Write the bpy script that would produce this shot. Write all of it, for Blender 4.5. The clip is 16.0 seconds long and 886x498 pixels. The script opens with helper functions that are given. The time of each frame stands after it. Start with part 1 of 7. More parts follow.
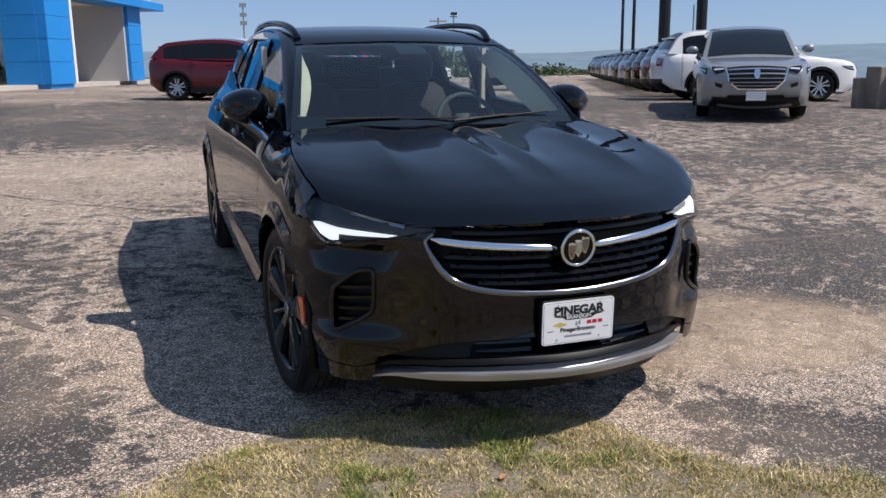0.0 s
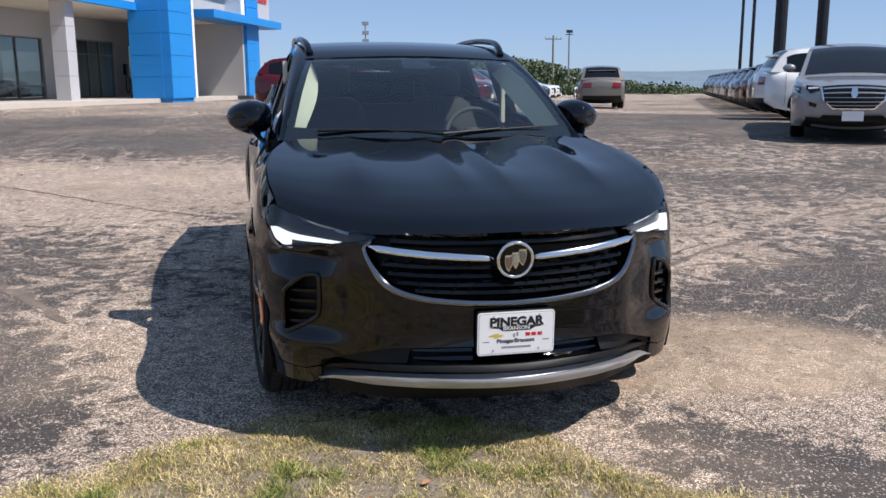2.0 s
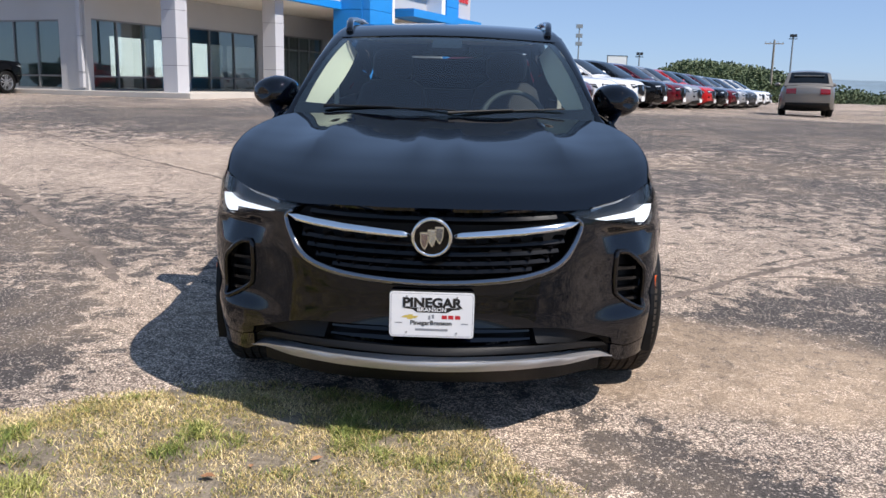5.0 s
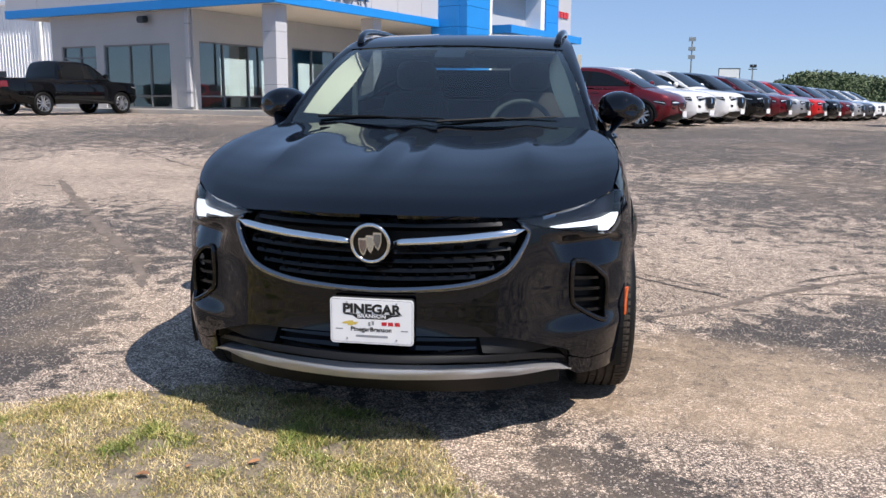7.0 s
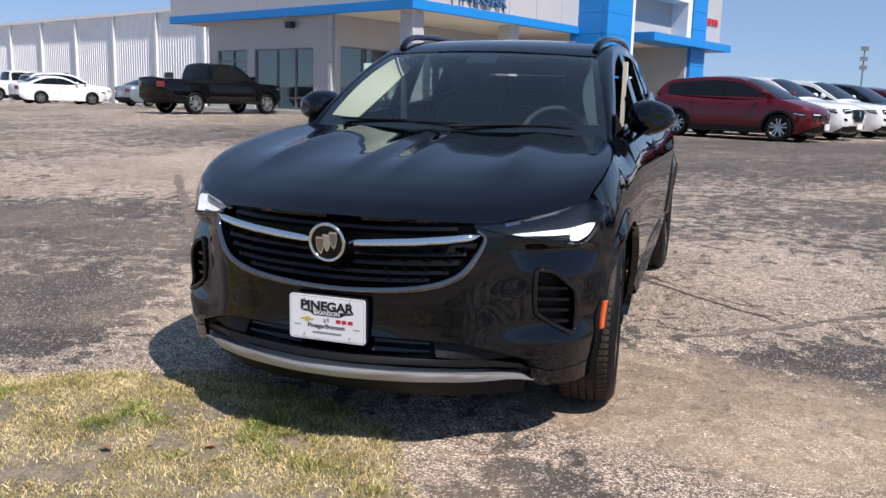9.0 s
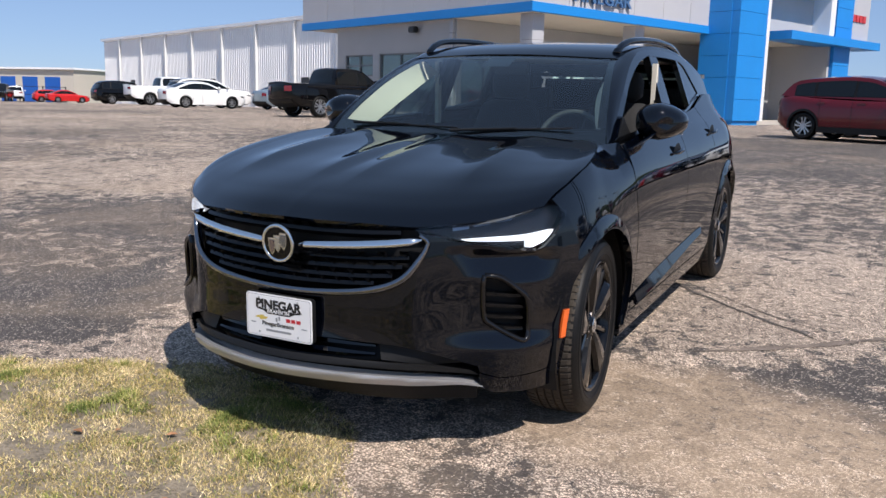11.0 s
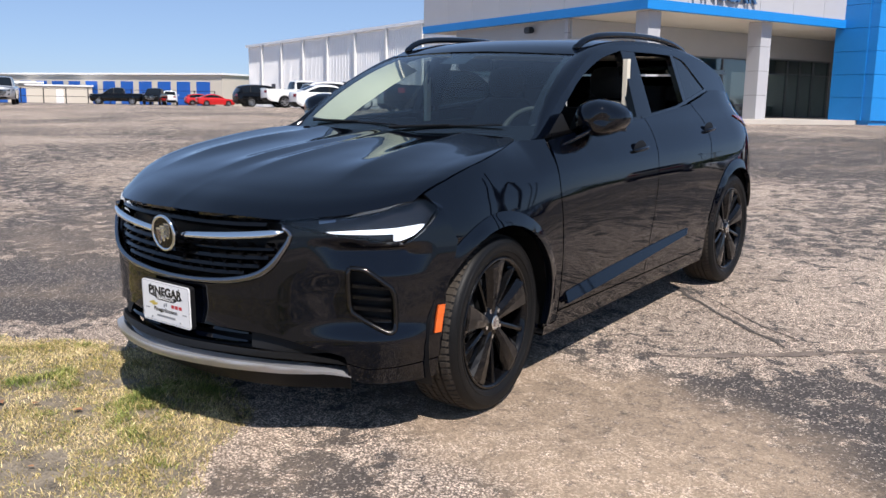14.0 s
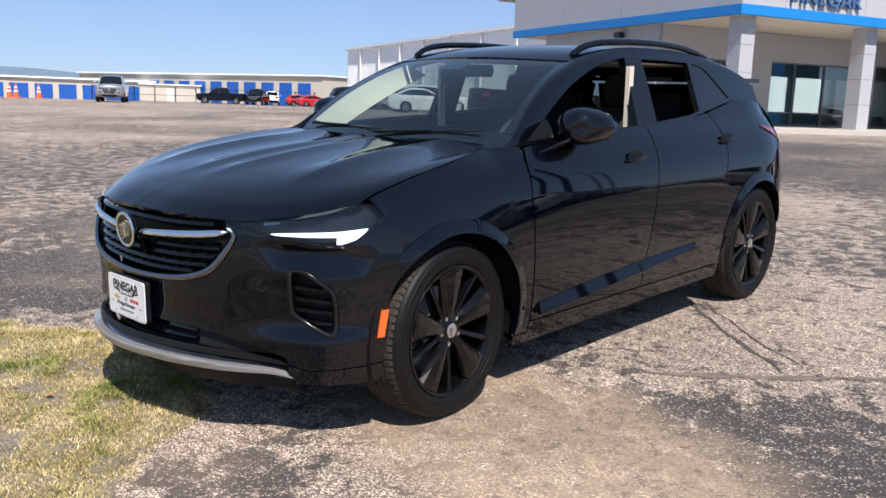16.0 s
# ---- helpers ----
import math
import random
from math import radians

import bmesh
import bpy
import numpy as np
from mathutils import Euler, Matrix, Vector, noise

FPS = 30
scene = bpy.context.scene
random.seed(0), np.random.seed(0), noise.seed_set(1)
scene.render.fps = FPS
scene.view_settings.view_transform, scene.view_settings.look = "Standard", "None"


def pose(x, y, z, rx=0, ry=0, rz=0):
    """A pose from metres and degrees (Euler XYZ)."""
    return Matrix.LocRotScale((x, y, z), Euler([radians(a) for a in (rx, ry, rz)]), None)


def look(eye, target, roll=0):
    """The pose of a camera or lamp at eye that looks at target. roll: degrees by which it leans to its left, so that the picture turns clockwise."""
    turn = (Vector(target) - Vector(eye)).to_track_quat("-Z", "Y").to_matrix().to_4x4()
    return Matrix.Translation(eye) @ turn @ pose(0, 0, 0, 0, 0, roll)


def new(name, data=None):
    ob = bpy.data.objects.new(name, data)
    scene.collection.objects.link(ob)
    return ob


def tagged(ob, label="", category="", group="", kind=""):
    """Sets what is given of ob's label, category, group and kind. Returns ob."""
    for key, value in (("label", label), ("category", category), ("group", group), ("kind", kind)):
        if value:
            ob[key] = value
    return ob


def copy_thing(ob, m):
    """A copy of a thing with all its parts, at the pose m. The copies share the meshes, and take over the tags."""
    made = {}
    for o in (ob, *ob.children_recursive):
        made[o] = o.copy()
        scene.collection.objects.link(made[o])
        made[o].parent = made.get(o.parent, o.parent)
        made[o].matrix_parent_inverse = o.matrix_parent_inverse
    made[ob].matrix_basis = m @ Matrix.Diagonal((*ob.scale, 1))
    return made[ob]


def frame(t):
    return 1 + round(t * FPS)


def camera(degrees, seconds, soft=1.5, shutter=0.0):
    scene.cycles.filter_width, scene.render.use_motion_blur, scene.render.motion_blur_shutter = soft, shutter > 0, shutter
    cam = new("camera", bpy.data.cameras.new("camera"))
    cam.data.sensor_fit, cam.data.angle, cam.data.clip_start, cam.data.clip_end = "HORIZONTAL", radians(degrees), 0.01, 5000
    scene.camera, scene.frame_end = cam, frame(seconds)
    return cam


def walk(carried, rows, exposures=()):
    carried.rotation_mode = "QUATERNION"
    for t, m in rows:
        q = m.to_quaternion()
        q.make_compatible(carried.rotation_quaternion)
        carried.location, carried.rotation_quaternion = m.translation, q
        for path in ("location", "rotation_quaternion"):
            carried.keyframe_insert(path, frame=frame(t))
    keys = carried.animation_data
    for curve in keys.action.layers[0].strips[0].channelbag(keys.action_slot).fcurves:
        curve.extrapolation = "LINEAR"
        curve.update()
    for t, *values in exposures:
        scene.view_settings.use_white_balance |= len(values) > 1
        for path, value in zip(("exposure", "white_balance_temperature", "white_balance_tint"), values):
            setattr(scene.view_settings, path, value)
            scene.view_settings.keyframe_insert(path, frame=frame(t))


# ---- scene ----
cam = camera(55.15, 16.0)
PATH = [
    (0.0, (-1.451, -3.457, 1.356), (-0.088, 0.208, 0.512), -0.68),
    (0.5, (-1.252, -3.513, 1.346), (-0.003, 0.195, 0.515), -0.69),
    (1.0, (-1.135, -3.578, 1.347), (-0.003, 0.173, 0.538), -0.9),
    (1.5, (-1.014, -3.647, 1.333), (-0.016, 0.154, 0.586), -0.51),
    (2.0, (-0.885, -3.697, 1.335), (-0.024, 0.133, 0.573), -0.29),
    (2.5, (-0.697, -3.692, 1.309), (0.01, 0.17, 0.543), 0.2),
    (3.0, (-0.53, -3.708, 1.288), (-0.014, 0.181, 0.507), -0.04),
    (3.5, (-0.401, -3.737, 1.28), (0.003, 0.166, 0.505), -0.15),
    (4.0, (-0.248, -3.768, 1.27), (0.057, 0.148, 0.515), 0.04),
    (4.5, (-0.094, -3.733, 1.255), (0.039, 0.193, 0.501), 0.33),
    (4.7, (-0.012, -3.697, 1.238), (0.03, 0.231, 0.482), 0.76),
    (6.8, (0.57, -3.643, 1.201), (0.06, 0.261, 0.494), 0.2),
    (7.0, (0.652, -3.609, 1.195), (0.072, 0.288, 0.507), 0.4),
    (7.5, (0.83, -3.556, 1.18), (0.079, 0.321, 0.544), 0.44),
    (8.0, (0.981, -3.554, 1.186), (0.079, 0.292, 0.562), 0.45),
    (8.5, (1.125, -3.551, 1.204), (0.074, 0.251, 0.54), 0.93),
    (9.0, (1.268, -3.475, 1.199), (0.035, 0.27, 0.528), 1.56),
    (9.2, (1.34, -3.429, 1.2), (0.024, 0.29, 0.539), 2.09),
    (11.3, (1.948, -3.166, 1.221), (0.057, 0.295, 0.557), 1.77),
    (11.5, (2.011, -3.114, 1.204), (0.065, 0.319, 0.547), 2.23),
    (12.0, (2.157, -3.065, 1.198), (0.142, 0.326, 0.533), 2.01),
    (12.5, (2.301, -3.032, 1.218), (0.242, 0.327, 0.528), 1.8),
    (13.0, (2.42, -2.968, 1.225), (0.294, 0.347, 0.524), 1.01),
    (13.5, (2.55, -2.842, 1.215), (0.317, 0.404, 0.522), 1.23),
    (14.0, (2.674, -2.767, 1.218), (0.325, 0.398, 0.539), 1.0),
    (14.5, (2.822, -2.73, 1.22), (0.379, 0.367, 0.553), 1.18),
    (15.0, (2.935, -2.69, 1.234), (0.43, 0.355, 0.562), 1.46),
    (15.5, (3.004, -2.55, 1.231), (0.416, 0.425, 0.561), 1.7),
    (16.0, (3.078, -2.41, 1.239), (0.387, 0.472, 0.566), 1.93),
]
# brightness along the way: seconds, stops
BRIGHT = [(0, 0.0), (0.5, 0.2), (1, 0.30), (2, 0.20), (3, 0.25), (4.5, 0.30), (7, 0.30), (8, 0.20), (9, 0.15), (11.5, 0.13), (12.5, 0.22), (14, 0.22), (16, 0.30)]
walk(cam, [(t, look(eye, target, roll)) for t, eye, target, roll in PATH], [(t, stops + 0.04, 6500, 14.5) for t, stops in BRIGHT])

# ---- daylight: clear late-morning sun, high and to the right behind the camera
SUN_DIR = Vector((0.69, -0.43, 1.08)).normalized()
world = bpy.data.worlds.new("sky")
scene.world = world
world.use_nodes = True
wn = world.node_tree.nodes
sky = wn.new("ShaderNodeTexSky")
sky.sky_type = 'NISHITA'
sky.sun_disc = False
sky.sun_elevation = math.asin(SUN_DIR.z)
sky.sun_rotation = math.atan2(SUN_DIR.x, SUN_DIR.y)
sky.altitude = 300
sky.air_density, sky.dust_density, sky.ozone_density = 0.7, 0.3, 1.5
wn["Background"].inputs["Strength"].default_value = 0.103
tint = wn.new("ShaderNodeMix")
tint.data_type, tint.blend_type = 'RGBA', 'MULTIPLY'
tint.inputs["Factor"].default_value = 1.0
tint.inputs["B"].default_value = (0.86, 0.95, 1.12, 1)
world.node_tree.links.new(sky.outputs["Color"], tint.inputs["A"])
haze = wn.new("ShaderNodeMix")
haze.data_type = 'RGBA'
haze.inputs["Factor"].default_value = 0.55
haze.inputs["B"].default_value = (2.45, 3.75, 5.6, 1)
world.node_tree.links.new(tint.outputs["Result"], haze.inputs["A"])
world.node_tree.links.new(haze.outputs["Result"], wn["Background"].inputs["Color"])
sun = new("sun", bpy.data.lights.new("sun", "SUN"))
sun.data.energy, sun.data.angle, sun.data.color = 5.0, radians(0.53), (1.0, 0.955, 0.88)
sun.rotation_mode = "QUATERNION"
sun.rotation_quaternion = (-SUN_DIR).to_track_quat("-Z", "Y")

# ---- materials
def mat(name, color, rough=0.5, metal=0.0, var=0.12, scale=8.0, fine=60.0, bump=0.0, coat=0.0, spec=0.5, coat_ior=1.5):
    """A surface with colour variation at two scales and a light bump."""
    m = bpy.data.materials.new(name)
    m.use_nodes = True
    nt = m.node_tree
    b = nt.nodes["Principled BSDF"]
    b.inputs["Roughness"].default_value = rough
    b.inputs["Metallic"].default_value = metal
    b.inputs["Coat Weight"].default_value = coat
    b.inputs["Coat Roughness"].default_value = 0.03
    b.inputs["Coat IOR"].default_value = coat_ior
    b.inputs["Specular IOR Level"].default_value = spec
    b.inputs["Base Color"].default_value = (*color, 1)
    if var:
        tc = nt.nodes.new("ShaderNodeTexCoord")
        n1 = nt.nodes.new("ShaderNodeTexNoise")
        n1.inputs["Scale"].default_value, n1.inputs["Detail"].default_value = scale, 6
        n2 = nt.nodes.new("ShaderNodeTexNoise")
        n2.inputs["Scale"].default_value, n2.inputs["Detail"].default_value = fine, 3
        add = nt.nodes.new("ShaderNodeMath")
        add.operation = 'ADD'
        nt.links.new(tc.outputs["Object"], n1.inputs["Vector"])
        nt.links.new(tc.outputs["Object"], n2.inputs["Vector"])
        nt.links.new(n1.outputs["Fac"], add.inputs[0])
        nt.links.new(n2.outputs["Fac"], add.inputs[1])
        mr = nt.nodes.new("ShaderNodeMapRange")
        mr.inputs["From Min"].default_value, mr.inputs["From Max"].default_value = 0.6, 1.4
        mr.inputs["To Min"].default_value, mr.inputs["To Max"].default_value = 1 - var, 1 + var
        nt.links.new(add.outputs[0], mr.inputs["Value"])
        mul = nt.nodes.new("ShaderNodeVectorMath")
        mul.operation = 'SCALE'
        mul.inputs[0].default_value = color
        nt.links.new(mr.outputs["Result"], mul.inputs["Scale"])
        nt.links.new(mul.outputs["Vector"], b.inputs["Base Color"])
        if bump:
            bp = nt.nodes.new("ShaderNodeBump")
            bp.inputs["Strength"].default_value, bp.inputs["Distance"].default_value = bump, 0.01
            nt.links.new(n2.outputs["Fac"], bp.inputs["Height"])
            nt.links.new(bp.outputs["Normal"], b.inputs["Normal"])
    return m


def glass(name, tint, rough=0.0, see=0.6, ior=1.5):
    """Thin tinted pane: clear part and mirror part, by Fresnel gloss."""
    m = bpy.data.materials.new(name)
    m.use_nodes = True
    nt = m.node_tree
    nt.nodes.remove(nt.nodes["Principled BSDF"])
    out = nt.nodes["Material Output"]
    tr = nt.nodes.new("ShaderNodeBsdfTransparent")
    tr.inputs["Color"].default_value = (*[c * see for c in tint], 1)
    gl = nt.nodes.new("ShaderNodeBsdfGlossy")
    gl.inputs["Roughness"].default_value = rough
    f0 = ((ior - 1) / (ior + 1)) ** 2
    lw = nt.nodes.new("ShaderNodeLayerWeight")
    lw.inputs["Blend"].default_value = 0.5
    pw = nt.nodes.new("ShaderNodeMath")
    pw.operation = 'POWER'
    pw.inputs[1].default_value = 5.0
    nt.links.new(lw.outputs["Facing"], pw.inputs[0])
    fr = nt.nodes.new("ShaderNodeMath")
    fr.operation = 'MULTIPLY_ADD'
    fr.inputs[1].default_value, fr.inputs[2].default_value = 1 - f0, f0
    nt.links.new(pw.outputs[0], fr.inputs[0])
    mx = nt.nodes.new("ShaderNodeMixShader")
    nt.links.new(fr.outputs[0], mx.inputs[0])
    nt.links.new(tr.outputs[0], mx.inputs[1])
    nt.links.new(gl.outputs[0], mx.inputs[2])
    nt.links.new(mx.outputs[0], out.inputs["Surface"])
    return m


def paint(name, color, flake=0.0, rough=0.28):
    return mat(name, color, rough, flake, 0.03, 3.0, 400.0, 0.0, 1.0, 0.15)


M_black = mat("black_paint", (0.0008, 0.0014, 0.0034), 0.45, 0.0, 0.06, 3.0, 400.0, 0.0, 1.0, 0.0, 1.5)
M_tyre = mat("tyre_rubber", (0.0055, 0.0055, 0.0056), 0.5, 0, 0.2, 20, 200, 0.1, 0.0, 0.22)
M_tread = mat("dusty_tyre_tread", (0.050, 0.042, 0.034), 0.9, 0, 0.3, 30, 240, 0.2, 0.0, 0.2)
M_rimblack = mat("gloss_black_wheel", (0.0025, 0.0025, 0.003), 0.3, 0.0, 0.05, 10, 100, 0, 1.0, 0.05, 1.36)
M_rimsilver = mat("alloy_wheel", (0.55, 0.56, 0.58), 0.3, 0.9, 0.05, 10, 100)
M_trim = mat("black_plastic", (0.007, 0.007, 0.0075), 0.5, 0, 0.15, 12, 300, 0.1, 0.0, 0.25)
M_chrome = mat("chrome", (0.80, 0.80, 0.80), 0.10, 1.0, 0.03, 8, 60)
M_lampglass = mat("lamp_lens", (0.6, 0.63, 0.66), 0.08, 0.2, 0.1, 20, 90, 0, 0.6)
M_tail = mat("red_lens", (0.22, 0.006, 0.008), 0.15, 0, 0.1, 20, 90, 0, 0.8)
M_orange = mat("orange_reflector", (0.75, 0.13, 0.02), 0.25, 0, 0.12, 30, 220, 0, 0.6)
M_darkglass = mat("tinted_window", (0.006, 0.008, 0.010), 0.05, 0, 0.05, 5, 50, 0, 0.0, 0.4)
M_platewhite = mat("plate_white", (0.78, 0.78, 0.79), 0.35, 0, 0.03, 20, 200, 0, 0.3)

M_bluepanel = mat("blue_metal_panel", (0.006, 0.225, 0.62), 0.5, 0.0, 0.05, 1.5, 30)
M_greypanel = mat("pale_grey_metal_panel", (0.46, 0.46, 0.48), 0.5, 0.0, 0.05, 0.8, 30)
M_wallgrey = mat("grey_wall_panel", (0.43, 0.425, 0.42), 0.7, 0.0, 0.06, 0.9, 40)
M_soffit = mat("cream_soffit", (0.74, 0.68, 0.58), 0.7, 0.0, 0.05, 0.8, 20)
M_whitemetal = mat("white_sheet_metal", (0.88, 0.88, 0.88), 0.45, 0.0, 0.05, 0.4, 20)
M_white = mat("white_render", (0.74, 0.74, 0.73), 0.7, 0.0, 0.05, 1, 40)
M_frame = mat("dark_window_frame", (0.03, 0.031, 0.033), 0.4, 0.3, 0.1, 6, 80)
M_concrete = mat("pale_concrete", (0.5, 0.46, 0.41), 0.85, 0.0, 0.14, 1.2, 50, 0.2)
M_letter = mat("blue_grey_letters", (0.07, 0.16, 0.32), 0.4, 0.2, 0.05, 5, 50)
M_redletter = mat("red_letters", (0.55, 0.03, 0.03), 0.4, 0, 0.05, 5, 50)
M_showglass = glass("showroom_glass", (0.80, 0.90, 0.88), 0.0, 0.95, 2.2)
M_alu = mat("grey_aluminium_frame", (0.20, 0.205, 0.21), 0.4, 0.4, 0.06, 6, 80)
M_beige = mat("beige_siding", (0.56, 0.51, 0.43), 0.6, 0, 0.05, 0.3, 15)
M_bluedoor = mat("blue_rollup_door", (0.012, 0.10, 0.42), 0.45, 0, 0.06, 0.8, 20)
M_pole = mat("dark_steel_pole", (0.02, 0.02, 0.022), 0.5, 0.4, 0.15, 3, 60)
M_wood = mat("weathered_wood", (0.24, 0.21, 0.18), 0.9, 0, 0.3, 6, 60, 0.5)
M_galv = mat("galvanised_steel", (0.35, 0.36, 0.37), 0.5, 0.7, 0.12, 5, 60)
M_cone = mat("orange_cone", (0.8, 0.13, 0.03), 0.5, 0, 0.08, 8, 60)
M_bark = mat("bark", (0.09, 0.07, 0.05), 0.95, 0, 0.25, 6, 40, 0.5)
M_tar = mat("black_tar_seal", (0.075, 0.064, 0.056), 0.9, 0, 0.7, 14, 130, 0.8)
M_siltseam = mat("silt_filled_crack", (0.17, 0.135, 0.11), 0.9, 0, 0.6, 9, 110, 0.6)


def asphalt():
    """Worn chip seal: pale stone chips where the binder has gone, dark binder left in patches, tan silt washed over it."""
    m = bpy.data.materials.new("worn_asphalt")
    m.use_nodes = True
    nt = m.node_tree
    N, L = nt.nodes, nt.links
    b = N["Principled BSDF"]
    tc = N.new("ShaderNodeTexCoord")
    OBJ = tc.outputs["Object"]

    def noise_(scale, detail=4.0, rough=0.6, dist=0.0, vec=None):
        n = N.new("ShaderNodeTexNoise")
        n.inputs["Scale"].default_value, n.inputs["Detail"].default_value = scale, detail
        n.inputs["Roughness"].default_value, n.inputs["Distortion"].default_value = rough, dist
        L.new(vec or OBJ, n.inputs["Vector"])
        return n.outputs["Fac"]

    def ramp(v, lo, hi, to0=0.0, to1=1.0):
        r = N.new("ShaderNodeMapRange")
        r.interpolation_type = 'SMOOTHSTEP'
        r.inputs["From Min"].default_value, r.inputs["From Max"].default_value = lo, hi
        r.inputs["To Min"].default_value, r.inputs["To Max"].default_value = to0, to1
        L.new(v, r.inputs["Value"])
        return r.outputs["Result"]

    def mix(f, a, c, mode='MIX'):
        x = N.new("ShaderNodeMix")
        x.data_type = 'RGBA'
        x.blend_type = mode
        for s_, v in ((x.inputs["Factor"], f), (x.inputs["A"], a), (x.inputs["B"], c)):
            if isinstance(v, tuple):
                s_.default_value = (*v, 1)
            elif isinstance(v, float):
                s_.default_value = v
            else:
                L.new(v, s_)
        return x.outputs["Result"]

    def math_(op, a, c):
        x = N.new("ShaderNodeMath")
        x.operation = op
        for s_, v in zip(x.inputs, (a, c)):
            if isinstance(v, float):
                s_.default_value = v
            else:
                L.new(v, s_)
        return x.outputs[0]

    def blob(cx, cy, rx, ry, deg):
        """1 inside an oval stain, 0 outside."""
        mp = N.new("ShaderNodeMapping")
        mp.vector_type = 'TEXTURE'
        mp.inputs["Location"].default_value = (cx, cy, 0)
        mp.inputs["Rotation"].default_value = (0, 0, radians(deg))
        mp.inputs["Scale"].default_value = (rx, ry, 1e6)
        L.new(OBJ, mp.inputs["Vector"])
        ln = N.new("ShaderNodeVectorMath")
        ln.operation = 'LENGTH'
        L.new(mp.outputs["Vector"], ln.inputs[0])
        return ramp(math_('ADD', ln.outputs["Value"], math_('MULTIPLY', noise_(2.2, 5, 0.65), 0.9)), 1.75, 1.15)

    def voronoi_(scale):
        v = N.new("ShaderNodeTexVoronoi")
        v.inputs["Scale"].default_value = scale
        L.new(OBJ, v.inputs["Vector"])
        s_ = N.new("ShaderNodeSeparateColor")
        L.new(v.outputs["Color"], s_.inputs["Color"])
        return v.outputs["Distance"], s_.outputs["Red"], s_.outputs["Green"]

    dist1, red1, green1 = voronoi_(135)
    dist2, red2, green2 = voronoi_(250)
    small = noise_(16, 6, 0.8)
    # pale chips of two sizes, with dark pits between them
    grain = math_('ADD', math_('MULTIPLY', red1, 0.65), math_('MULTIPLY', red2, 0.35))
    chips = mix(ramp(grain, 0.28, 0.74), (0.225, 0.17, 0.133), (0.97, 0.81, 0.67))
    chips = mix(math_('MULTIPLY', ramp(dist1, 0.42, 0.68), 0.75), chips, (0.07, 0.058, 0.05))
    chips = mix(1.0, chips, mix(ramp(small, 0.34, 0.66), (1.24, 1.22, 1.19), (0.62, 0.60, 0.59)), 'MULTIPLY')
    binder = mix(ramp(green1, 0.84, 0.97), mix(ramp(noise_(60, 4, 0.7), 0.3, 0.7), (0.030, 0.027, 0.027), (0.068, 0.061, 0.058)), (0.50, 0.43, 0.37))
    big = noise_(0.17, 3, 0.55, 0.5)
    fine = math_('ADD', math_('MULTIPLY', math_('SUBTRACT', noise_(6.5, 10, 0.76, 0.4), 0.5), 2.5), 0.5)
    cover = math_('MULTIPLY', math_('SUBTRACT', big, 0.5), 0.85)
    # stains with a shape of their own: sealer left on the lot's edge, wet-looking patch, oil by the verge
    for spec, w in (((-2.5, -0.05, 1.0, 0.8, 30), 0.34), ((-3.4, 1.9, 1.9, 2.2, 10), 0.06), ((-6.0, 3.6, 3.0, 1.5, 10), 0.05), ((4.0, 14.5, 15.0, 5.5, 4), 0.26), ((6.5, 7.2, 5.0, 2.4, 20), 0.18), ((2.7, 0.85, 1.6, 0.72, 20), 0.32), ((1.05, -1.2, 0.8, 0.24, -46), 0.26), ((3.4, 1.9, 1.6, 0.7, 15), 0.10), ((-3.6, 3.2, 1.6, 1.5, 40), 0.10)):
        cover = math_('ADD', cover, math_('MULTIPLY', blob(*spec), w))
    for spec, w in (((-1.25, 0.3, 0.55, 1.3, 25), 0.22), ((1.3, 2.6, 1.5, 1.2, 0), 0.10), ((0.0, -0.9, 2.2, 0.55, 0), 0.12), ((-4.5, 6.0, 5.0, 2.4, 20), 0.22)):
        cover = math_('SUBTRACT', cover, math_('MULTIPLY', blob(*spec), w))
    patch_ = math_('MULTIPLY', ramp(math_('ADD', fine, cover), 0.505, 0.56), 0.94)
    col = mix(patch_, chips, binder)
    silt = math_('MAXIMUM', math_('MULTIPLY', ramp(noise_(0.42, 5, 0.65, 0.6), 0.50, 0.66), 0.25), math_('MULTIPLY', blob(1.3, 0.05, 1.15, 0.62, -14), 0.75))
    silt = math_('MULTIPLY', silt, ramp(small, 0.25, 0.55))
    col = mix(silt, col, mix(red1, (0.36, 0.265, 0.18), (0.56, 0.42, 0.29)))
    col = mix(1.0, col, mix(ramp(noise_(0.9, 5, 0.6, 0.5), 0.35, 0.65), (0.86, 0.85, 0.84), (1.10, 1.09, 1.08)), 'MULTIPLY')
    L.new(col, b.inputs["Base Color"])
    b.inputs["Roughness"].default_value = 0.85
    bp = N.new("ShaderNodeBump")
    bp.inputs["Strength"].default_value, bp.inputs["Distance"].default_value = 0.8, 0.010
    L.new(math_('SUBTRACT', grain, math_('MULTIPLY', dist1, 0.7)), bp.inputs["Height"])
    L.new(bp.outputs["Normal"], b.inputs["Normal"])
    return m


M_asphalt = asphalt()
M_field = mat("far_woodland", (0.07, 0.10, 0.04), 0.95, 0, 0.5, 0.05, 0.4)
# far hills: the blue of distance haze is put into their colour
M_hill = mat("haze_tinted_hills", (0.14, 0.20, 0.25), 1.0, 0, 0.25, 0.01, 0.05)
M_leaf = mat("tree_leaves", (0.06, 0.105, 0.025), 0.7, 0, 0.5, 0.5, 6)
M_soil = mat("dry_soil", (0.20, 0.165, 0.12), 0.95, 0, 0.75, 9, 90, 1.0)

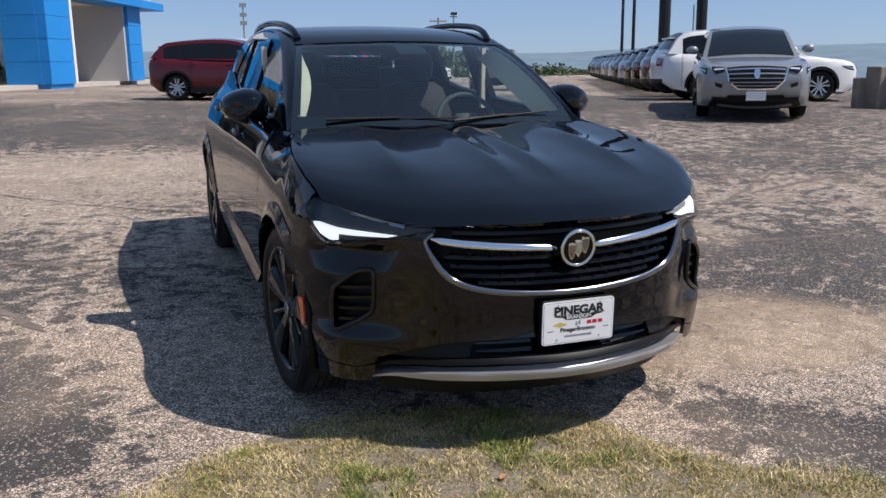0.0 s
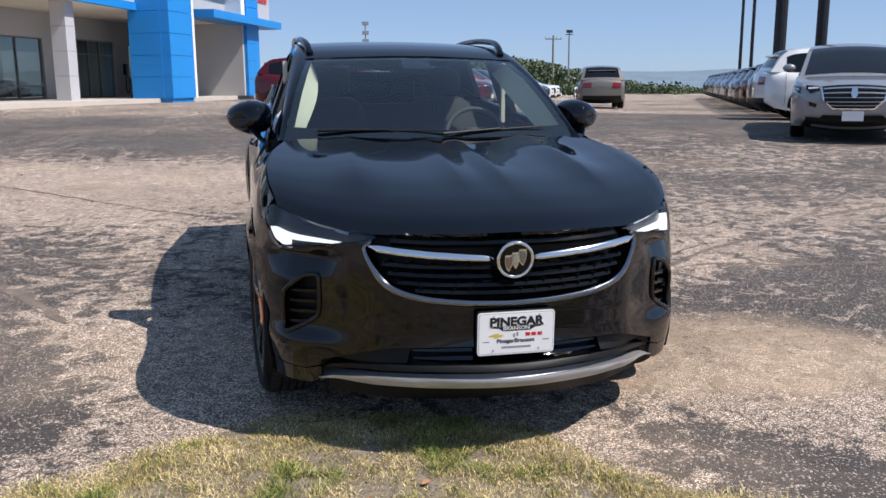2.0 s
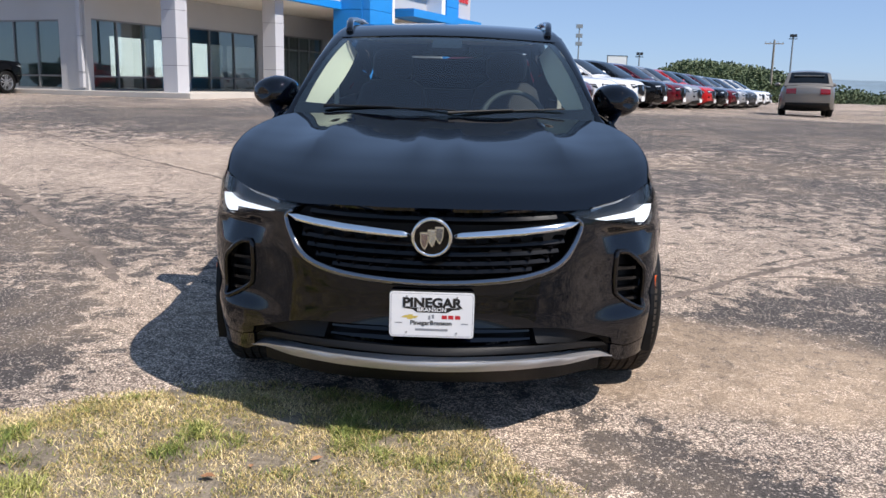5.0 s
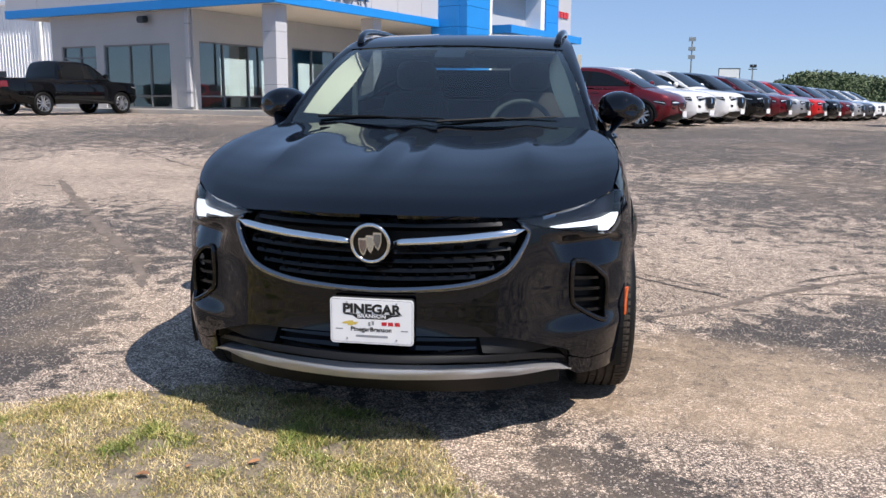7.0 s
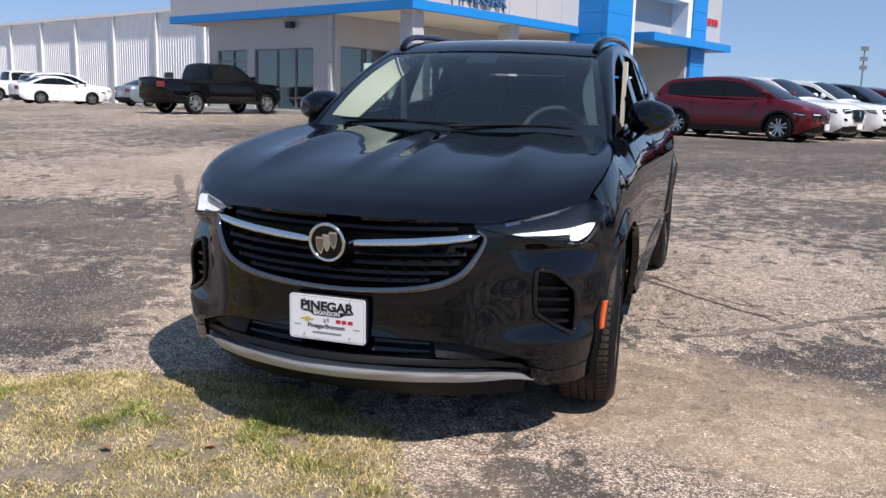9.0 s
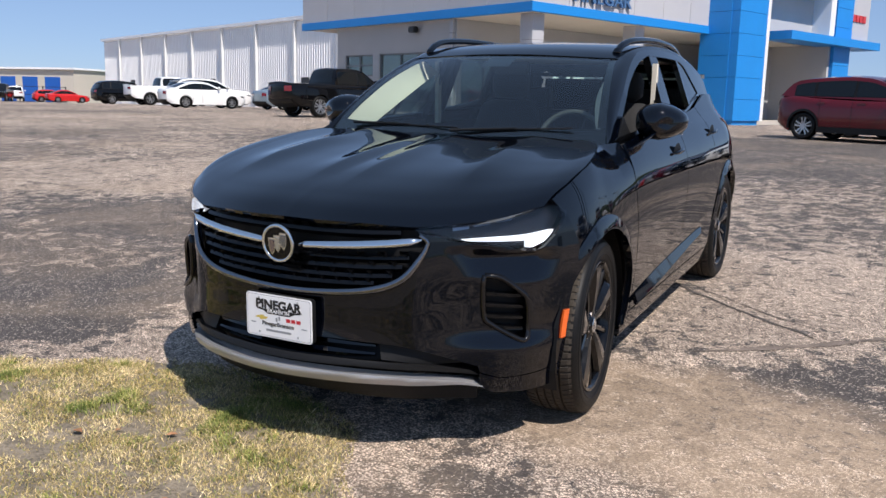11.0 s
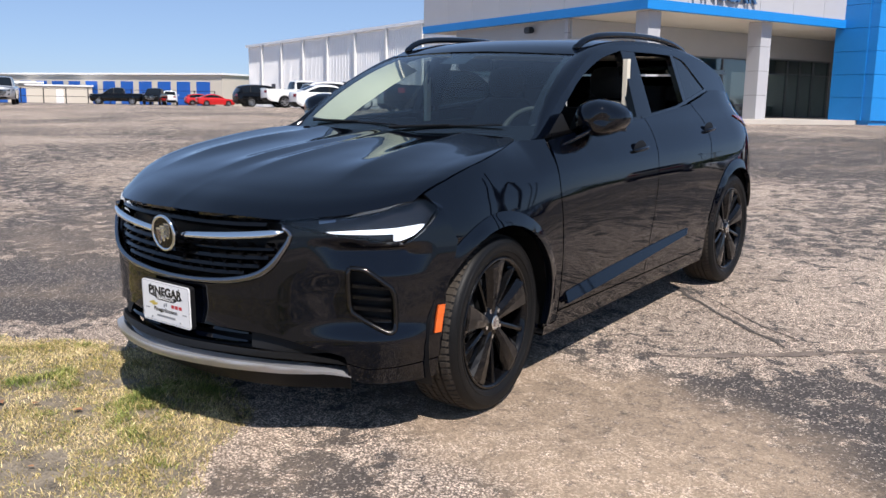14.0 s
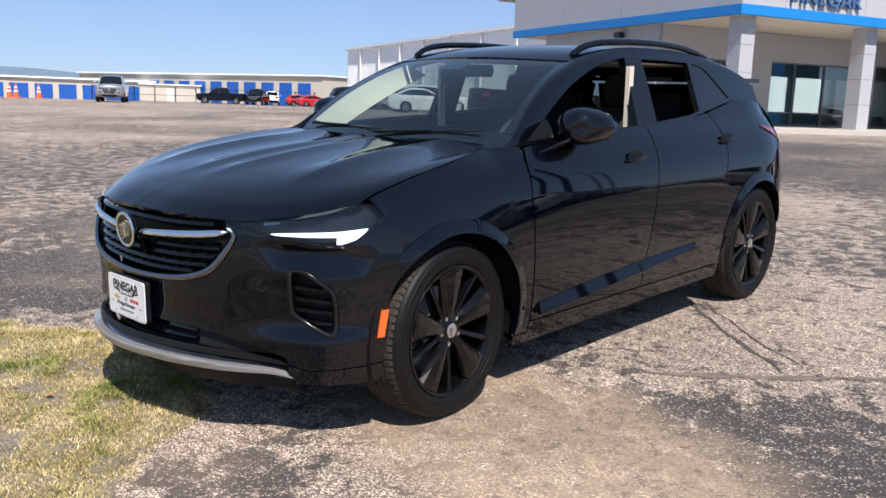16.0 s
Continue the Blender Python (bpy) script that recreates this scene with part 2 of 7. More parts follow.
# ---- shared builders
def link(name, bm, material, parent=None, label="", smooth=False):
    me = bpy.data.meshes.new(name)
    bm.to_mesh(me)
    bm.free()
    for m in (material if isinstance(material, (list, tuple)) else [material]):
        me.materials.append(m)
    if smooth:
        me.polygons.foreach_set("use_smooth", [True] * len(me.polygons))
    ob = new(name, me)
    if parent:
        ob.parent = parent
    if label:
        ob["label"] = label
    return ob


def part(name, bm, material, parent, label="", smooth=False):
    return link(name, bm, material, parent, label, smooth)


def box(bm, x0, x1, y0, y1, z0, z1, m=None):
    vs = [Vector((x, y, z)) for x in (x0, x1) for y in (y0, y1) for z in (z0, z1)]
    v = [bm.verts.new(m @ p if m else p) for p in vs]
    for f in ((0, 1, 3, 2), (4, 6, 7, 5), (0, 4, 5, 1), (2, 3, 7, 6), (0, 2, 6, 4), (1, 5, 7, 3)):
        bm.faces.new([v[i] for i in f])
    return v


def boxes(*specs):
    bm = bmesh.new()
    for s in specs:
        box(bm, *s)
    return bm


def tube(bm, p, q, r0, r1=None, n=10):
    p, q = Vector(p), Vector(q)
    r1 = r0 if r1 is None else r1
    rot = (q - p).to_track_quat("Z", "Y")
    a = [bm.verts.new(p + rot @ Vector((r0 * math.cos(k * math.tau / n), r0 * math.sin(k * math.tau / n), 0))) for k in range(n)]
    b = [bm.verts.new(q + rot @ Vector((r1 * math.cos(k * math.tau / n), r1 * math.sin(k * math.tau / n), 0))) for k in range(n)]
    for k in range(n):
        bm.faces.new((a[k], a[(k + 1) % n], b[(k + 1) % n], b[k]))
    bm.faces.new(a[::-1])
    bm.faces.new(b)


def catmull(pts, n):
    """A smooth run through the points, n steps a span."""
    out = []
    P = [Vector(p) for p in pts]
    P = [P[0] * 2 - P[1]] + P + [P[-1] * 2 - P[-2]]
    for i in range(1, len(P) - 2):
        for k in range(n):
            t = k / n
            a, b, c, d = P[i - 1:i + 3]
            out.append(0.5 * (2 * b + (c - a) * t + (2 * a - 5 * b + 4 * c - d) * t * t + (3 * b - a - 3 * c + d) * t ** 3))
    out.append(P[-2])
    return out


def resample(pts, step):
    out = [pts[0]]
    for p, q in zip(pts, pts[1:]):
        d = (q - p).length
        k = max(1, round(d / step))
        out += [p + (q - p) * (i / k) for i in range(1, k + 1)]
    return out


def lathe(bm, profile, n=32, axis="X"):
    """Rings of (along, radius) round the x axis."""
    rings = []
    for a, r in profile:
        rings.append([bm.verts.new((a, r * math.cos(k * math.tau / n), r * math.sin(k * math.tau / n))) for k in range(n)])
    for i in range(len(rings) - 1):
        for k in range(n):
            bm.faces.new((rings[i][k], rings[i][(k + 1) % n], rings[i + 1][(k + 1) % n], rings[i + 1][k]))
    return rings


def thing(name, m, label, category, group="", kind=""):
    ob = new(name)
    ob.matrix_basis = m
    return tagged(ob, label, category, group, kind)


def smooth01(t):
    t = min(max(t, 0.0), 1.0)
    return t * t * (3 - 2 * t)


# ---- ground: the lot rises gently from the verge, flattens, and falls away to a wooded valley
def lot_height(x, y):
    x0, y0 = x, y
    y = min(max(y, -12.0), 28.0)
    s = 0.0325 * y if y < 10 else 0.325 + 0.0325 * (y - 10) - 0.0325 / 36 * (y - 10) ** 2
    s -= 0.0067 * min(max(x, -8), 8) + 0.03 * min(max(x - 6, 0), 9) * smooth01((y - 14) / 12)
    s -= 0.007 * max(0, math.hypot(x0, y0) - 60) * (1 if x0 < 0 else 0)
    return s + 0.17 * math.exp(-((x0 - 9.5) ** 2 + (y0 - 9.5) ** 2) / 32)


def land_height(x, y):
    s = lot_height(max(x, -170), min(y, 200))
    out = max(0.0, x - 24 - 0.35 * max(y - 10, 0)) + max(0.0, y - 82) + max(0.0, -x - 175) + max(0.0, -y - 60)
    s -= 40 * smooth01(out / 320)
    r = math.hypot(x, y)
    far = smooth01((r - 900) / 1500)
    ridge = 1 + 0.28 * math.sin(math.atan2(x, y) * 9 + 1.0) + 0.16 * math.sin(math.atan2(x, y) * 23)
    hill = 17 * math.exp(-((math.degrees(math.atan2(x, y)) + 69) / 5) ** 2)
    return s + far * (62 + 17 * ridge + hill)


def axis_steps():
    a = [0.0]
    step = 0.5
    while a[-1] < 3800:
        a.append(a[-1] + step)
        if a[-1] > 8:
            step *= 1.09
    return [-v for v in a[:0:-1]] + a


def build_ground():
    ax = axis_steps()
    vs = [(x, y + 4, land_height(x, y + 4)) for y in ax for x in ax]
    n = len(ax)
    fs = [(j * n + i, j * n + i + 1, (j + 1) * n + i + 1, (j + 1) * n + i) for j in range(n - 1) for i in range(n - 1)]
    me = bpy.data.meshes.new("ground")
    me.from_pydata(vs, [], fs)
    me.materials.append(M_asphalt)
    me.materials.append(M_field)
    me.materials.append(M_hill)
    idx = []
    for f in fs:
        x, y, _ = vs[f[0]]
        lot = x < 24 + 0.35 * max(y - 10, 0) and y < 80 and x > -170 and y > -40
        # past 900 m the land takes the colour with haze painted in
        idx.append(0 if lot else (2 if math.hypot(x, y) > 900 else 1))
    me.polygons.foreach_set("material_index", idx)
    me.polygons.foreach_set("use_smooth", [True] * len(fs))
    return tagged(new("ground", me), "worn tan and grey chip-seal lot with dark patches, valley beyond", "ground", kind="structure")


build_ground()

# ---- dealership: its own frame, X along the front facade, Y out of the facade, origin at the corner column
ORIGIN = Vector((-9.25, 24.5, 0))
_u = Vector((0.3606, 0.9327, 0))
# right-handed version: X along facade, Y into the building, Z up
B_FRAME = Matrix(((_u.x, -_u.y, 0, ORIGIN.x), (_u.y, _u.x, 0, ORIGIN.y), (0, 0, 1, 0), (0, 0, 0, 1)))
SLAB = 0.82


def window_wall(name, along, fixed, a0, a1, z0, z1, mullions, rail, label):
    """A glazed opening: frame bars round panes. along 'x': wall faces -Y at y=fixed; 'y': wall faces -X at x=fixed."""
    w = thing(name, B_FRAME, label, "window", kind="structure")
    t = 0.06

    def bar(a, b, c, d, nm="window_frame"):
        s = (a, b, fixed - 0.05, fixed + 0.07, c, d) if along == "x" else (fixed - 0.05, fixed + 0.07, a, b, c, d)
        part(nm, boxes(s), M_alu, w)
    bar(a0, a1, z1 - t, z1)
    bar(a0, a1, z0, z0 + t)
    edges = [a0] + list(mullions) + [a1]
    for k, e in enumerate(edges):
        lo = e if k == 0 else e - t / 2 if k < len(edges) - 1 else e - t
        bar(lo, lo + t, z0 + t, z1 - t, "mullion")
    for k in range(len(edges) - 1):
        p0, p1 = edges[k] + t, edges[k + 1] - t / 2
        bar(p0, p1 - t / 2, rail - t / 2, rail + t / 2, "rail")
        s = (p0, p1, fixed, fixed + 0.012, z0 + t, z1 - t) if along == "x" else (fixed, fixed + 0.012, p0, p1, z0 + t, z1 - t)
        pane = part("pane", boxes(s), M_showglass, w, "grey-green reflecting glass pane")
    return w


def wall_with_holes(name, along, fixed, thick, a0, a1, z0, z1, holes, material, label):
    """A wall of panels round its openings; holes: (a0, a1, z0, z1), side by side along the wall."""
    bm = bmesh.new()

    def slab(p, q, c, d):
        if q - p > 1e-4 and d - c > 1e-4:
            if along == "x":
                box(bm, p, q, fixed, fixed + thick, c, d)
            else:
                box(bm, fixed, fixed + thick, p, q, c, d)
    at = a0
    for h0, h1, c, d in sorted(holes):
        slab(at, h0, z0, z1)
        slab(h0, h1, z0, c)
        slab(h0, h1, d, z1)
        at = h1
    slab(at, a1, z0, z1)
    ob = link(name, bm, material)
    ob.matrix_basis = B_FRAME
    return tagged(ob, label, "wall", kind="structure")


FW, LW = 3.7, -0.12           # depth of the front wall behind the columns; left wall line
front_holes = [(0.15, 3.95, SLAB, 3.25), (5.3, 10.0, SLAB, 3.3), (11.2, 15.65, SLAB, 3.4), (17.0, 20.5, SLAB, 3.35)]
wall_with_holes("wall_front", "x", FW, 0.25, LW, 22.0, SLAB - 0.4, 4.35, front_holes, M_wallgrey, "grey panelled showroom wall under the canopy")
left_holes = [(4.9, 8.45, SLAB + 0.03, 3.2), (8.9, 10.9, 2.3, 3.2)]
wall_with_holes("wall_left", "y", LW, 0.25, FW + 0.25, 11.5, SLAB - 0.4, 4.35, left_holes, M_wallgrey, "grey panelled showroom side wall with tall windows")
window_wall("window_1", "x", FW + 0.1, 0.15, 3.95, SLAB, 3.25, (1.4, 2.75), 1.3, "dark-framed showroom window with three tall panes")
window_wall("window_2", "x", FW + 0.1, 5.3, 10.0, SLAB, 3.3, (6.65, 8.3), 1.35, "dark-framed showroom window with three tall panes")
window_wall("door_1", "x", FW + 0.1, 11.2, 15.65, SLAB, 3.4, (12.6, 13.5, 14.45), 2.75, "glazed showroom entrance doors in dark frames")
window_wall("window_5", "x", FW + 0.1, 17.0, 20.5, SLAB, 3.35, (18.2, 19.4), 1.35, "showroom window with three tall panes beside the entrance")
window_wall("window_3", "y", LW + 0.1, 4.9, 8.45, SLAB + 0.03, 3.2, (6.0, 7.1), 1.3, "dark-framed side window with three tall panes")
window_wall("window_4", "y", LW + 0.1, 8.9, 10.9, 2.3, 3.2, (9.9,), 2.75, "small high side window in dark frame")

ob = link("building_floor", boxes((-0.9, 24, -1.2, 11.6, -0.2, SLAB)), M_concrete)
ob.matrix_basis = B_FRAME
tagged(ob, "pale concrete walk and floor slab of the showroom", "floor", kind="structure")
ob = link("ceiling_soffit", boxes((-0.3, 22.0, -0.2, 13.6, 4.36, 4.42)), M_soffit)
ob.matrix_basis = B_FRAME
tagged(ob, "cream canopy soffit over the showroom walk", "ceiling", kind="structure")
ob = link("wall_back", boxes((21.8, 22, 4.0, 15.6, SLAB, 4.3), (LW + 0.3, 9.0, 11.3, 11.5, SLAB, 4.3), (9.0, 22, 11.3, 11.5, SLAB, 1.35), (9.0, 22, 11.3, 11.5, 3.2, 4.3), (11.6, 12.0, 11.3, 11.5, 1.35, 3.2), (14.6, 15.0, 11.3, 11.5, 1.35, 3.2), (17.6, 18.0, 11.3, 11.5, 1.35, 3.2)), M_wallgrey)
ob.matrix_basis = B_FRAME
tagged(ob, "plain grey inner wall of the showroom", "wall", kind="structure")

# canopy fascia: blue band below, pale grey metal panels above
fascia = thing("canopy_fascia", B_FRAME, "pale grey metal canopy fascia with a bright blue lower band", "canopy", kind="structure")
part("blue_band", boxes((-0.5, 10.7, -0.42, -0.2, 4.35, 4.66)), M_bluepanel, fascia, "bright blue metal band")
part("blue_band", boxes((-0.5, -0.28, -0.2, 13.8, 4.35, 4.66)), M_bluepanel, fascia, "bright blue metal band")
for k in range(6):
    a = -0.45 + k * 1.86
    part("panel", boxes((a + 0.008, a + 1.852, -0.37, -0.2, 4.665, 6.7)), M_greypanel, fascia)
for k in range(7):
    a = -0.2 + k * 2.0
    part("panel", boxes((-0.45, -0.28, a + 0.008, a + 1.992, 4.665, 6.7)), M_greypanel, fascia)
ob = link("roof_deck", boxes((-0.28, 22, -0.2, 15.8, 6.2, 6.4)), M_concrete)
ob.matrix_basis = B_FRAME
tagged(ob, "flat roof deck of the showroom", "roof", kind="structure")


def column(x):
    c = thing("column", B_FRAME @ pose(x, 0, 0), "square pale grey panel-clad canopy column", "column", "canopy columns", "structure")
    z = SLAB
    for h in (0.885, 0.885, 0.885, 0.89):
        top = min(z + h, 4.36)
        part("panel", boxes((0, 0.58, 0, 0.58, z, top - 0.012)), M_greypanel, c)
        z = top
    part("core", boxes((0.03, 0.55, 0.03, 0.55, SLAB, 4.36)), M_frame, c)


column(0.0)
column(5.77)

# blue entrance tower and arch
tower = thing("entrance_tower", B_FRAME, "bright blue panelled entrance tower beside the canopy", "tower", kind="structure")
part("core", boxes((10.32, 12.4, -1.69, 0.0, SLAB - 0.3, 7.4)), M_bluepanel, tower)
zz = SLAB
while zz < 7.4:
    part("panel", boxes((10.3, 12.45, -1.77, -1.69, zz, zz + 0.865)), M_bluepanel, tower)
    part("panel", boxes((10.22, 10.31, -1.40, -0.02, zz, zz + 0.865)), M_bluepanel, tower)
    part("panel", boxes((10.26, 10.31, -1.77, -1.41, zz, zz + 0.865)), M_bluepanel, tower)
    zz += 0.88
arch = thing("entrance_arch", B_FRAME, "grey drive-through arch with white and blue cladding", "arch", kind="structure")
part("post", boxes((12.46, 12.78, -1.72, -0.9, SLAB, 7.4)), M_white, arch, "white clad post")
part("inner_wall", boxes((14.2, 18.9, 1.2, 1.5, SLAB, 4.4), (18.6, 18.8, -1.6, 1.3, SLAB, 4.4)), M_wallgrey, arch)
part("upper_recess", boxes((12.78, 18.4, -0.9, -0.7, 4.6, 7.4)), M_wallgrey, arch)
part("upper_frame", boxes((18.2, 18.7, -1.75, -0.9, 4.6, 7.0), (12.78, 18.2, -1.75, -0.9, 6.4, 7.4)), M_white, arch, "white surround of the upper recess")
zz = SLAB
while zz < 7.2:
    part("panel", boxes((18.8, 20.5, -1.77, 1.0, zz, zz + 0.865)), M_bluepanel, arch)
    zz += 0.88
part("blue_band", boxes((13.6, 22.6, -2.3, -1.0, 4.3, 4.66)), M_bluepanel, arch, "projecting blue band")
part("sign_panel", boxes((20.5, 22.7, -1.6, 1.0, 4.66, 7.2)), M_greypanel, arch, "pale grey sign panel")
part("side_wall", boxes((20.5, 20.9, -1.5, 1.0, SLAB, 4.3)), M_white, arch)


def text(body, size, material, m, parent=None, name="lettering", depth=0.02, align="CENTER", bold=0.0, sx=1.0):
    cu = bpy.data.curves.new(name, "FONT")
    cu.body, cu.size, cu.align_x, cu.extrude = body, size, align, depth
    cu.offset = bold
    cu.materials.append(material)
    tmp = bpy.data.objects.new(name, cu)
    scene.collection.objects.link(tmp)
    me = bpy.data.meshes.new_from_object(tmp.evaluated_get(bpy.context.evaluated_depsgraph_get()))
    bpy.data.objects.remove(tmp)
    bpy.data.curves.remove(cu)
    if not me.materials:
        me.materials.append(material)
    ob = new(name, me)
    if parent:
        ob.parent = parent
    ob.matrix_basis = m @ Matrix.Diagonal((sx, 1, 1, 1))
    return ob


text("PINEGAR", 0.62, M_letter, pose(3.15, -0.45, 4.86, 90), fascia, "lettering", 0.05, bold=0.008, sx=1.3)
sign_letters = boxes((20.75, 21.05, -1.66, -1.6, 5.62, 5.94), (21.13, 21.43, -1.66, -1.6, 5.62, 5.94), (21.51, 21.81, -1.66, -1.6, 5.62, 5.94), (21.89, 22.2, -1.66, -1.6, 5.62, 5.94))
part("sign_bars", sign_letters, M_redletter, arch, "red sign shapes")

charger = thing("car_charger", B_FRAME @ pose(16.5, FW, 1.9), "black wall-mounted car charger with a looped cable", "charger")
bm = boxes((-0.15, 0.15, -0.16, -0.002, -0.05, 0.5))
bmesh.ops.bevel(bm, geom=bm.edges[:], offset=0.03, segments=2, affect='EDGES')
part("case", bm, M_frame, charger, "black charger case")
bm = bmesh.new()
loop_pts = catmull([(0.05, -0.1, 0.0), (0.22, -0.12, -0.3), (0.2, -0.12, -0.75), (0.0, -0.12, -0.9), (-0.16, -0.12, -0.65), (-0.1, -0.12, -0.2), (0.08, -0.14, -0.1), (0.14, -0.14, -0.5)], 5)
for p, q in zip(loop_pts, loop_pts[1:]):
    tube(bm, p, q, 0.025, 0.025, 6)
part("cable", bm, M_trim, charger, "black charging cable")
wl = thing("wall_lamp", B_FRAME @ pose(LW, 6.0, 4.05), "small dark floodlight on the showroom side wall", "lamp")
bm = boxes((-0.34, -0.10, -0.2, 0.2, -0.12, 0.12))
bmesh.ops.bevel(bm, geom=bm.edges[:], offset=0.04, segments=2, affect='EDGES')
part("head", bm, M_frame, wl)
part("bracket", boxes((-0.10, -0.002, -0.06, 0.06, -0.06, 0.06)), M_frame, wl)
dp = thing("downpipe", B_FRAME @ pose(LW - 0.13, FW + 0.1, SLAB), "pale grey square downpipe at the showroom corner", "pipe")
part("pipe", boxes((0, 0.12, 0, 0.16, 0.1, 3.53)), M_greypanel, dp)
for z in (0.6, 1.8, 3.0):
    part("strap", boxes((-0.008, 0.12, -0.02, 0.18, z, z + 0.04)), M_galv, dp)

# ---- white sheet-metal warehouse behind the showroom
W_FRAME = B_FRAME @ pose(12.0, 20, 0) @ pose(0, 0, 0, 0, 0, -0.6)
ware = thing("warehouse", W_FRAME, "long white ribbed sheet-metal warehouse with downpipes", "building", kind="structure")
bm = boxes((0, 20, 0, 54.5, 0.3, 7.0))
part("wall", bm, M_whitemetal, ware, "white ribbed metal wall")
bm = bmesh.new()
k = 0.15
while k < 54.4:
    box(bm, -0.035, 0.0, k, k + 0.07, 0.5, 6.8)
    k += 0.32
tagged(part("rib", bm, M_whitemetal, ware), kind="stuff")
part("roof", boxes((-0.25, 20, -0.2, 54.8, 7.0, 7.25)), M_whitemetal, ware)
for k in range(9):
    a = 3.2 + k * 5.8
    part("downpipe", boxes((-0.22, -0.04, a, a + 0.22, 0.6, 7.0)), M_white, ware, "white downpipe")
for a in (8.0, 13.0, 28.0, 46.0):
    part("door", boxes((-0.06, 0.01, a, a + 1.1, 0.7, 2.9)), M_frame, ware, "dark doorway")

# ---- storage units far across the lot
def storage(m, length, height, pitch, doors, label, top=2.2):
    s = thing("storage_building", m, label, "building", "storage buildings", "structure")
    part("wall", boxes((0, length, 0, 9, -1.0, height)), M_beige, s)
    part("roof", boxes((-0.3, length + 0.3, -0.4, 9.3, height, height + 0.25)), M_whitemetal, s, "white metal roof edge")
    for k in range(doors):
        a = 0.5 + k * pitch
        if a + 2.5 < length:
            part("roller_door", boxes((a, a + 2.5, -0.06, 0.02, -0.6, top)), M_bluedoor, s, "blue roller door")
    return s
storage(pose(-136.5, 30.0, 0.1, 0, 0, 74), 38, 3.0, 3.35, 11, "long low beige storage building with blue roller doors")
storage(pose(-152.0, 66.0, 0.3, 0, 0, 11), 57, 4.3, 3.7, 15, "beige storage building with blue roller doors and gable end", 3.3)

# ---- parked vehicles
def fill_grid(poly, step):
    """A flat mesh filling a 2D outline, cut along a grid."""
    bm = bmesh.new()
    vs = [bm.verts.new((p[0], p[1], 0)) for p in poly]
    bm.faces.new(vs)
    for a in (0, 1):
        lo, hi = min(p[a] for p in poly), max(p[a] for p in poly)
        k = math.ceil(lo / step + 0.01)
        while k * step < hi - 1e-6:
            co, no = Vector((0, 0, 0)), Vector((0, 0, 0))
            co[a], no[a] = k * step, 1
            bmesh.ops.bisect_plane(bm, geom=bm.verts[:] + bm.edges[:] + bm.faces[:], plane_co=co, plane_no=no, dist=1e-5)
            k += 1
    return bm


def wheel(parent, x, y, r, width, side, rim_mat, spokes=5, name="wheel", label=""):
    """tyre and rim round the x axis; side +1 or -1: outer face."""
    bm = bmesh.new()
    h = width / 2
    rr = r * 0.69
    prof = [(-h * .8, rr), (-h, r * .8), (-h * .93, r * .95), (-h * .7, r), (h * .7, r), (h * .93, r * .955), (h, r * .82), (h * .85, rr + .012), (h * .72, rr)]
    lathe(bm, [(a * side, q) for a, q in prof], 36)
    w = part(name, bm, M_tyre, parent, label, True)
    w.matrix_basis = pose(x, y, r)
    bm = bmesh.new()
    lathe(bm, [(side * h * .72, rr), (side * h * .8, rr * .97), (side * h * .62, rr * .93), (side * -h * .3, rr * .9)], 36)
    for k in range(spokes):
        m = pose(0, 0, 0, 360 * k / spokes)
        for dw in (-.055, .055):
            v = [Vector((side * h * .66, dw * rr / .25 * .3 - .012, rr * .12)), Vector((side * h * .66, dw * rr / .25 * .3 + .022, rr * .12)), Vector((side * h * .74, dw * rr / .25 * 1.0 + .02, rr * .95)), Vector((side * h * .74, dw * rr / .25 * 1.0 - .02, rr * .95))]
            top = [bm.verts.new(m @ p) for p in v]
            low = [bm.verts.new(m @ (p - Vector((side * .03, 0, 0)))) for p in v]
            bm.faces.new(top)
            for i in range(4):
                bm.faces.new((top[i], top[(i + 1) % 4], low[(i + 1) % 4], low[i]))
    lathe(bm, [(side * h * .3, rr * .22), (side * h * .72, rr * .2), (side * h * .78, rr * .1), (side * h * .78, .001)], 16)
    part("rim", bm, rim_mat, w)
    bm = bmesh.new()
    lathe(bm, [(side * -h * .1, .001), (side * -h * .1, rr * .88)], 24)
    part("brake_disc", bm, M_trim, w)
    return w


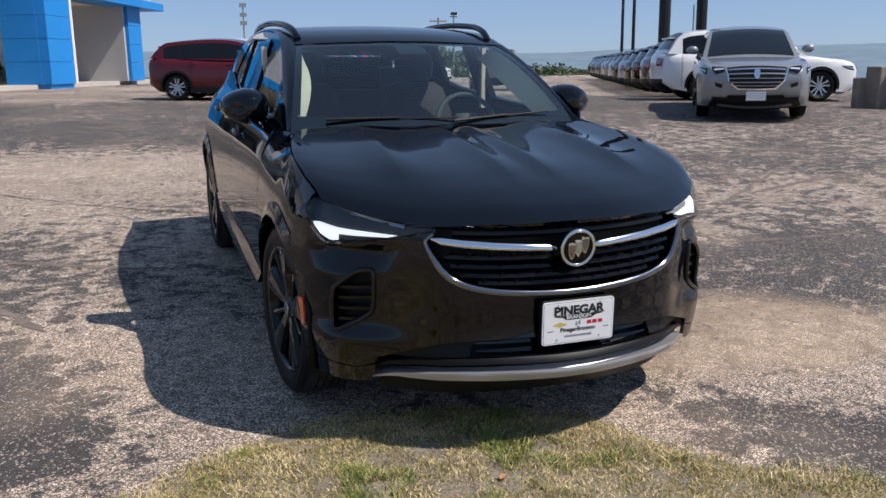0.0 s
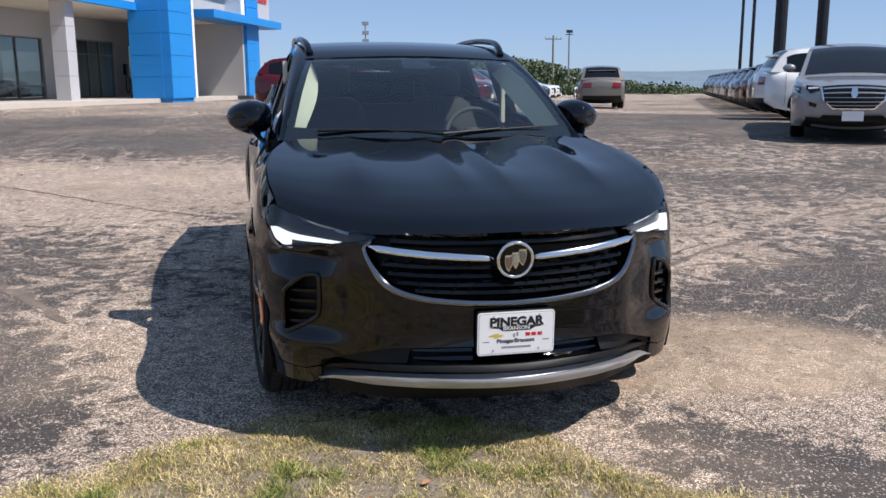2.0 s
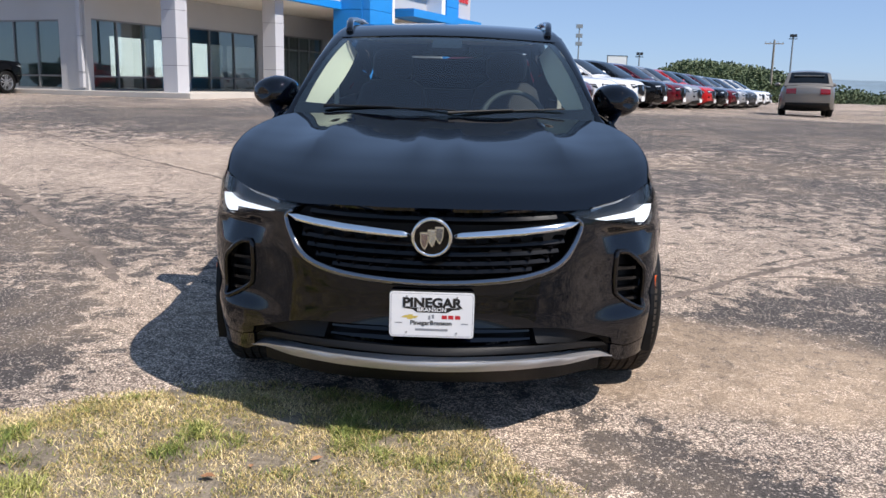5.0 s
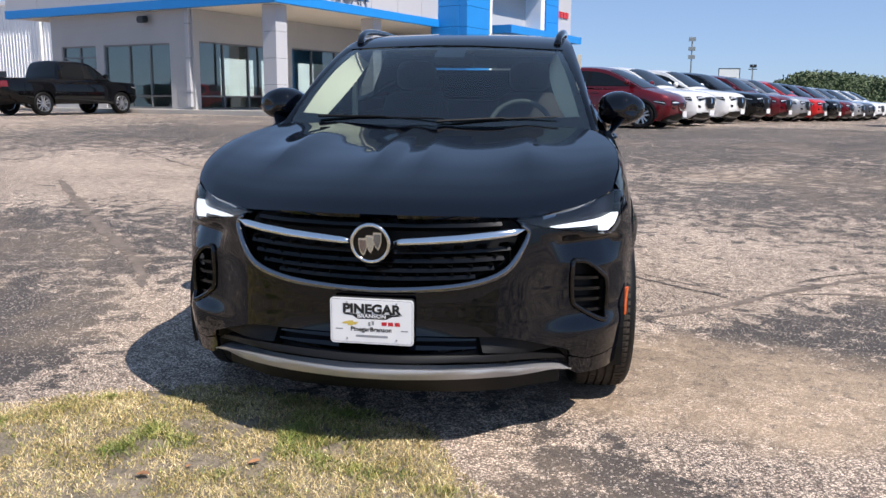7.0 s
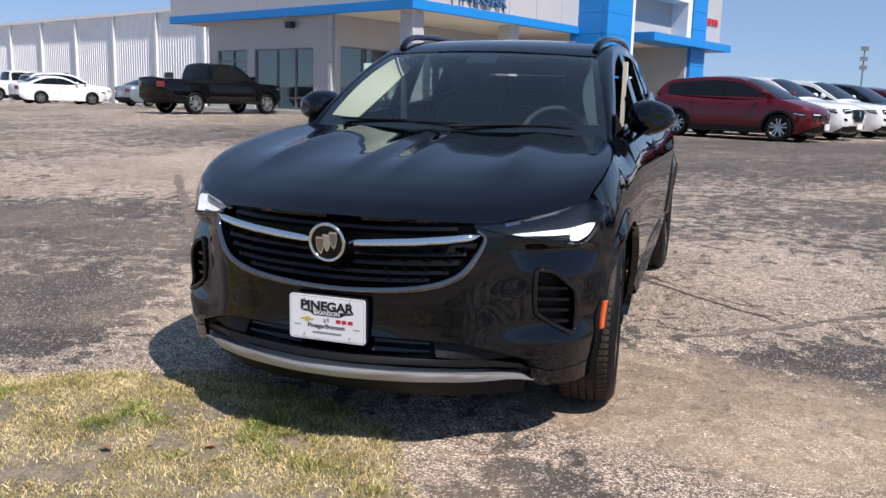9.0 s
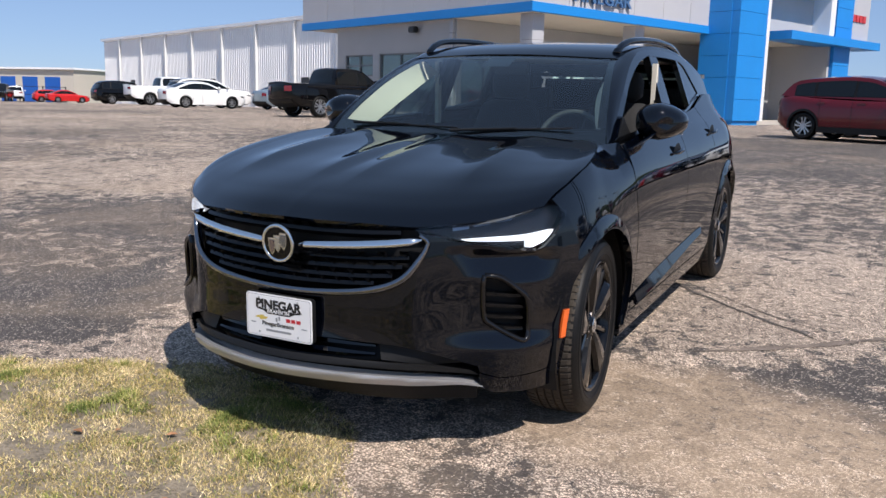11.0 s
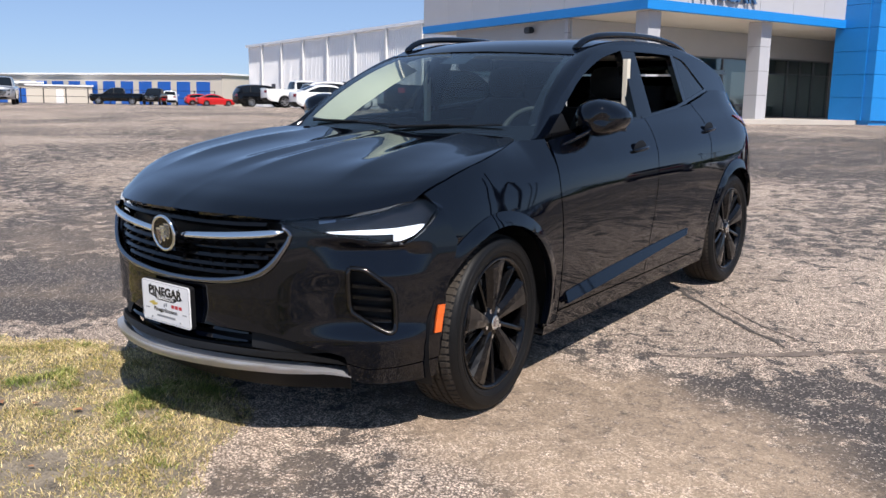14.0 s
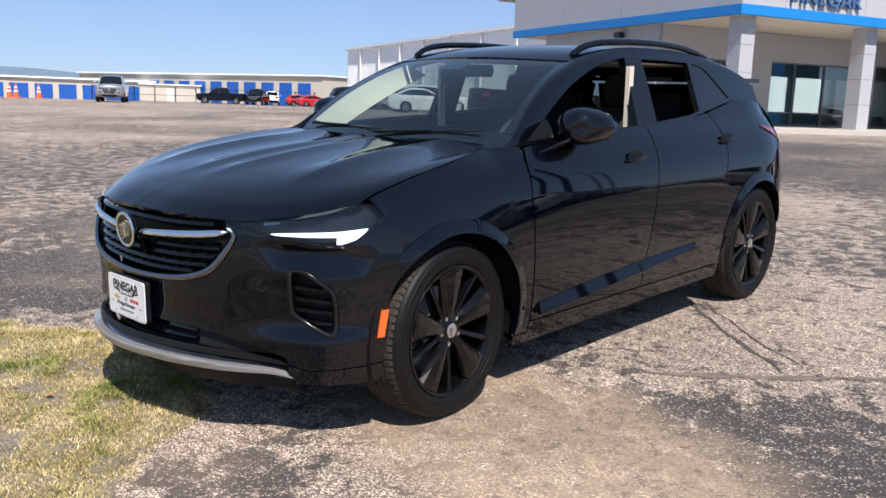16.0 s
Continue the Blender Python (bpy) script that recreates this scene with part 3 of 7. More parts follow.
def vehicle(name, m, label, category, paint_m, L, W, H, wb, front_over, r, deck, roof, lower=0.2, rim=None, group="", plate=False, spokes=5, clad=0.0, tail_lamp=True, bed=None, grille=(0.52, 0.79, 0.5), bars=None, dark_nose=True):
    """A parked vehicle: nose along -Y, origin on the ground below the front axle.
    deck: outline of the lower body from nose to tail as (y, z); roof: outline of the greenhouse (y, z) from scuttle to tail."""
    v = thing(name, m, label, category, group)
    hw = W / 2
    yf, yr = -front_over, L - front_over
    dk = catmull([(*p, 0) for p in deck], 6)
    gh = catmull([(*p, 0) for p in roof], 5)

    def arch(c, rad):
        return [Vector((c + rad * math.cos(a), max(lower, r + rad * math.sin(a)), 0)) for a in [math.pi * (1.12 - 1.24 * k / 14) for k in range(15)]][::1]
    under = [Vector((yf + 0.25, lower, 0))] + arch(0, r * 1.14) + arch(wb, r * 1.14) + [Vector((yr - 0.25, lower + .06, 0))]
    nose = Vector((yf + 0.03, lower + 0.13, 0))
    poly = [nose] + dk + [Vector((yr - 0.03, lower + 0.2, 0))] + under[::-1]
    outline = [Vector((yf + 0.25, lower, 0)), nose] + dk + [Vector((yr - 0.03, lower + 0.2, 0)), Vector((yr - 0.25, lower + .06, 0))]
    outline = resample(outline, 0.09)
    zbelt = max(p.y for p in dk)

    def edge_dist(p):
        best = 9
        for a, b in zip(outline, outline[1:]):
            ab = b - a
            t = max(0, min(1, (p - a).dot(ab) / max(ab.length_squared, 1e-9)))
            best = min(best, (p - a - ab * t).length)
        return best

    def half(p):
        """Half width of the lower body at (y, z)."""
        d = edge_dist(p)
        rad = 0.085
        x = hw - 0.05 * ((p.y - lower - 0.35) / 0.6) ** 2
        taper = max(0, (yf + 0.75 - p.x) / 0.75) ** 2 * 0.17 + max(0, (p.x - yr + 0.6) / 0.6) ** 2 * 0.12
        x -= taper
        if d < rad:
            x -= rad * (1 - math.sqrt(max(0, 1 - (1 - d / rad) ** 2))) * 0.75
        return x
    bm = fill_grid([(p.x, p.y) for p in poly], 0.11)
    for q in bm.verts:
        q.co = Vector((half(q.co.to_2d().to_3d()), q.co.x, q.co.y))
    geom = bmesh.ops.duplicate(bm, geom=bm.verts[:] + bm.edges[:] + bm.faces[:])["geom"]
    for q in geom:
        if isinstance(q, bmesh.types.BMVert):
            q.co.x *= -1
    bmesh.ops.reverse_faces(bm, faces=[f for f in geom if isinstance(f, bmesh.types.BMFace)])

    def strip(bm, line, halfw, s0=-1.0, s1=1.0, off=0.0, n=12, crown=0.03, ends=0.11):
        """The skin across the car along an outline."""
        rows = []
        for i, p in enumerate(line):
            a, b = line[max(0, i - 1)], line[min(len(line) - 1, i + 1)]
            t = (b - a).normalized()
            nrm = Vector((-t.y, t.x, 0))
            front = max(0, -nrm.x)
            c = crown + (ends - crown) * abs(nrm.x)
            w = halfw(p)
            row = []
            for k in range(n + 1):
                s = s0 + (s1 - s0) * k / n
                q = p + nrm * (c * (1 - s * s) + off)
                row.append(bm.verts.new((s * w, q.x, q.y)))
            rows.append(row)
        for i in range(len(rows) - 1):
            for k in range(n):
                bm.faces.new((rows[i][k], rows[i + 1][k], rows[i + 1][k + 1], rows[i][k + 1]))
        return bm
    strip(bm, outline, half)
    bmesh.ops.recalc_face_normals(bm, faces=bm.faces[:])
    part("body", bm, paint_m, v, "", True)
    part("underbody", boxes((-hw * .82, hw * .82, yf + .3, yr - .3, lower, lower + .35)), M_trim, v)
    for c in (0, wb):
        part("wheel_well", boxes((-hw * .7, hw * .7, c - r, c + r, lower + .36, .95 * 2 * r)), M_trim, v)

    # greenhouse
    z0 = gh[0].y
    ztop = max(p.y for p in gh)
    lean = 0.27

    def half_g(p):
        return hw - 0.085 - lean * (p.y - min(z0, gh[-1].y)) - max(0, (p.y - ztop + 0.07)) * 0.7
    gpoly = [(p.x, p.y) for p in gh]
    bm = fill_grid(gpoly, 0.2)
    for q in bm.verts:
        q.co = Vector((half_g(Vector((q.co.x, q.co.y, 0))), q.co.x, q.co.y))
    geom = bmesh.ops.duplicate(bm, geom=bm.verts[:] + bm.edges[:] + bm.faces[:])["geom"]
    for q in geom:
        if isinstance(q, bmesh.types.BMVert):
            q.co.x *= -1
    strip(bm, resample(gh, 0.15), half_g, crown=0.05, ends=0.06)
    bmesh.ops.recalc_face_normals(bm, faces=bm.faces[:])
    part("cabin", bm, paint_m, v, "", True)
    # glass: windscreen along the first run, rear window along the last
    iw = max(range(len(gh)), key=lambda i: gh[i].y)
    screen = [p for p in gh if p.x < gh[iw].x and z0 + 0.03 < p.y < ztop - 0.07]
    if len(screen) > 1:
        part("windscreen", strip(bmesh.new(), resample(screen, .12), half_g, -0.9, 0.9, 0.008, crown=.05, ends=.06), M_darkglass, v, "", True)
    back = [p for p in gh[iw:] if gh[-1].y + 0.06 < p.y < ztop - 0.09]
    if len(back) > 1:
        part("rear_window", strip(bmesh.new(), resample(back, .12), half_g, -0.85, 0.85, 0.008, crown=.05, ends=.06), M_darkglass, v, "", True)
    for sd in (1, -1):
        part("spoiler", boxes((-hw * .55, hw * .55, gh[-1].x - .42, gh[-1].x - .12, ztop - .20, ztop - .165)), paint_m, v) if sd > 0 and bed is None and ztop > 1.5 else None
    # side glass between pillars
    ylo, yhi = gh[0].x, gh[-1].x

    def top_at(y):
        zs = [a.y + (b.y - a.y) * (y - a.x) / (b.x - a.x) for a, b in zip(gh, gh[1:]) if min(a.x, b.x) <= y <= max(a.x, b.x) and a.x != b.x]
        return max(zs) if zs else z0
    zb = max(z0, zbelt - 0.02) + 0.03
    cuts = [ylo + .2, ylo + (yhi - ylo) * .45, ylo + (yhi - ylo) * .74, yhi - .34] if bed is None else [ylo + .2, ylo + (yhi - ylo) * .52, yhi - .12]
    for k in range(len(cuts) - 1):
        a, b = cuts[k] + .035, cuts[k + 1] - .035
        ys = [a + (b - a) * i / 8 for i in range(9)]
        pts = [(y, max(zb + .004, top_at(y) - 0.10)) for y in ys]
        pl = [(a, zb)] + [p for p in pts] + [(b, zb)]
        pl = [p for i, p in enumerate(pl) if i == 0 or (Vector(p) - Vector(pl[i - 1])).length > .01]
        if max(p[1] for p in pl) - zb < .08:
            continue
        for sd in (1, -1):
            bm = fill_grid(pl, 0.3)
            for q in bm.verts:
                q.co = Vector((sd * (half_g(Vector((q.co.x, q.co.y, 0))) + 0.006), q.co.x, q.co.y))
            part("side_window", bm, M_darkglass, v)
    a, b = cuts[0] + .01, cuts[-1] - .01
    ys = [a + (b - a) * i / 16 for i in range(17)]
    pl = [(a, zb - .015)] + [(y, max(zb + .004, top_at(y) - 0.085)) for y in ys] + [(b, zb - .015)]
    for sd in (1, -1):
        bm = fill_grid(pl, 0.3)
        for q in bm.verts:
            q.co = Vector((sd * (half_g(Vector((q.co.x, q.co.y, 0))) + 0.003), q.co.x, q.co.y))
        part("window_surround", bm, M_trim, v, "black pillars and window surround")
    for sd in (1, -1):
        for wy in (0, wb):
            wheel(v, sd * (hw - 0.13), wy, r, 0.23, sd, rim or M_rimsilver, spokes)
        bm = bmesh.new()
        bmesh.ops.create_uvsphere(bm, u_segments=12, v_segments=8, radius=1)
        for q in bm.verts:
            q.co = Vector((sd * (hw + 0.08) + q.co.x * 0.11, ylo + 0.42 + q.co.y * 0.07, zb + 0.09 + q.co.z * 0.075))
        part("wing_mirror", bm, paint_m, v, "", True)
        for k in (0, 1):
            y = cuts[k + 1] - 0.12 if k + 1 < len(cuts) else cuts[-1]
            xh = half(Vector((y, zb - 0.16, 0)))
            part("door_handle", boxes((sd * xh - .012, sd * xh + .012, y - .2, y - .02, zb - .19, zb - .155)), paint_m, v)
        for k in range(len(cuts)):
            if 0 < k < len(cuts):
                y = cuts[k]
                if abs(y - wb) < r * 1.2:
                    y = wb - r * 1.2
                bm = bmesh.new()
                zs = [lower + .12 + (zb - lower - .14) * i / 8 for i in range(9)]
                for za, zc in zip(zs, zs[1:]):
                    xa, xc = half(Vector((y, za, 0))) + .003, half(Vector((y, zc, 0))) + .003
                    bm.faces.new([bm.verts.new((sd * xa, y - .004, za)), bm.verts.new((sd * xa, y + .004, za)), bm.verts.new((sd * xc, y + .004, zc)), bm.verts.new((sd * xc, y - .004, zc))])
                part("door_gap", bm, M_trim, v)
    # lamps, grille, plate on the front skin
    nose_line = [p for p in outline if p.x < yf + 0.55]

    def band(z_lo, z_hi, s0, s1, off, nm, mt, lab=""):
        ln = [p for p in resample(nose_line, .03) if z_lo <= p.y <= z_hi]
        if len(ln) > 1:
            part(nm, strip(bmesh.new(), ln, half, s0, s1, off, 8, 0.05, .12), mt, v, lab, True)
    gz0, gz1, gs = grille
    nl = resample(nose_line, .02)

    def front(s, z, off):
        """A point on the nose: s across, z up."""
        i = next((i for i in range(len(nl) - 1) if nl[i].y <= z <= nl[i + 1].y), len(nl) - 2)
        a, b = nl[i], nl[i + 1]
        p = a + (b - a) * min(max((z - a.y) / max(b.y - a.y, 1e-6), 0), 1)
        t = (nl[min(i + 3, len(nl) - 1)] - nl[max(i - 2, 0)]).normalized()
        nrm = Vector((-t.y, t.x, 0))
        q = p + nrm * ((0.05 + 0.07 * abs(nrm.x)) * (1 - s * s) + off)
        return Vector((s * half(p), q.x, q.y))

    def front_panel(nm, outline_, off, mt, lab="", both=False):
        for sd in ((1, -1) if both else (1,)):
            fm = fill_grid(outline_, 0.12)
            for q in fm.verts:
                q.co = front(q.co.x * sd, q.co.y, off)
            bmesh.ops.recalc_face_normals(fm, faces=fm.faces[:])
            part(nm, fm, mt, v, lab, True)
    gh_ = gz1 - gz0
    front_panel("grille", [(-gs, gz1), (gs, gz1), (gs * .93, gz0 + gh_ * .45), (gs * .62, gz0), (-gs * .62, gz0), (-gs * .93, gz0 + gh_ * .45)], 0.010, M_trim, "grille")
    front_panel("grille_surround", [(gs, gz1), (gs * .93, gz0 + gh_ * .45), (gs * .62, gz0), (0, gz0), (0, gz0 - .02), (gs * .66, gz0 - .02), (gs * .98, gz0 + gh_ * .42), (gs * 1.05, gz1)], 0.016, M_chrome, "", True)
    for k in range(5):
        z = gz0 + gh_ * (k + .7) / 5.4
        w_ = gs * (.66 + .3 * min(1, (k + .7) / 2.6))
        front_panel("grille_bar", [(-w_, z), (w_, z), (w_, z + .014), (-w_, z + .014)], 0.02, (bars or M_galv) if k < 4 else (bars or M_chrome))
    front_panel("badge", [(.07 * math.cos(a * math.tau / 12), gz1 - gh_ * .3 + .06 * math.sin(a * math.tau / 12)) for a in range(12)], 0.03, M_chrome)
    front_panel("headlamp", [(gs * 1.08, gz1 - .05), (.92, gz1 - .07), (.985, gz1 + .0), (.96, gz1 + .05), (gs * 1.08, gz1 + .005)], 0.012, M_darkglass, "slim headlamp", True)
    front_panel("daytime_lamp", [(gs * 1.1, gz1 - .02), (.94, gz1 - .015), (.95, gz1 + .012), (gs * 1.1, gz1 - .002)], 0.016, M_lampglass, "", True)
    front_panel("fog_lamp", [(.76, gz0 + gh_ * .22), (.94, gz0 + gh_ * .34), (.92, gz0 + gh_ * .1), (.78, gz0 + gh_ * .02)], 0.010, M_darkglass, "", True)
    for sd in (1, -1):
        for nm, pl, mt, of in (("headlamp", [(yf + .10, gz1 - .07), (yf + .36, gz1 - .01), (yf + .46, gz1 + .05), (yf + .16, gz1 + .04)], M_darkglass, .004), ("daytime_lamp", [(yf + .13, gz1 - .02), (yf + .36, gz1 + .014), (yf + .40, gz1 + .03), (yf + .14, gz1 + .0)], M_lampglass, .008)):
            bm = fill_grid(pl, 0.1)
            for q in bm.verts:
                q.co = Vector((sd * (half(Vector((q.co.x, q.co.y, 0))) + of), q.co.x, q.co.y))
            part(nm, bm, mt, v)
    if dark_nose:
        band(lower + .0, lower + .17, -.97, .97, 0.010, "lower_bumper", M_trim, "black lower bumper")
    zi = max(gz0 - .10, lower + .16)
    front_panel("lower_intake", [(-.62, zi), (.62, zi), (.74, zi - .10), (-.74, zi - .10)], 0.008, M_trim)
    band(lower + .04, lower + .09, -.8, .8, 0.012, "skid_strip", M_galv)
    if plate:
        part("plate", boxes((-.155, .155, yf - .16, yf - .14, gz0 - .20, gz0 - .05)), M_platewhite, v, "white dealer plate")
    tail_line = [p for p in outline if p.x > yr - 0.5]
    if tail_lamp:
        zt = max(p.y for p in tail_line)
        ln = [p for p in resample(tail_line, .03) if zt - .30 <= p.y <= zt - .10]
        for s0, s1 in ((-1.0, -.55), (.55, 1.0)):
            if len(ln) > 1:
                part("tail_lamp", strip(bmesh.new(), ln, half, s0, s1, 0.012, 6, .05, .12), M_tail, v, "red tail lamp", True)
        ln = [p for p in resample(tail_line, .03) if lower + .05 <= p.y <= lower + .3]
        if len(ln) > 1:
            part("rear_bumper", strip(bmesh.new(), ln, half, -.98, .98, .012, 8, .05, .12), M_trim, v, "", True)
    if clad:
        for sd in (1, -1):
            for c in (0, wb):
                bm = bmesh.new()
                pr = None
                for a in [math.pi * (1.05 - 1.1 * k / 16) for k in range(17)]:
                    row = []
                    for rd in (r * 1.10, r * 1.28):
                        y, z = c + rd * math.cos(a), max(lower, r + rd * math.sin(a))
                        row.append(bm.verts.new((sd * (half(Vector((y, min(z, zbelt - .05), 0))) + .012), y, z)))
                    if pr:
                        bm.faces.new((pr[0], pr[1], row[1], row[0]))
                    pr = row
                part("arch_cladding", bm, M_trim, v)
            part("sill_cladding", boxes((sd * hw - .06, sd * hw + .006, r * 1.2, wb - r * 1.2, lower - .01, lower + .13)), M_trim, v)
    if bed:
        b0, b1, zf, zr_ = bed
        part("bed_floor", boxes((-hw + .14, hw - .14, b0, b1, zf, zf + .01)), M_trim, v)
        part("bed_well", boxes((-hw + .1, hw - .1, b0 + .02, b1 - .06, zr_ - .01, zr_ + .012)), M_trim, v, "dark open load bed")
    return v


SUV = dict(L=4.65, W=1.88, H=1.66, wb=2.75, front_over=0.93, r=0.36, lower=0.22,
           deck=[(-0.92, 0.55), (-0.9, 0.78), (-0.72, 0.93), (-0.2, 1.0), (0.45, 1.06), (1.6, 1.05), (2.8, 1.08), (3.55, 1.1), (3.7, 0.95), (3.7, 0.6)],
           roof=[(0.3, 1.04), (0.85, 1.36), (1.3, 1.58), (2.0, 1.66), (2.8, 1.63), (3.3, 1.52), (3.62, 1.1)], clad=1, bars=M_trim)
BIGSUV = dict(L=5.19, W=2.0, H=1.78, wb=3.07, front_over=1.0, r=0.39, lower=0.24,
              deck=[(-0.99, 0.55), (-0.98, 0.85), (-0.8, 1.0), (-0.2, 1.08), (0.5, 1.12), (1.8, 1.13), (3.2, 1.15), (4.05, 1.17), (4.17, 1.0), (4.17, 0.6)],
              roof=[(0.35, 1.1), (0.95, 1.45), (1.45, 1.68), (2.2, 1.77), (3.2, 1.74), (3.8, 1.6), (4.1, 1.17)], clad=0)
SEDAN = dict(L=4.64, W=1.8, H=1.44, wb=2.7, front_over=0.9, r=0.33, lower=0.17,
             deck=[(-0.89, 0.48), (-0.87, 0.66), (-0.65, 0.79), (0.0, 0.88), (0.6, 0.95), (1.8, 0.96), (2.9, 1.0), (3.6, 1.02), (3.72, 0.9), (3.72, 0.55)],
             roof=[(0.4, 0.93), (0.95, 1.22), (1.4, 1.4), (1.9, 1.44), (2.4, 1.4), (2.95, 1.2), (3.4, 1.0)], grille=(0.40, 0.66, 0.5))
PICKUP = dict(L=5.88, W=2.03, H=1.95, wb=3.68, front_over=0.95, r=0.42, lower=0.40,
              deck=[(-0.94, 0.65), (-0.95, 1.0), (-0.90, 1.16), (-0.5, 1.20), (0.5, 1.24), (1.5, 1.27), (2.9, 1.28), (3.2, 1.29), (4.85, 1.31), (4.93, 1.27), (4.93, 0.75)],
              roof=[(0.42, 1.22), (0.85, 1.52), (1.25, 1.80), (1.5, 1.90), (1.9, 1.94), (2.5, 1.93), (2.72, 1.88), (2.84, 1.6), (2.88, 1.28)], bed=(3.05, 4.9, 1.0, 1.3), grille=(0.66, 1.02, 0.66), dark_nose=False)
HATCH = dict(L=4.17, W=1.77, H=1.53, wb=2.675, front_over=0.72, r=0.33, lower=0.2,
             deck=[(-0.70, 0.48), (-0.70, 0.68), (-0.58, 0.82), (-0.25, 0.93), (0.1, 0.985), (1.2, 0.965), (2.4, 1.01), (3.1, 1.06), (3.40, 1.0), (3.43, 0.6)],
             roof=[(-0.05, 0.96), (0.3, 1.14), (0.75, 1.35), (1.15, 1.485), (1.7, 1.53), (2.4, 1.50), (2.9, 1.44), (3.12, 1.34), (3.36, 1.06)], grille=(0.50, 0.66, 0.5), clad=1)

P_red = paint("deep_red_paint", (0.105, 0.002, 0.007), 0.3, 0.35)
P_bright = paint("bright_red_paint", (0.5, 0.015, 0.015), 0.0, 0.3)
P_white = paint("white_paint", (0.78, 0.78, 0.77), 0.0, 0.3)
P_silver = paint("silver_paint", (0.42, 0.43, 0.45), 0.6, 0.35)
P_moon = paint("grey_silver_paint", (0.27, 0.275, 0.285), 0.4, 0.35)
P_tan = paint("grey_beige_paint", (0.21, 0.195, 0.175), 0.4, 0.35)
P_grey = paint("dark_grey_paint", (0.055, 0.06, 0.068), 0.4, 0.3)
P_blk = mat("parked_black_paint", (0.003, 0.003, 0.0035), 0.4, 0.0, 0.03, 3.0, 400.0, 0.0, 1.0, 0.0, 1.4)
P_blueg = paint("blue_silver_paint", (0.25, 0.32, 0.37), 0.5, 0.35)


def sized(kind, k):
    """The same outlines for a smaller make."""
    out = {a: (b * k if isinstance(b, float) and a != "clad" else b) for a, b in kind.items()}
    for a in ("deck", "roof"):
        out[a] = [(y * k, z * k) for y, z in kind[a]]
    out["grille"] = (kind.get("grille", (0.52, 0.79, 0.5))[0] * k, kind.get("grille", (0.52, 0.79, 0.5))[1] * k, kind.get("grille", (0.52, 0.79, 0.5))[2])
    if "bed" in kind:
        out["bed"] = tuple(b * k for b in kind["bed"])
    return out


def face(x, y, hx, hy, back=0.0, dz=0.0):
    """The pose of a vehicle whose nose points along (hx, hy); x, y: the ground below its front axle, moved back along it."""
    n = math.hypot(hx, hy)
    hx, hy = hx / n, hy / n
    x, y = x - hx * back, y - hy * back
    tail = lot_height(x - hx * 2.7, y - hy * 2.7)
    z = lot_height(x, y)
    rz = math.degrees(math.atan2(hx, -hy))
    return pose(x, y, z + dz, 0, 0, rz) @ pose(0, 0, 0, math.degrees(math.atan2(tail - z, 2.7)))


# silver SUV facing the camera across the lot
vehicle("suv", face(9.05, 9.0, -0.58, -0.815), "silver mid-size SUV with dark grille and white dealer plate", "car", P_moon, plate=True, **{**BIGSUV, "W": 1.86, "grille": (0.55, 0.84, 0.66), "r": 0.37, "deck": [(a, b * 0.91) for a, b in BIGSUV["deck"]], "roof": [(a, b * 0.885) for a, b in BIGSUV["roof"]]})
vehicle("suv", face(14.55, 13.55, 0.92, -0.38), "white mid-size SUV parked side-on in the row", "car", P_white, **SUV)
ROW = [P_blk, P_grey, P_blk, P_blk, P_silver, P_blk, P_silver, P_grey, P_silver, P_blk, P_grey, P_blk, P_grey, P_blk]
NAMES = {id(P_grey): "dark grey", id(P_silver): "silver", id(P_blk): "black", id(P_white): "white", id(P_red): "deep red", id(P_bright): "bright red"}
for k, pm in enumerate(ROW):
    x, y = 14.9 + 0.46 * 2.9 * (k + 1), 13.4 + 0.89 * 2.9 * (k + 1)
    vehicle("suv", face(x, y, 0.92, -0.38), NAMES[id(pm)] + " SUV parked nose-out in the far row", "car", pm, group="cars in the far row", **SUV)
vehicle("suv", face(13.9, 31.5, 0.33, 0.94), "grey-beige SUV seen from behind with red tail lamps", "car", P_tan, **SUV)
vehicle("hatchback", face(2.72, 19.5, 0.915, -0.40), "deep red electric hatchback parked beside white SUVs", "car", P_red, plate=True, rim=M_rimsilver, **{**HATCH, "bars": P_red})
ROW2 = [P_white, P_white, P_blk, P_red, P_silver, P_bright, P_blk, P_red, P_silver, P_grey, P_white, P_white]
for k, pm in enumerate(ROW2):
    x, y = 2.3 + 0.46 * 2.8 * (k + 1), 19.1 + 0.89 * 2.8 * (k + 1)
    vehicle("suv", face(x, y, 0.86, -0.51), NAMES[id(pm)] + " SUV parked nose-out with a white dealer plate", "car", pm, plate=True, group="cars in the near row", rim=M_rimblack if k in (1, 2, 6) else None, **sized(SUV, 0.96))
vehicle("pickup_truck", face(-16.1, 25.4, 0.29, 0.96), "black crew-cab pickup truck parked by the showroom", "truck", P_blk, **sized(PICKUP, 0.9))
vehicle("sedan", face(-28.2, 38.0, 0.3, 0.95), "pale blue-silver sedan parked beside the pickup truck", "car", P_blueg, **SEDAN)
vehicle("sedan", face(-32.4, 35.2, 0.42, 0.9), "white sedan parked by the warehouse", "car", P_white, **SEDAN)
vehicle("suv", face(-37.0, 41.0, 0.42, 0.9), "white full-size SUV parked by the warehouse", "car", P_white, **BIGSUV)
vehicle("pickup_truck", face(-42.5, 43.5, 0.42, 0.9), "white pickup truck parked by the warehouse", "truck", P_white, **PICKUP)
vehicle("suv", face(-51.0, 47.0, 0.42, 0.9), "dark SUV parked by the warehouse", "car", P_blk, **BIGSUV)
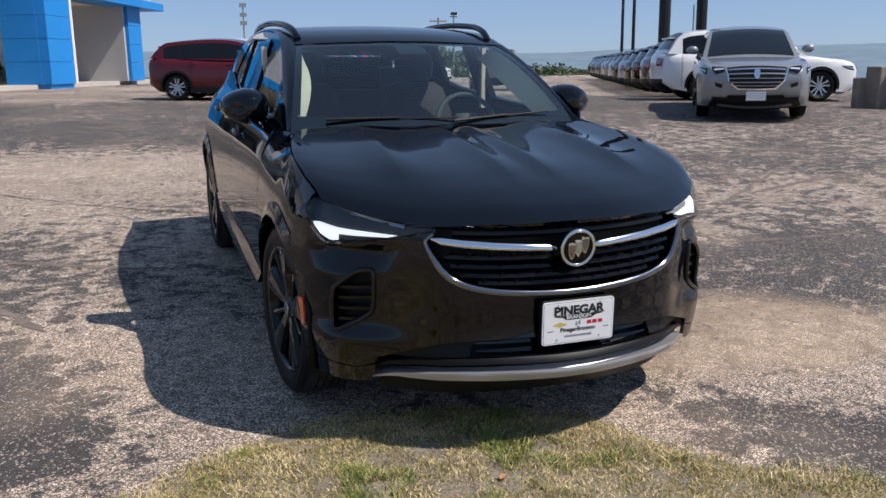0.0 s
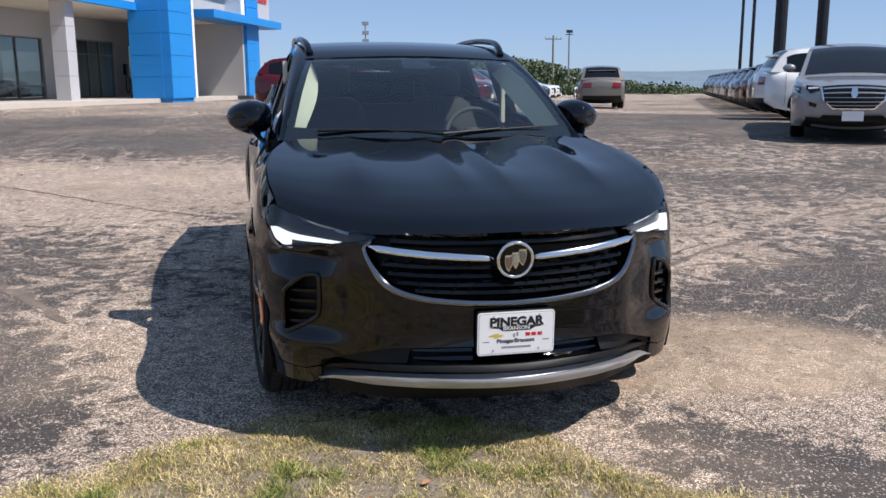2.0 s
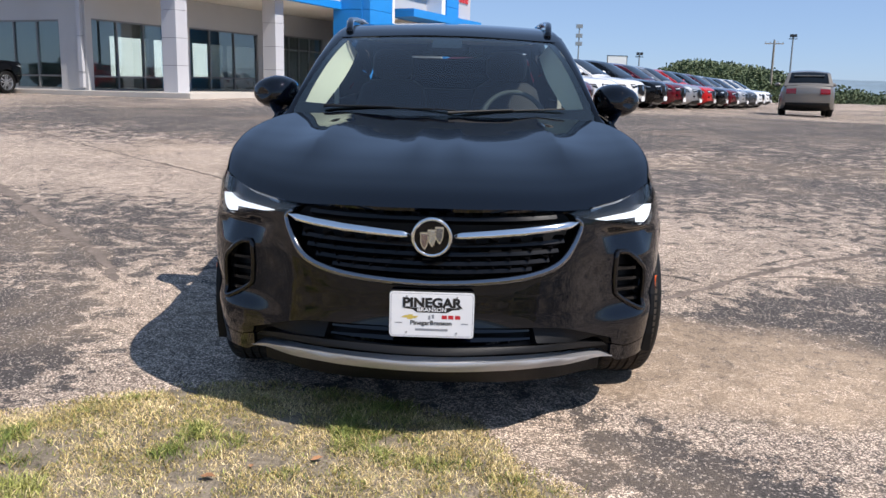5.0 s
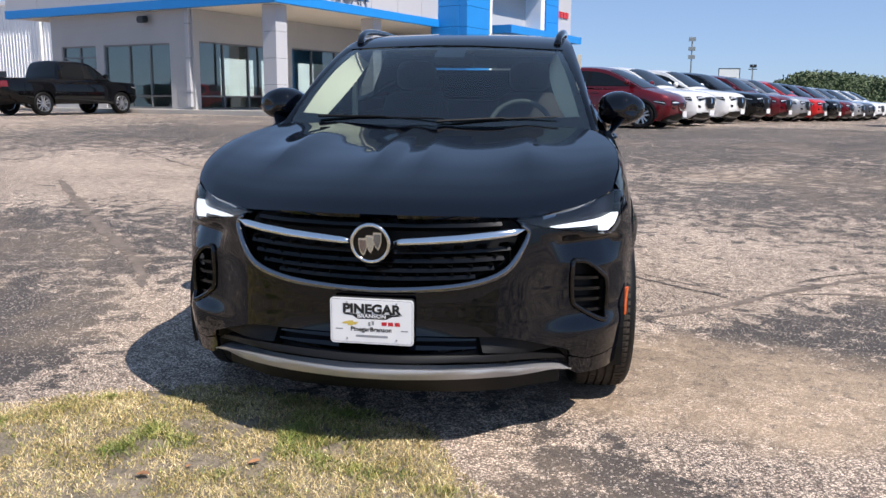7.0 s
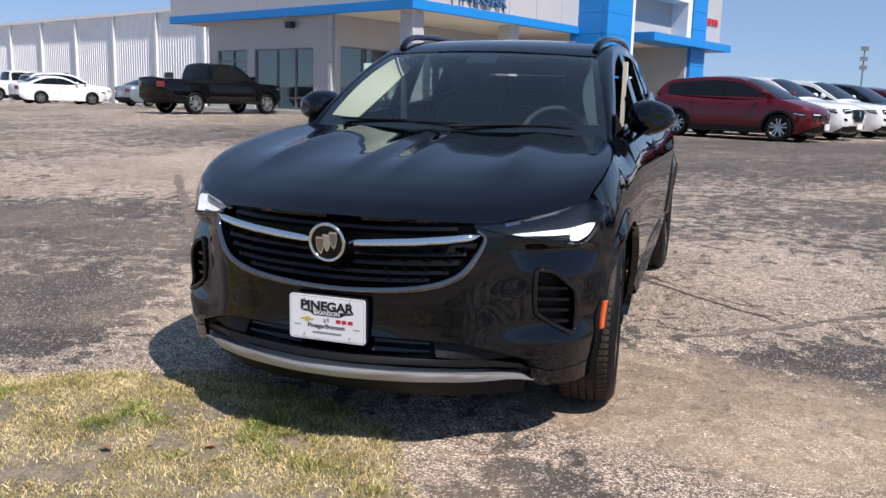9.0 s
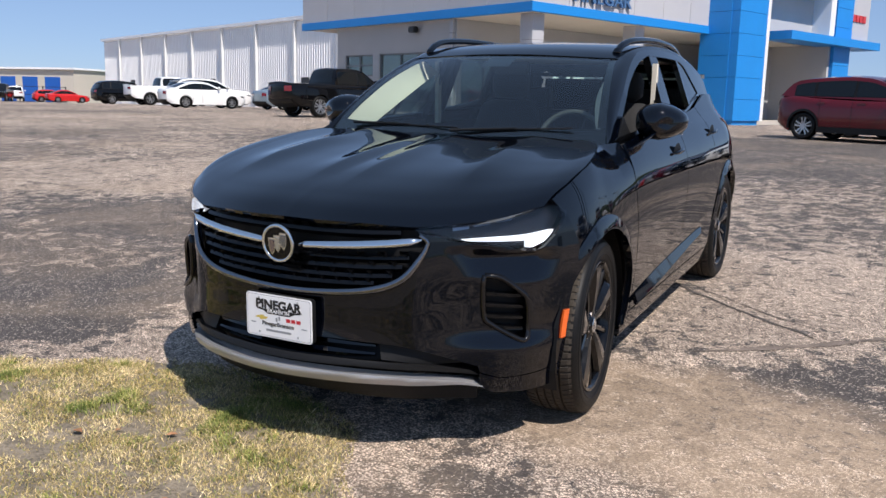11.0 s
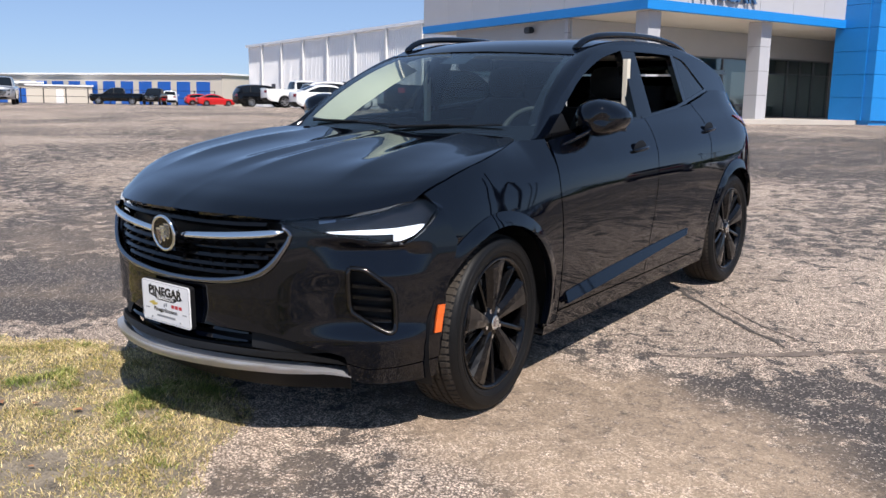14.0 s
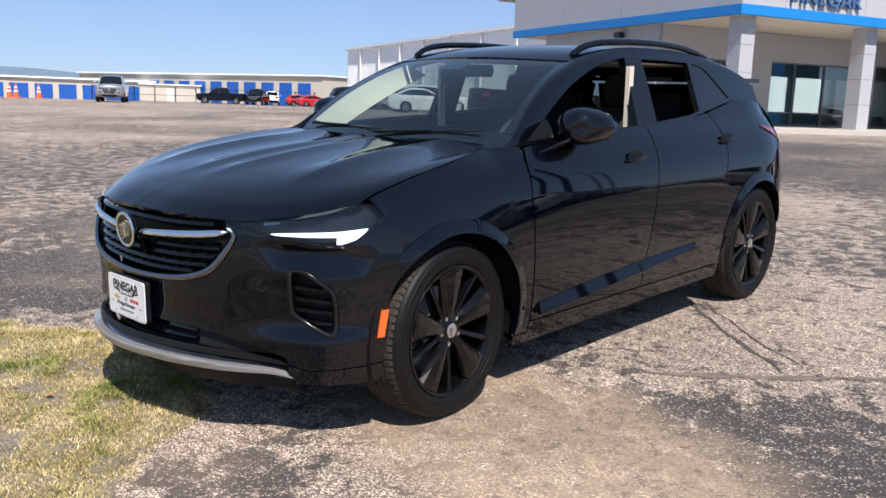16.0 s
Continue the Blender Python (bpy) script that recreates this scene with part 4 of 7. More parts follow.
vehicle("sedan", face(-84.0, 67.8, 0.42, 0.9), "bright red car parked across the lot", "car", P_bright, **SEDAN)
vehicle("hatchback", face(-92.0, 71.7, 0.42, 0.9), "bright red car parked across the lot", "car", P_bright, **HATCH)
vehicle("pickup_truck", face(-100, 71.0, -0.8, 0.6), "white pickup truck far across the lot", "truck", P_white, **PICKUP)
vehicle("pickup_truck", face(-90.0, 54.0, -0.6, -0.8), "black pickup truck far across the lot", "truck", P_blk, **PICKUP)
vehicle("pickup_truck", face(-84, 57.0, 0.7, -0.7), "black pickup truck far across the lot", "truck", P_blk, **PICKUP)
vehicle("pickup_truck", face(-50.3, 23.1, 0.87, -0.5), "silver pickup truck out on the open lot", "truck", P_silver, **sized(PICKUP, 0.87))

# ---- the black SUV in front of the camera, in its own frame: front axle at y = 0, nose along -y
CAR = pose(0, 0, 0, 1.86, 0.38)
hero = thing("suv", CAR, "glossy black compact SUV with lit daytime lamps and white dealer plate", "car")


def herm(xs, ys, x):
    """Smooth curve through (xs, ys) without overshoot."""
    if x <= xs[0]:
        return ys[0] + (ys[1] - ys[0]) / (xs[1] - xs[0]) * (x - xs[0])
    if x >= xs[-1]:
        return ys[-1] + (ys[-1] - ys[-2]) / (xs[-1] - xs[-2]) * (x - xs[-1])
    i = max(k for k in range(len(xs) - 1) if xs[k] <= x)
    h = [xs[k + 1] - xs[k] for k in range(len(xs) - 1)]
    d = [(ys[k + 1] - ys[k]) / h[k] for k in range(len(xs) - 1)]

    def slope(k):
        if k == 0:
            return d[0]
        if k == len(xs) - 1:
            return d[-1]
        if d[k - 1] * d[k] <= 0:
            return 0.0
        return (d[k - 1] * h[k] + d[k] * h[k - 1]) / (h[k - 1] + h[k])
    t = (x - xs[i]) / h[i]
    m0, m1 = slope(i) * h[i], slope(i + 1) * h[i]
    return (2 * t ** 3 - 3 * t * t + 1) * ys[i] + (t ** 3 - 2 * t * t + t) * m0 + (3 * t * t - 2 * t ** 3) * ys[i + 1] + (t ** 3 - t * t) * m1


def skin(name, pieces, material, label="", sides=(1, -1), step=0.035, thick=0.014, parent=None, lift=0.0):
    """A panel of the car: flat outlines filled with a grid, laid on a surface, with exact normals and a returned edge.
    pieces: (outline, surface); surface(u, v) gives the point on the +x side, outward side where du x dv points, or -1 as third."""
    geo = []
    for outline, surf, *flip in pieces:
        sg = flip[0] if flip else 1
        bm = fill_grid(outline, step)
        bmesh.ops.dissolve_degenerate(bm, edges=bm.edges[:], dist=0.0004)
        bm.verts.ensure_lookup_table()
        P, Nn = [], []
        e = 0.002
        for q in bm.verts:
            u, v = q.co.x, q.co.y
            n = (surf(u + e, v) - surf(u - e, v)).cross(surf(u, v + e) - surf(u, v - e)).normalized() * sg
            P.append(surf(u, v) + n * lift)
            Nn.append(n)
        F = [[q.index for q in f.verts] for f in bm.faces]
        edge = [(ed.verts[0].index, ed.verts[1].index) for ed in bm.edges if len(ed.link_faces) == 1 and max(abs(P[k.index].x) for k in ed.verts) > 0.003]
        bm.free()
        geo.append((P, Nn, F, edge))
    joined = min(abs(p.x) for P, *_ in geo for p in P) < 0.03
    made = []
    for group in ([sides] if joined else [(sd,) for sd in sides]):
        verts, faces, norms = [], [], []
        for P, Nn, F, edge in geo:
            for sd in group:
                o = len(verts)
                mir = Vector((sd, 1, 1))
                verts += [p * mir for p in P]
                norms += [n * mir for n in Nn]
                for f in F:
                    g = [o + k for k in f]
                    nf = Vector((0, 0, 0))
                    for i in range(1, len(g) - 1):
                        nf += (verts[g[i]] - verts[g[0]]).cross(verts[g[i + 1]] - verts[g[0]])
                    if nf.dot(norms[g[0]]) < 0:
                        g.reverse()
                    faces.append(g)
                if thick:
                    for i, j in edge:
                        a, b = P[i] * mir, P[j] * mir
                        c, d = (P[j] - Nn[j] * thick) * mir, (P[i] - Nn[i] * thick) * mir
                        k = len(verts)
                        verts += [a, b, c, d]
                        nn = (b - a).cross(c - a)
                        norms += [nn.normalized() if nn.length > 1e-12 else Vector((0, 0, 1))] * 4
                        faces.append([k, k + 1, k + 2, k + 3])
        me = bpy.data.meshes.new(name)
        me.from_pydata(verts, [], faces)
        me.materials.append(material)
        me.polygons.foreach_set("use_smooth", [True] * len(faces))
        me.normals_split_custom_set_from_vertices([tuple(n) for n in norms])
        ob = new(name, me)
        ob.parent = parent or hero
        if label:
            ob["label"] = label
        made.append(ob)
    return made[0]


def curve_pts(pts, n=6):
    return [(p.x, p.y) for p in catmull([(a, b, 0) for a, b in pts], n)]


# nose: radius about a vertical axis at (0, 0.3), by angle and height
FC = 0.3
TH = [0, 8, 16, 23, 29, 34, 39, 44, 50, 56, 61]
R0 = [1.150, 1.154, 1.165, 1.168, 1.150, 1.134, 1.130, 1.128, 1.104, 1.070, 1.045]
DZ_Z = [0.16, 0.24, 0.29, 0.325, 0.36, 0.40, 0.46, 0.56, 0.66, 0.76, 0.84, 0.90]
DZ_C = [-0.06, 0.02, 0.062, 0.075, 0.070, 0.030, 0.006, 0.002, -0.004, -0.012, -0.022, -0.050]
DZ_S = [-0.04, -0.03, -0.022, -0.016, -0.012, -0.008, -0.002, 0.004, 0.002, -0.010, -0.024, -0.045]


def nose_r(a, z):
    w = smooth01(abs(a) / 36.0)
    r = herm(TH, R0, abs(a)) + herm(DZ_Z, DZ_C, z) * (1 - w) + herm(DZ_Z, DZ_S, z) * w
    # flank below the lamp is drawn in round the fog pocket and stands out again towards the arch
    g = math.exp(-((abs(a) - 33) / 7) ** 2) * math.exp(-((z - 0.57) / 0.12) ** 2)
    # creased shelf between lamp and pocket: cut in sharply below the lamp, running out again to the pocket's top edge
    zc = 0.742 - 0.0013 * (abs(a) - 31)
    cut = max(0.0, 1 - (z - zc) / 0.024) if z >= zc else max(0.0, 1 - (zc - z) / 0.085)
    cut *= smooth01((abs(a) - 29) / 8) * (1 - smooth01((abs(a) - 45) / 8))
    ledge = math.exp(-((abs(a) - 42) / 11) ** 2) * smooth01((0.478 - z) / 0.085) * smooth01((z - 0.06) / 0.16)
    return r - 0.016 * g - 0.026 * cut + 0.032 * ledge


def nose(u, v, off=0.0):
    """u: angle / 50, v: height."""
    a = u * 50.0
    r = nose_r(a, v) + off
    t = radians(a)
    return Vector((r * math.sin(t), FC - r * math.cos(t), v))


def ang(x, y):
    return math.degrees(math.atan2(x, FC - y)) / 50.0


def nose_at(off):
    return lambda u, v: nose(u, v, off)


# bonnet: height over the plan
HF_X = [0.0, 0.2, 0.45, 0.62, 0.72, 0.805, 0.86]
HF_Y = [-0.840, -0.826, -0.742, -0.625, -0.525, -0.405, -0.30]
HF_Z = [0.850, 0.848, 0.838, 0.850, 0.868, 0.893, 0.91]
HR_Z = [1.062, 1.062, 1.062, 1.060, 1.058, 1.056, 1.045]
HQ = [0.0, 0.06, 0.14, 0.3, 0.56, 0.78, 1.0]
HG = [0.0, 0.18, 0.335, 0.54, 0.75, 0.88, 1.0]


def bonnet(x, y):
    ax = abs(x)
    yf = herm(HF_X, HF_Y, ax)
    q = (y - yf) / (0.31 - yf)
    zf, zr = herm(HF_X, HF_Z, ax), herm(HF_X, HR_Z, ax)
    z = zf + (zr - zf) * (herm(HQ, HG, q) if q >= 0 else q * 3.0)
    fade = smooth01((q - 0.12) / 0.4) * (1 - 0.6 * smooth01((q - 0.72) / 0.26))
    for xr, xf, amp, w, reach in ((0.072, 0.10, 0.11, 0.003, 0.11), (0.44, 0.52, 0.125, 0.003, 0.15)):
        xc = xf + (xr - xf) * min(max(q, 0), 1)
        d = ax - xc
        z -= amp * fade * (math.sqrt(d * d + w * w) - reach) * math.exp(-(d / reach) ** 2)
    return Vector((x, y, z))


# flanks: half width by length and height
S_Y = [-0.45, -0.2, 0.1, 0.5, 1.1, 1.6, 2.2, 2.8, 3.2, 3.5]
S_Z = [0.20, 0.30, 0.40, 0.55, 0.70, 0.80, 0.88, 0.95, 1.00, 1.06, 1.14, 1.27]
S_SEC = [0.862, 0.880, 0.889, 0.899, 0.905, 0.9015, 0.892, 0.876, 0.855, 0.820, 0.757, 0.700]
S_OFF = [-0.075, -0.012, 0.0, 0.0, 0.0, 0.0, 0.004, 0.006, -0.040, -0.180]
S_TOP = [0.12, 0.06, 0.03, 0.004, 0.0, 0.0, -0.002, -0.002, 0.0, 0.0]
S_LOW = [-0.01, 0.010, 0.018, 0.008, 0.0, 0.0, 0.006, 0.016, 0.012, 0.0]
S_X = [[x + o - tp * smooth01((z - 0.70) / 0.44) ** 1.3 + lw * (1 - smooth01(abs(z - 0.55) / 0.3)) for x, z in zip(S_SEC, S_Z)] for o, tp, lw in zip(S_OFF, S_TOP, S_LOW)]


def flank(y, z):
    return Vector((herm(S_Y, [herm(S_Z, row, z) for row in S_X], y), y, z))


def flank_at(off):
    return lambda y, z: flank(y, z) + Vector((off, 0, 0))


def arch_pts(c, rad, a0, a1, n=18, zc=0.357):
    return [(c + rad * math.cos(radians(a0 + (a1 - a0) * k / n)), zc + rad * math.sin(radians(a0 + (a1 - a0) * k / n))) for k in range(n + 1)]


# -- bumper skin in halves: above and below a line through the fog pocket
lamp_low = [(ang(0.47, -0.727), 0.822), (ang(0.617, -0.648), 0.780), (ang(0.72, -0.56), 0.764), (ang(0.775, -0.495), 0.748), (ang(0.81, -0.45), 0.750), (ang(0.838, -0.385), 0.790), (ang(0.858, -0.31), 0.862)]
gr_out = [(0.0, 0.592), (ang(0.15, -0.86), 0.597), (ang(0.30, -0.84), 0.612), (ang(0.40, -0.81), 0.636), (ang(0.455, -0.785), 0.668), (ang(0.49, -0.755), 0.72), (ang(0.515, -0.728), 0.782), (ang(0.49, -0.727), 0.808), (ang(0.475, -0.728), 0.824)]
gr_edge = curve_pts(gr_out, 4)
lamp_edge = curve_pts(lamp_low, 4)
fog = [(ang(0.672, -0.60), 0.665), (ang(0.72, -0.57), 0.657), (ang(0.775, -0.535), 0.612), (ang(0.797, -0.51), 0.575), (ang(0.802, -0.505), 0.47), (ang(0.792, -0.51), 0.437), (ang(0.765, -0.53), 0.44), (ang(0.685, -0.585), 0.495), (ang(0.666, -0.597), 0.53), (ang(0.664, -0.60), 0.64)]
fog_mid = 0.55
seam_u = ang(0.885, -0.32)
mouth_top = curve_pts([(0.0, 0.435), (ang(0.2, -0.86), 0.437), (ang(0.38, -0.82), 0.432), (ang(0.48, -0.77), 0.418), (ang(0.60, -0.68), 0.372), (ang(0.66, -0.62), 0.345)], 4)
up_f = [p for p in fog if p[1] >= fog_mid]
lo_f = [p for p in fog if p[1] < fog_mid]
fl = (ang(0.665, -0.598), fog_mid)
fr = (ang(0.80, -0.507), fog_mid)
upper = gr_edge + lamp_edge[1:] + [(seam_u + 0.06, 0.74), (seam_u + 0.025, 0.62), (seam_u, fog_mid), fr] + [p for p in reversed([p for p in fog[1:4]])] + [fog[0], fog[9], fl, (0.0, fog_mid)]
lower_p = [(0.0, fog_mid), fl, fog[8], fog[7], fog[6], fog[5], fog[4], fr, (seam_u, fog_mid), (seam_u - 0.004, 0.46), (seam_u - 0.012, 0.40), (seam_u - 0.024, 0.315), (ang(0.72, -0.57), 0.300), (ang(0.67, -0.62), 0.322)] + mouth_top[::-1]
bumper = skin("front_bumper", [(upper, nose), (lower_p, nose)], M_black, step=0.018)

# lower valance below the seam, chin
val = [(seam_u - 0.025, 0.309), (seam_u - 0.034, 0.262), (seam_u - 0.046, 0.238), (ang(0.7, -0.58), 0.242), (ang(0.66, -0.60), 0.264), (ang(0.66, -0.61), 0.317), (ang(0.72, -0.57), 0.297)]
skin("valance", [(val, nose)], M_black, "gloss black lower corner")
chin = curve_pts([(0, 0.295), (ang(0.3, -0.86), 0.288), (ang(0.5, -0.76), 0.268), (ang(0.66, -0.60), 0.25)], 4) + [(ang(0.66, -0.6), 0.20), (0, 0.215)]
skin("chin", [(chin, nose_at(-0.05))], M_trim, "matt black chin")
M_lip = mat("satin_silver", (0.46, 0.46, 0.47), 0.34, 0.6, 0.05, 10, 120)
lip = curve_pts([(0, 0.339), (ang(0.25, -0.9), 0.337), (ang(0.45, -0.80), 0.324), (ang(0.60, -0.66), 0.294), (ang(0.672, -0.60), 0.268)], 5) + curve_pts([(ang(0.671, -0.602), 0.266), (ang(0.60, -0.66), 0.280), (ang(0.55, -0.70), 0.283), (ang(0.4, -0.82), 0.294), (ang(0.2, -0.9), 0.301), (0, 0.304)], 5)


def lip_mid(u):
    return herm([0, ang(0.25, -0.9), ang(0.45, -0.80), ang(0.60, -0.66), ang(0.668, -0.60)], [0.3235, 0.321, 0.308, 0.284, 0.266], u)


skin("skid_strip", [(lip, lambda u, v: nose(u, v, 0.003 + (0.017 - 0.30 * abs(v - lip_mid(u) - 0.006)) * (1 - smooth01((u - 0.52) / 0.21))))], M_lip, "satin silver lower strip", thick=0.06, step=0.012)
# lower mouth: dark recess, slats, wedge ends
mouth = mouth_top + [(ang(0.66, -0.615), 0.318), (ang(0.5, -0.77), 0.345), (ang(0.3, -0.88), 0.357), (0, 0.358)]
skin("lower_intake", [(mouth, nose_at(-0.075))], M_trim, "black lower intake", thick=0)
shelf_ = curve_pts([(0, 0.376), (ang(0.3, -0.87), 0.374), (ang(0.5, -0.77), 0.358), (ang(0.64, -0.64), 0.328)], 4) + [(ang(0.665, -0.61), 0.308), (ang(0.5, -0.77), 0.338), (ang(0.3, -0.88), 0.353), (0, 0.355)]
skin("intake_shelf", [(shelf_, nose_at(-0.012))], M_trim, thick=0.06)
for zc in (0.392, 0.418):
    sl = curve_pts([(0, zc + .006), (ang(0.2, -0.87), zc + .006), (ang(0.36, -0.83), zc)], 4) + [(ang(0.36, -0.83), zc - .006), (ang(0.2, -0.87), zc - .006), (0, zc - .006)]
    skin("intake_slat", [(sl, nose_at(-0.03))], M_black, thick=0.03)
wedge = [(ang(0.37, -0.825), 0.432), (ang(0.47, -0.775), 0.42), (ang(0.635, -0.645), 0.352), (ang(0.55, -0.73), 0.352), (ang(0.385, -0.83), 0.372)]
skin("intake_wedge", [(wedge, nose_at(-0.028))], M_trim, "satin black wedge beside the intake", thick=0.05)

# -- grille
M_smoke = mat("smoked_chrome", (0.13, 0.14, 0.16), 0.12, 0.95, 0.04, 10, 100)
M_bead = mat("dark_chrome_bead", (0.24, 0.245, 0.26), 0.10, 1.0, 0.03, 10, 100)
gr_in = gr_edge + [(ang(0.45, -0.735), 0.846), (ang(0.2, -0.826), 0.866), (0, 0.870)]
skin("grille_backing", [(gr_in, nose_at(-0.07))], M_trim, "black grille recess", thick=0)


def sweep(name, path, material, label="", parent=None, n=10, tilt=0.0):
    """A bead along points of the nose: (u, z, off, half height, depth); section a flattened oval."""
    P = [nose(abs(u), z, off) * Vector((1 if u >= 0 else -1, 1, 1)) for u, z, off, *_ in path]
    rows = []
    for i, p in enumerate(P):
        t = (P[min(i + 1, len(P) - 1)] - P[max(i - 1, 0)]).normalized()
        out = Vector((p.x, p.y - FC, 0)).normalized()
        out = (out + Vector((0, 0, tilt))).normalized()
        b = t.cross(out).normalized()
        w_, d_ = path[i][3:]
        rows.append([p + b * w_ * math.cos(k * math.tau / n) + out * d_ * math.sin(k * math.tau / n) for k in range(n)])
    return part(name, loft(rows), material, parent or hero, label, True)


def loft(rows, closed_ends=True):
    bm = bmesh.new()
    R_ = [[bm.verts.new(p) for p in r] for r in rows]
    n = len(rows[0])
    for a, b in zip(R_, R_[1:]):
        for k in range(n):
            bm.faces.new((a[k], a[(k + 1) % n], b[(k + 1) % n], b[k]))
    if closed_ends:
        bm.faces.new(R_[0])
        bm.faces.new(R_[-1])
    bmesh.ops.recalc_face_normals(bm, faces=bm.faces[:])
    return bm


bead = [(u, z, 0.004, 0.0135 - 0.006 * smooth01((k / (len(gr_edge) - 4) - 0.55) / 0.4), 0.012) for k, (u, z) in enumerate(gr_edge[:-3])]
sweep("grille_surround", [(-u, z, o, a, b) for u, z, o, a, b in bead[:0:-1]] + bead, M_bead, "polished dark chrome grille surround")


def gr_half(z):
    """Angle of the grille's side at a height."""
    best = 0
    for (u0, z0), (u1, z1) in zip(gr_edge, gr_edge[1:]):
        if min(z0, z1) <= z <= max(z0, z1) and z1 != z0:
            best = max(best, u0 + (u1 - u0) * (z - z0) / (z1 - z0))
    return best


for k, zc in enumerate((0.812, 0.722, 0.690, 0.658, 0.630)):
    uh = (gr_half(min(zc, 0.80)) if k else ang(0.45, -0.735)) - 0.03
    bow = 0.022
    top_l = [(uh * t, zc + 0.0055 + bow * (t ** 2) * 0.5 - (0.0 if k else 0.006 * t)) for t in (0, .25, .5, .75, 1)]
    low_l = [(uh * t, zc - 0.0065 + bow * (t ** 2) * 0.5 - (0.0 if k else 0.006 * t)) for t in (1, .75, .5, .25, 0)]
    skin("grille_bar", [(top_l + low_l, lambda u, v, zc=zc: nose(u, v, -0.012 - 0.5 * (v - zc - 0.011 * (u / 0.75) ** 2)))], M_rimblack, thick=0.035, step=0.05)
    # studs along the bar
    nst = 6 if k else 7
    for sd in (1, -1):
        for j in range(nst):
            t = (j + 0.5 + 0.25 * (k % 2)) / nst
            if t > 0.97:
                continue
            c = nose(uh * t, zc + bow * t * t * 0.5 + 0.012, -0.022)
            rot = Matrix.Rotation(radians(uh * t * 50 * sd), 4, "Z")
            m4 = Matrix.Translation((c.x * sd, c.y, c.z)) @ rot
            pts = [(-0.016, 0, 0.008), (0.016, 0, 0.008), (0.012 * sd, -0.02, -0.002), (-0.016, 0.02, -0.010), (0.016, 0.02, -0.010)]
            bm = bmesh.new()
            vv = [bm.verts.new(m4 @ Vector(p)) for p in pts]
            for f in ((0, 1, 2), (0, 2, 3), (1, 4, 2), (3, 2, 4), (0, 3, 4, 1)):
                bm.faces.new([vv[i] for i in f])
            bmesh.ops.recalc_face_normals(bm, faces=bm.faces[:])
            part("grille_stud", bm, M_rimblack, hero)
for sd in (1, -1):
    sweep("grille_wing", [(sd * ang(x, y), z, 0.016, h_, d_) for x, y, z, h_, d_ in ((0.074, -0.86, 0.757, 0.006, 0.004), (0.10, -0.86, 0.760, 0.0125, 0.0055), (0.20, -0.85, 0.7665, 0.0135, 0.0055), (0.30, -0.83, 0.774, 0.014, 0.0055), (0.40, -0.79, 0.7835, 0.014, 0.0055), (0.465, -0.757, 0.7915, 0.013, 0.0055), (0.497, -0.735, 0.7985, 0.003, 0.003))], M_chrome, "chrome winged grille bar", tilt=0.42)

# -- round emblem with three plain shields
em = new("emblem")
em.parent = hero
em.matrix_basis = pose(0, -0.868, 0.757, 90 + 4)
em_disc = bmesh.new()
bmesh.ops.create_cone(em_disc, cap_ends=True, segments=40, radius1=0.062, radius2=0.060, depth=0.02)
part("disc", em_disc, M_rimblack, em)
bm = bmesh.new()
for i in range(40):
    a0 = i * math.tau / 40
    ring = []
    for j in range(8):
        b = j * math.tau / 8
        rr = 0.063 + 0.0065 * math.cos(b)
        ring.append(bm.verts.new((rr * math.cos(a0), rr * math.sin(a0), 0.008 + 0.0065 * math.sin(b))))
bm.verts.ensure_lookup_table()
for i in range(40):
    for j in range(8):
        bm.faces.new([bm.verts[i * 8 + j], bm.verts[(i + 1) % 40 * 8 + j], bm.verts[(i + 1) % 40 * 8 + (j + 1) % 8], bm.verts[i * 8 + (j + 1) % 8]])
part("ring", bm, M_chrome, em, "chrome ring", True)
M_shieldr = mat("shield_red", (0.30, 0.24, 0.24), 0.2, 0.85, 0.05, 30, 100, 0, 0.5)
M_shieldw = mat("shield_pale", (0.55, 0.55, 0.52), 0.2, 0.8, 0.05, 30, 100, 0, 0.5)
M_shieldb = mat("shield_blue", (0.25, 0.26, 0.29), 0.2, 0.85, 0.05, 30, 100, 0, 0.5)
for dx, dy, mt in ((-0.025, -0.010, M_shieldr), (0.0, 0.0, M_shieldw), (0.025, 0.010, M_shieldb)):
    for grow, zz_, mm in ((1.15, 0.012, M_chrome), (0.86, 0.0145, mt)):
        bm = bmesh.new()
        o = [(-0.0135, 0.026), (0.0135, 0.026), (0.013, -0.004), (0.009, -0.018), (0.002, -0.03), (-0.006, -0.022), (-0.0125, -0.006)]
        bot = [bm.verts.new((dx + a * grow, dy + b * grow, 0.008)) for a, b in o]
        top = [bm.verts.new((dx + a * grow * .92, dy + b * grow * .95, zz_)) for a, b in o]
        bm.faces.new(top)
        for i in range(7):
            bm.faces.new((bot[i], bot[(i + 1) % 7], top[(i + 1) % 7], top[i]))
        bmesh.ops.recalc_face_normals(bm, faces=bm.faces[:])
        part("shield", bm, mm, em)

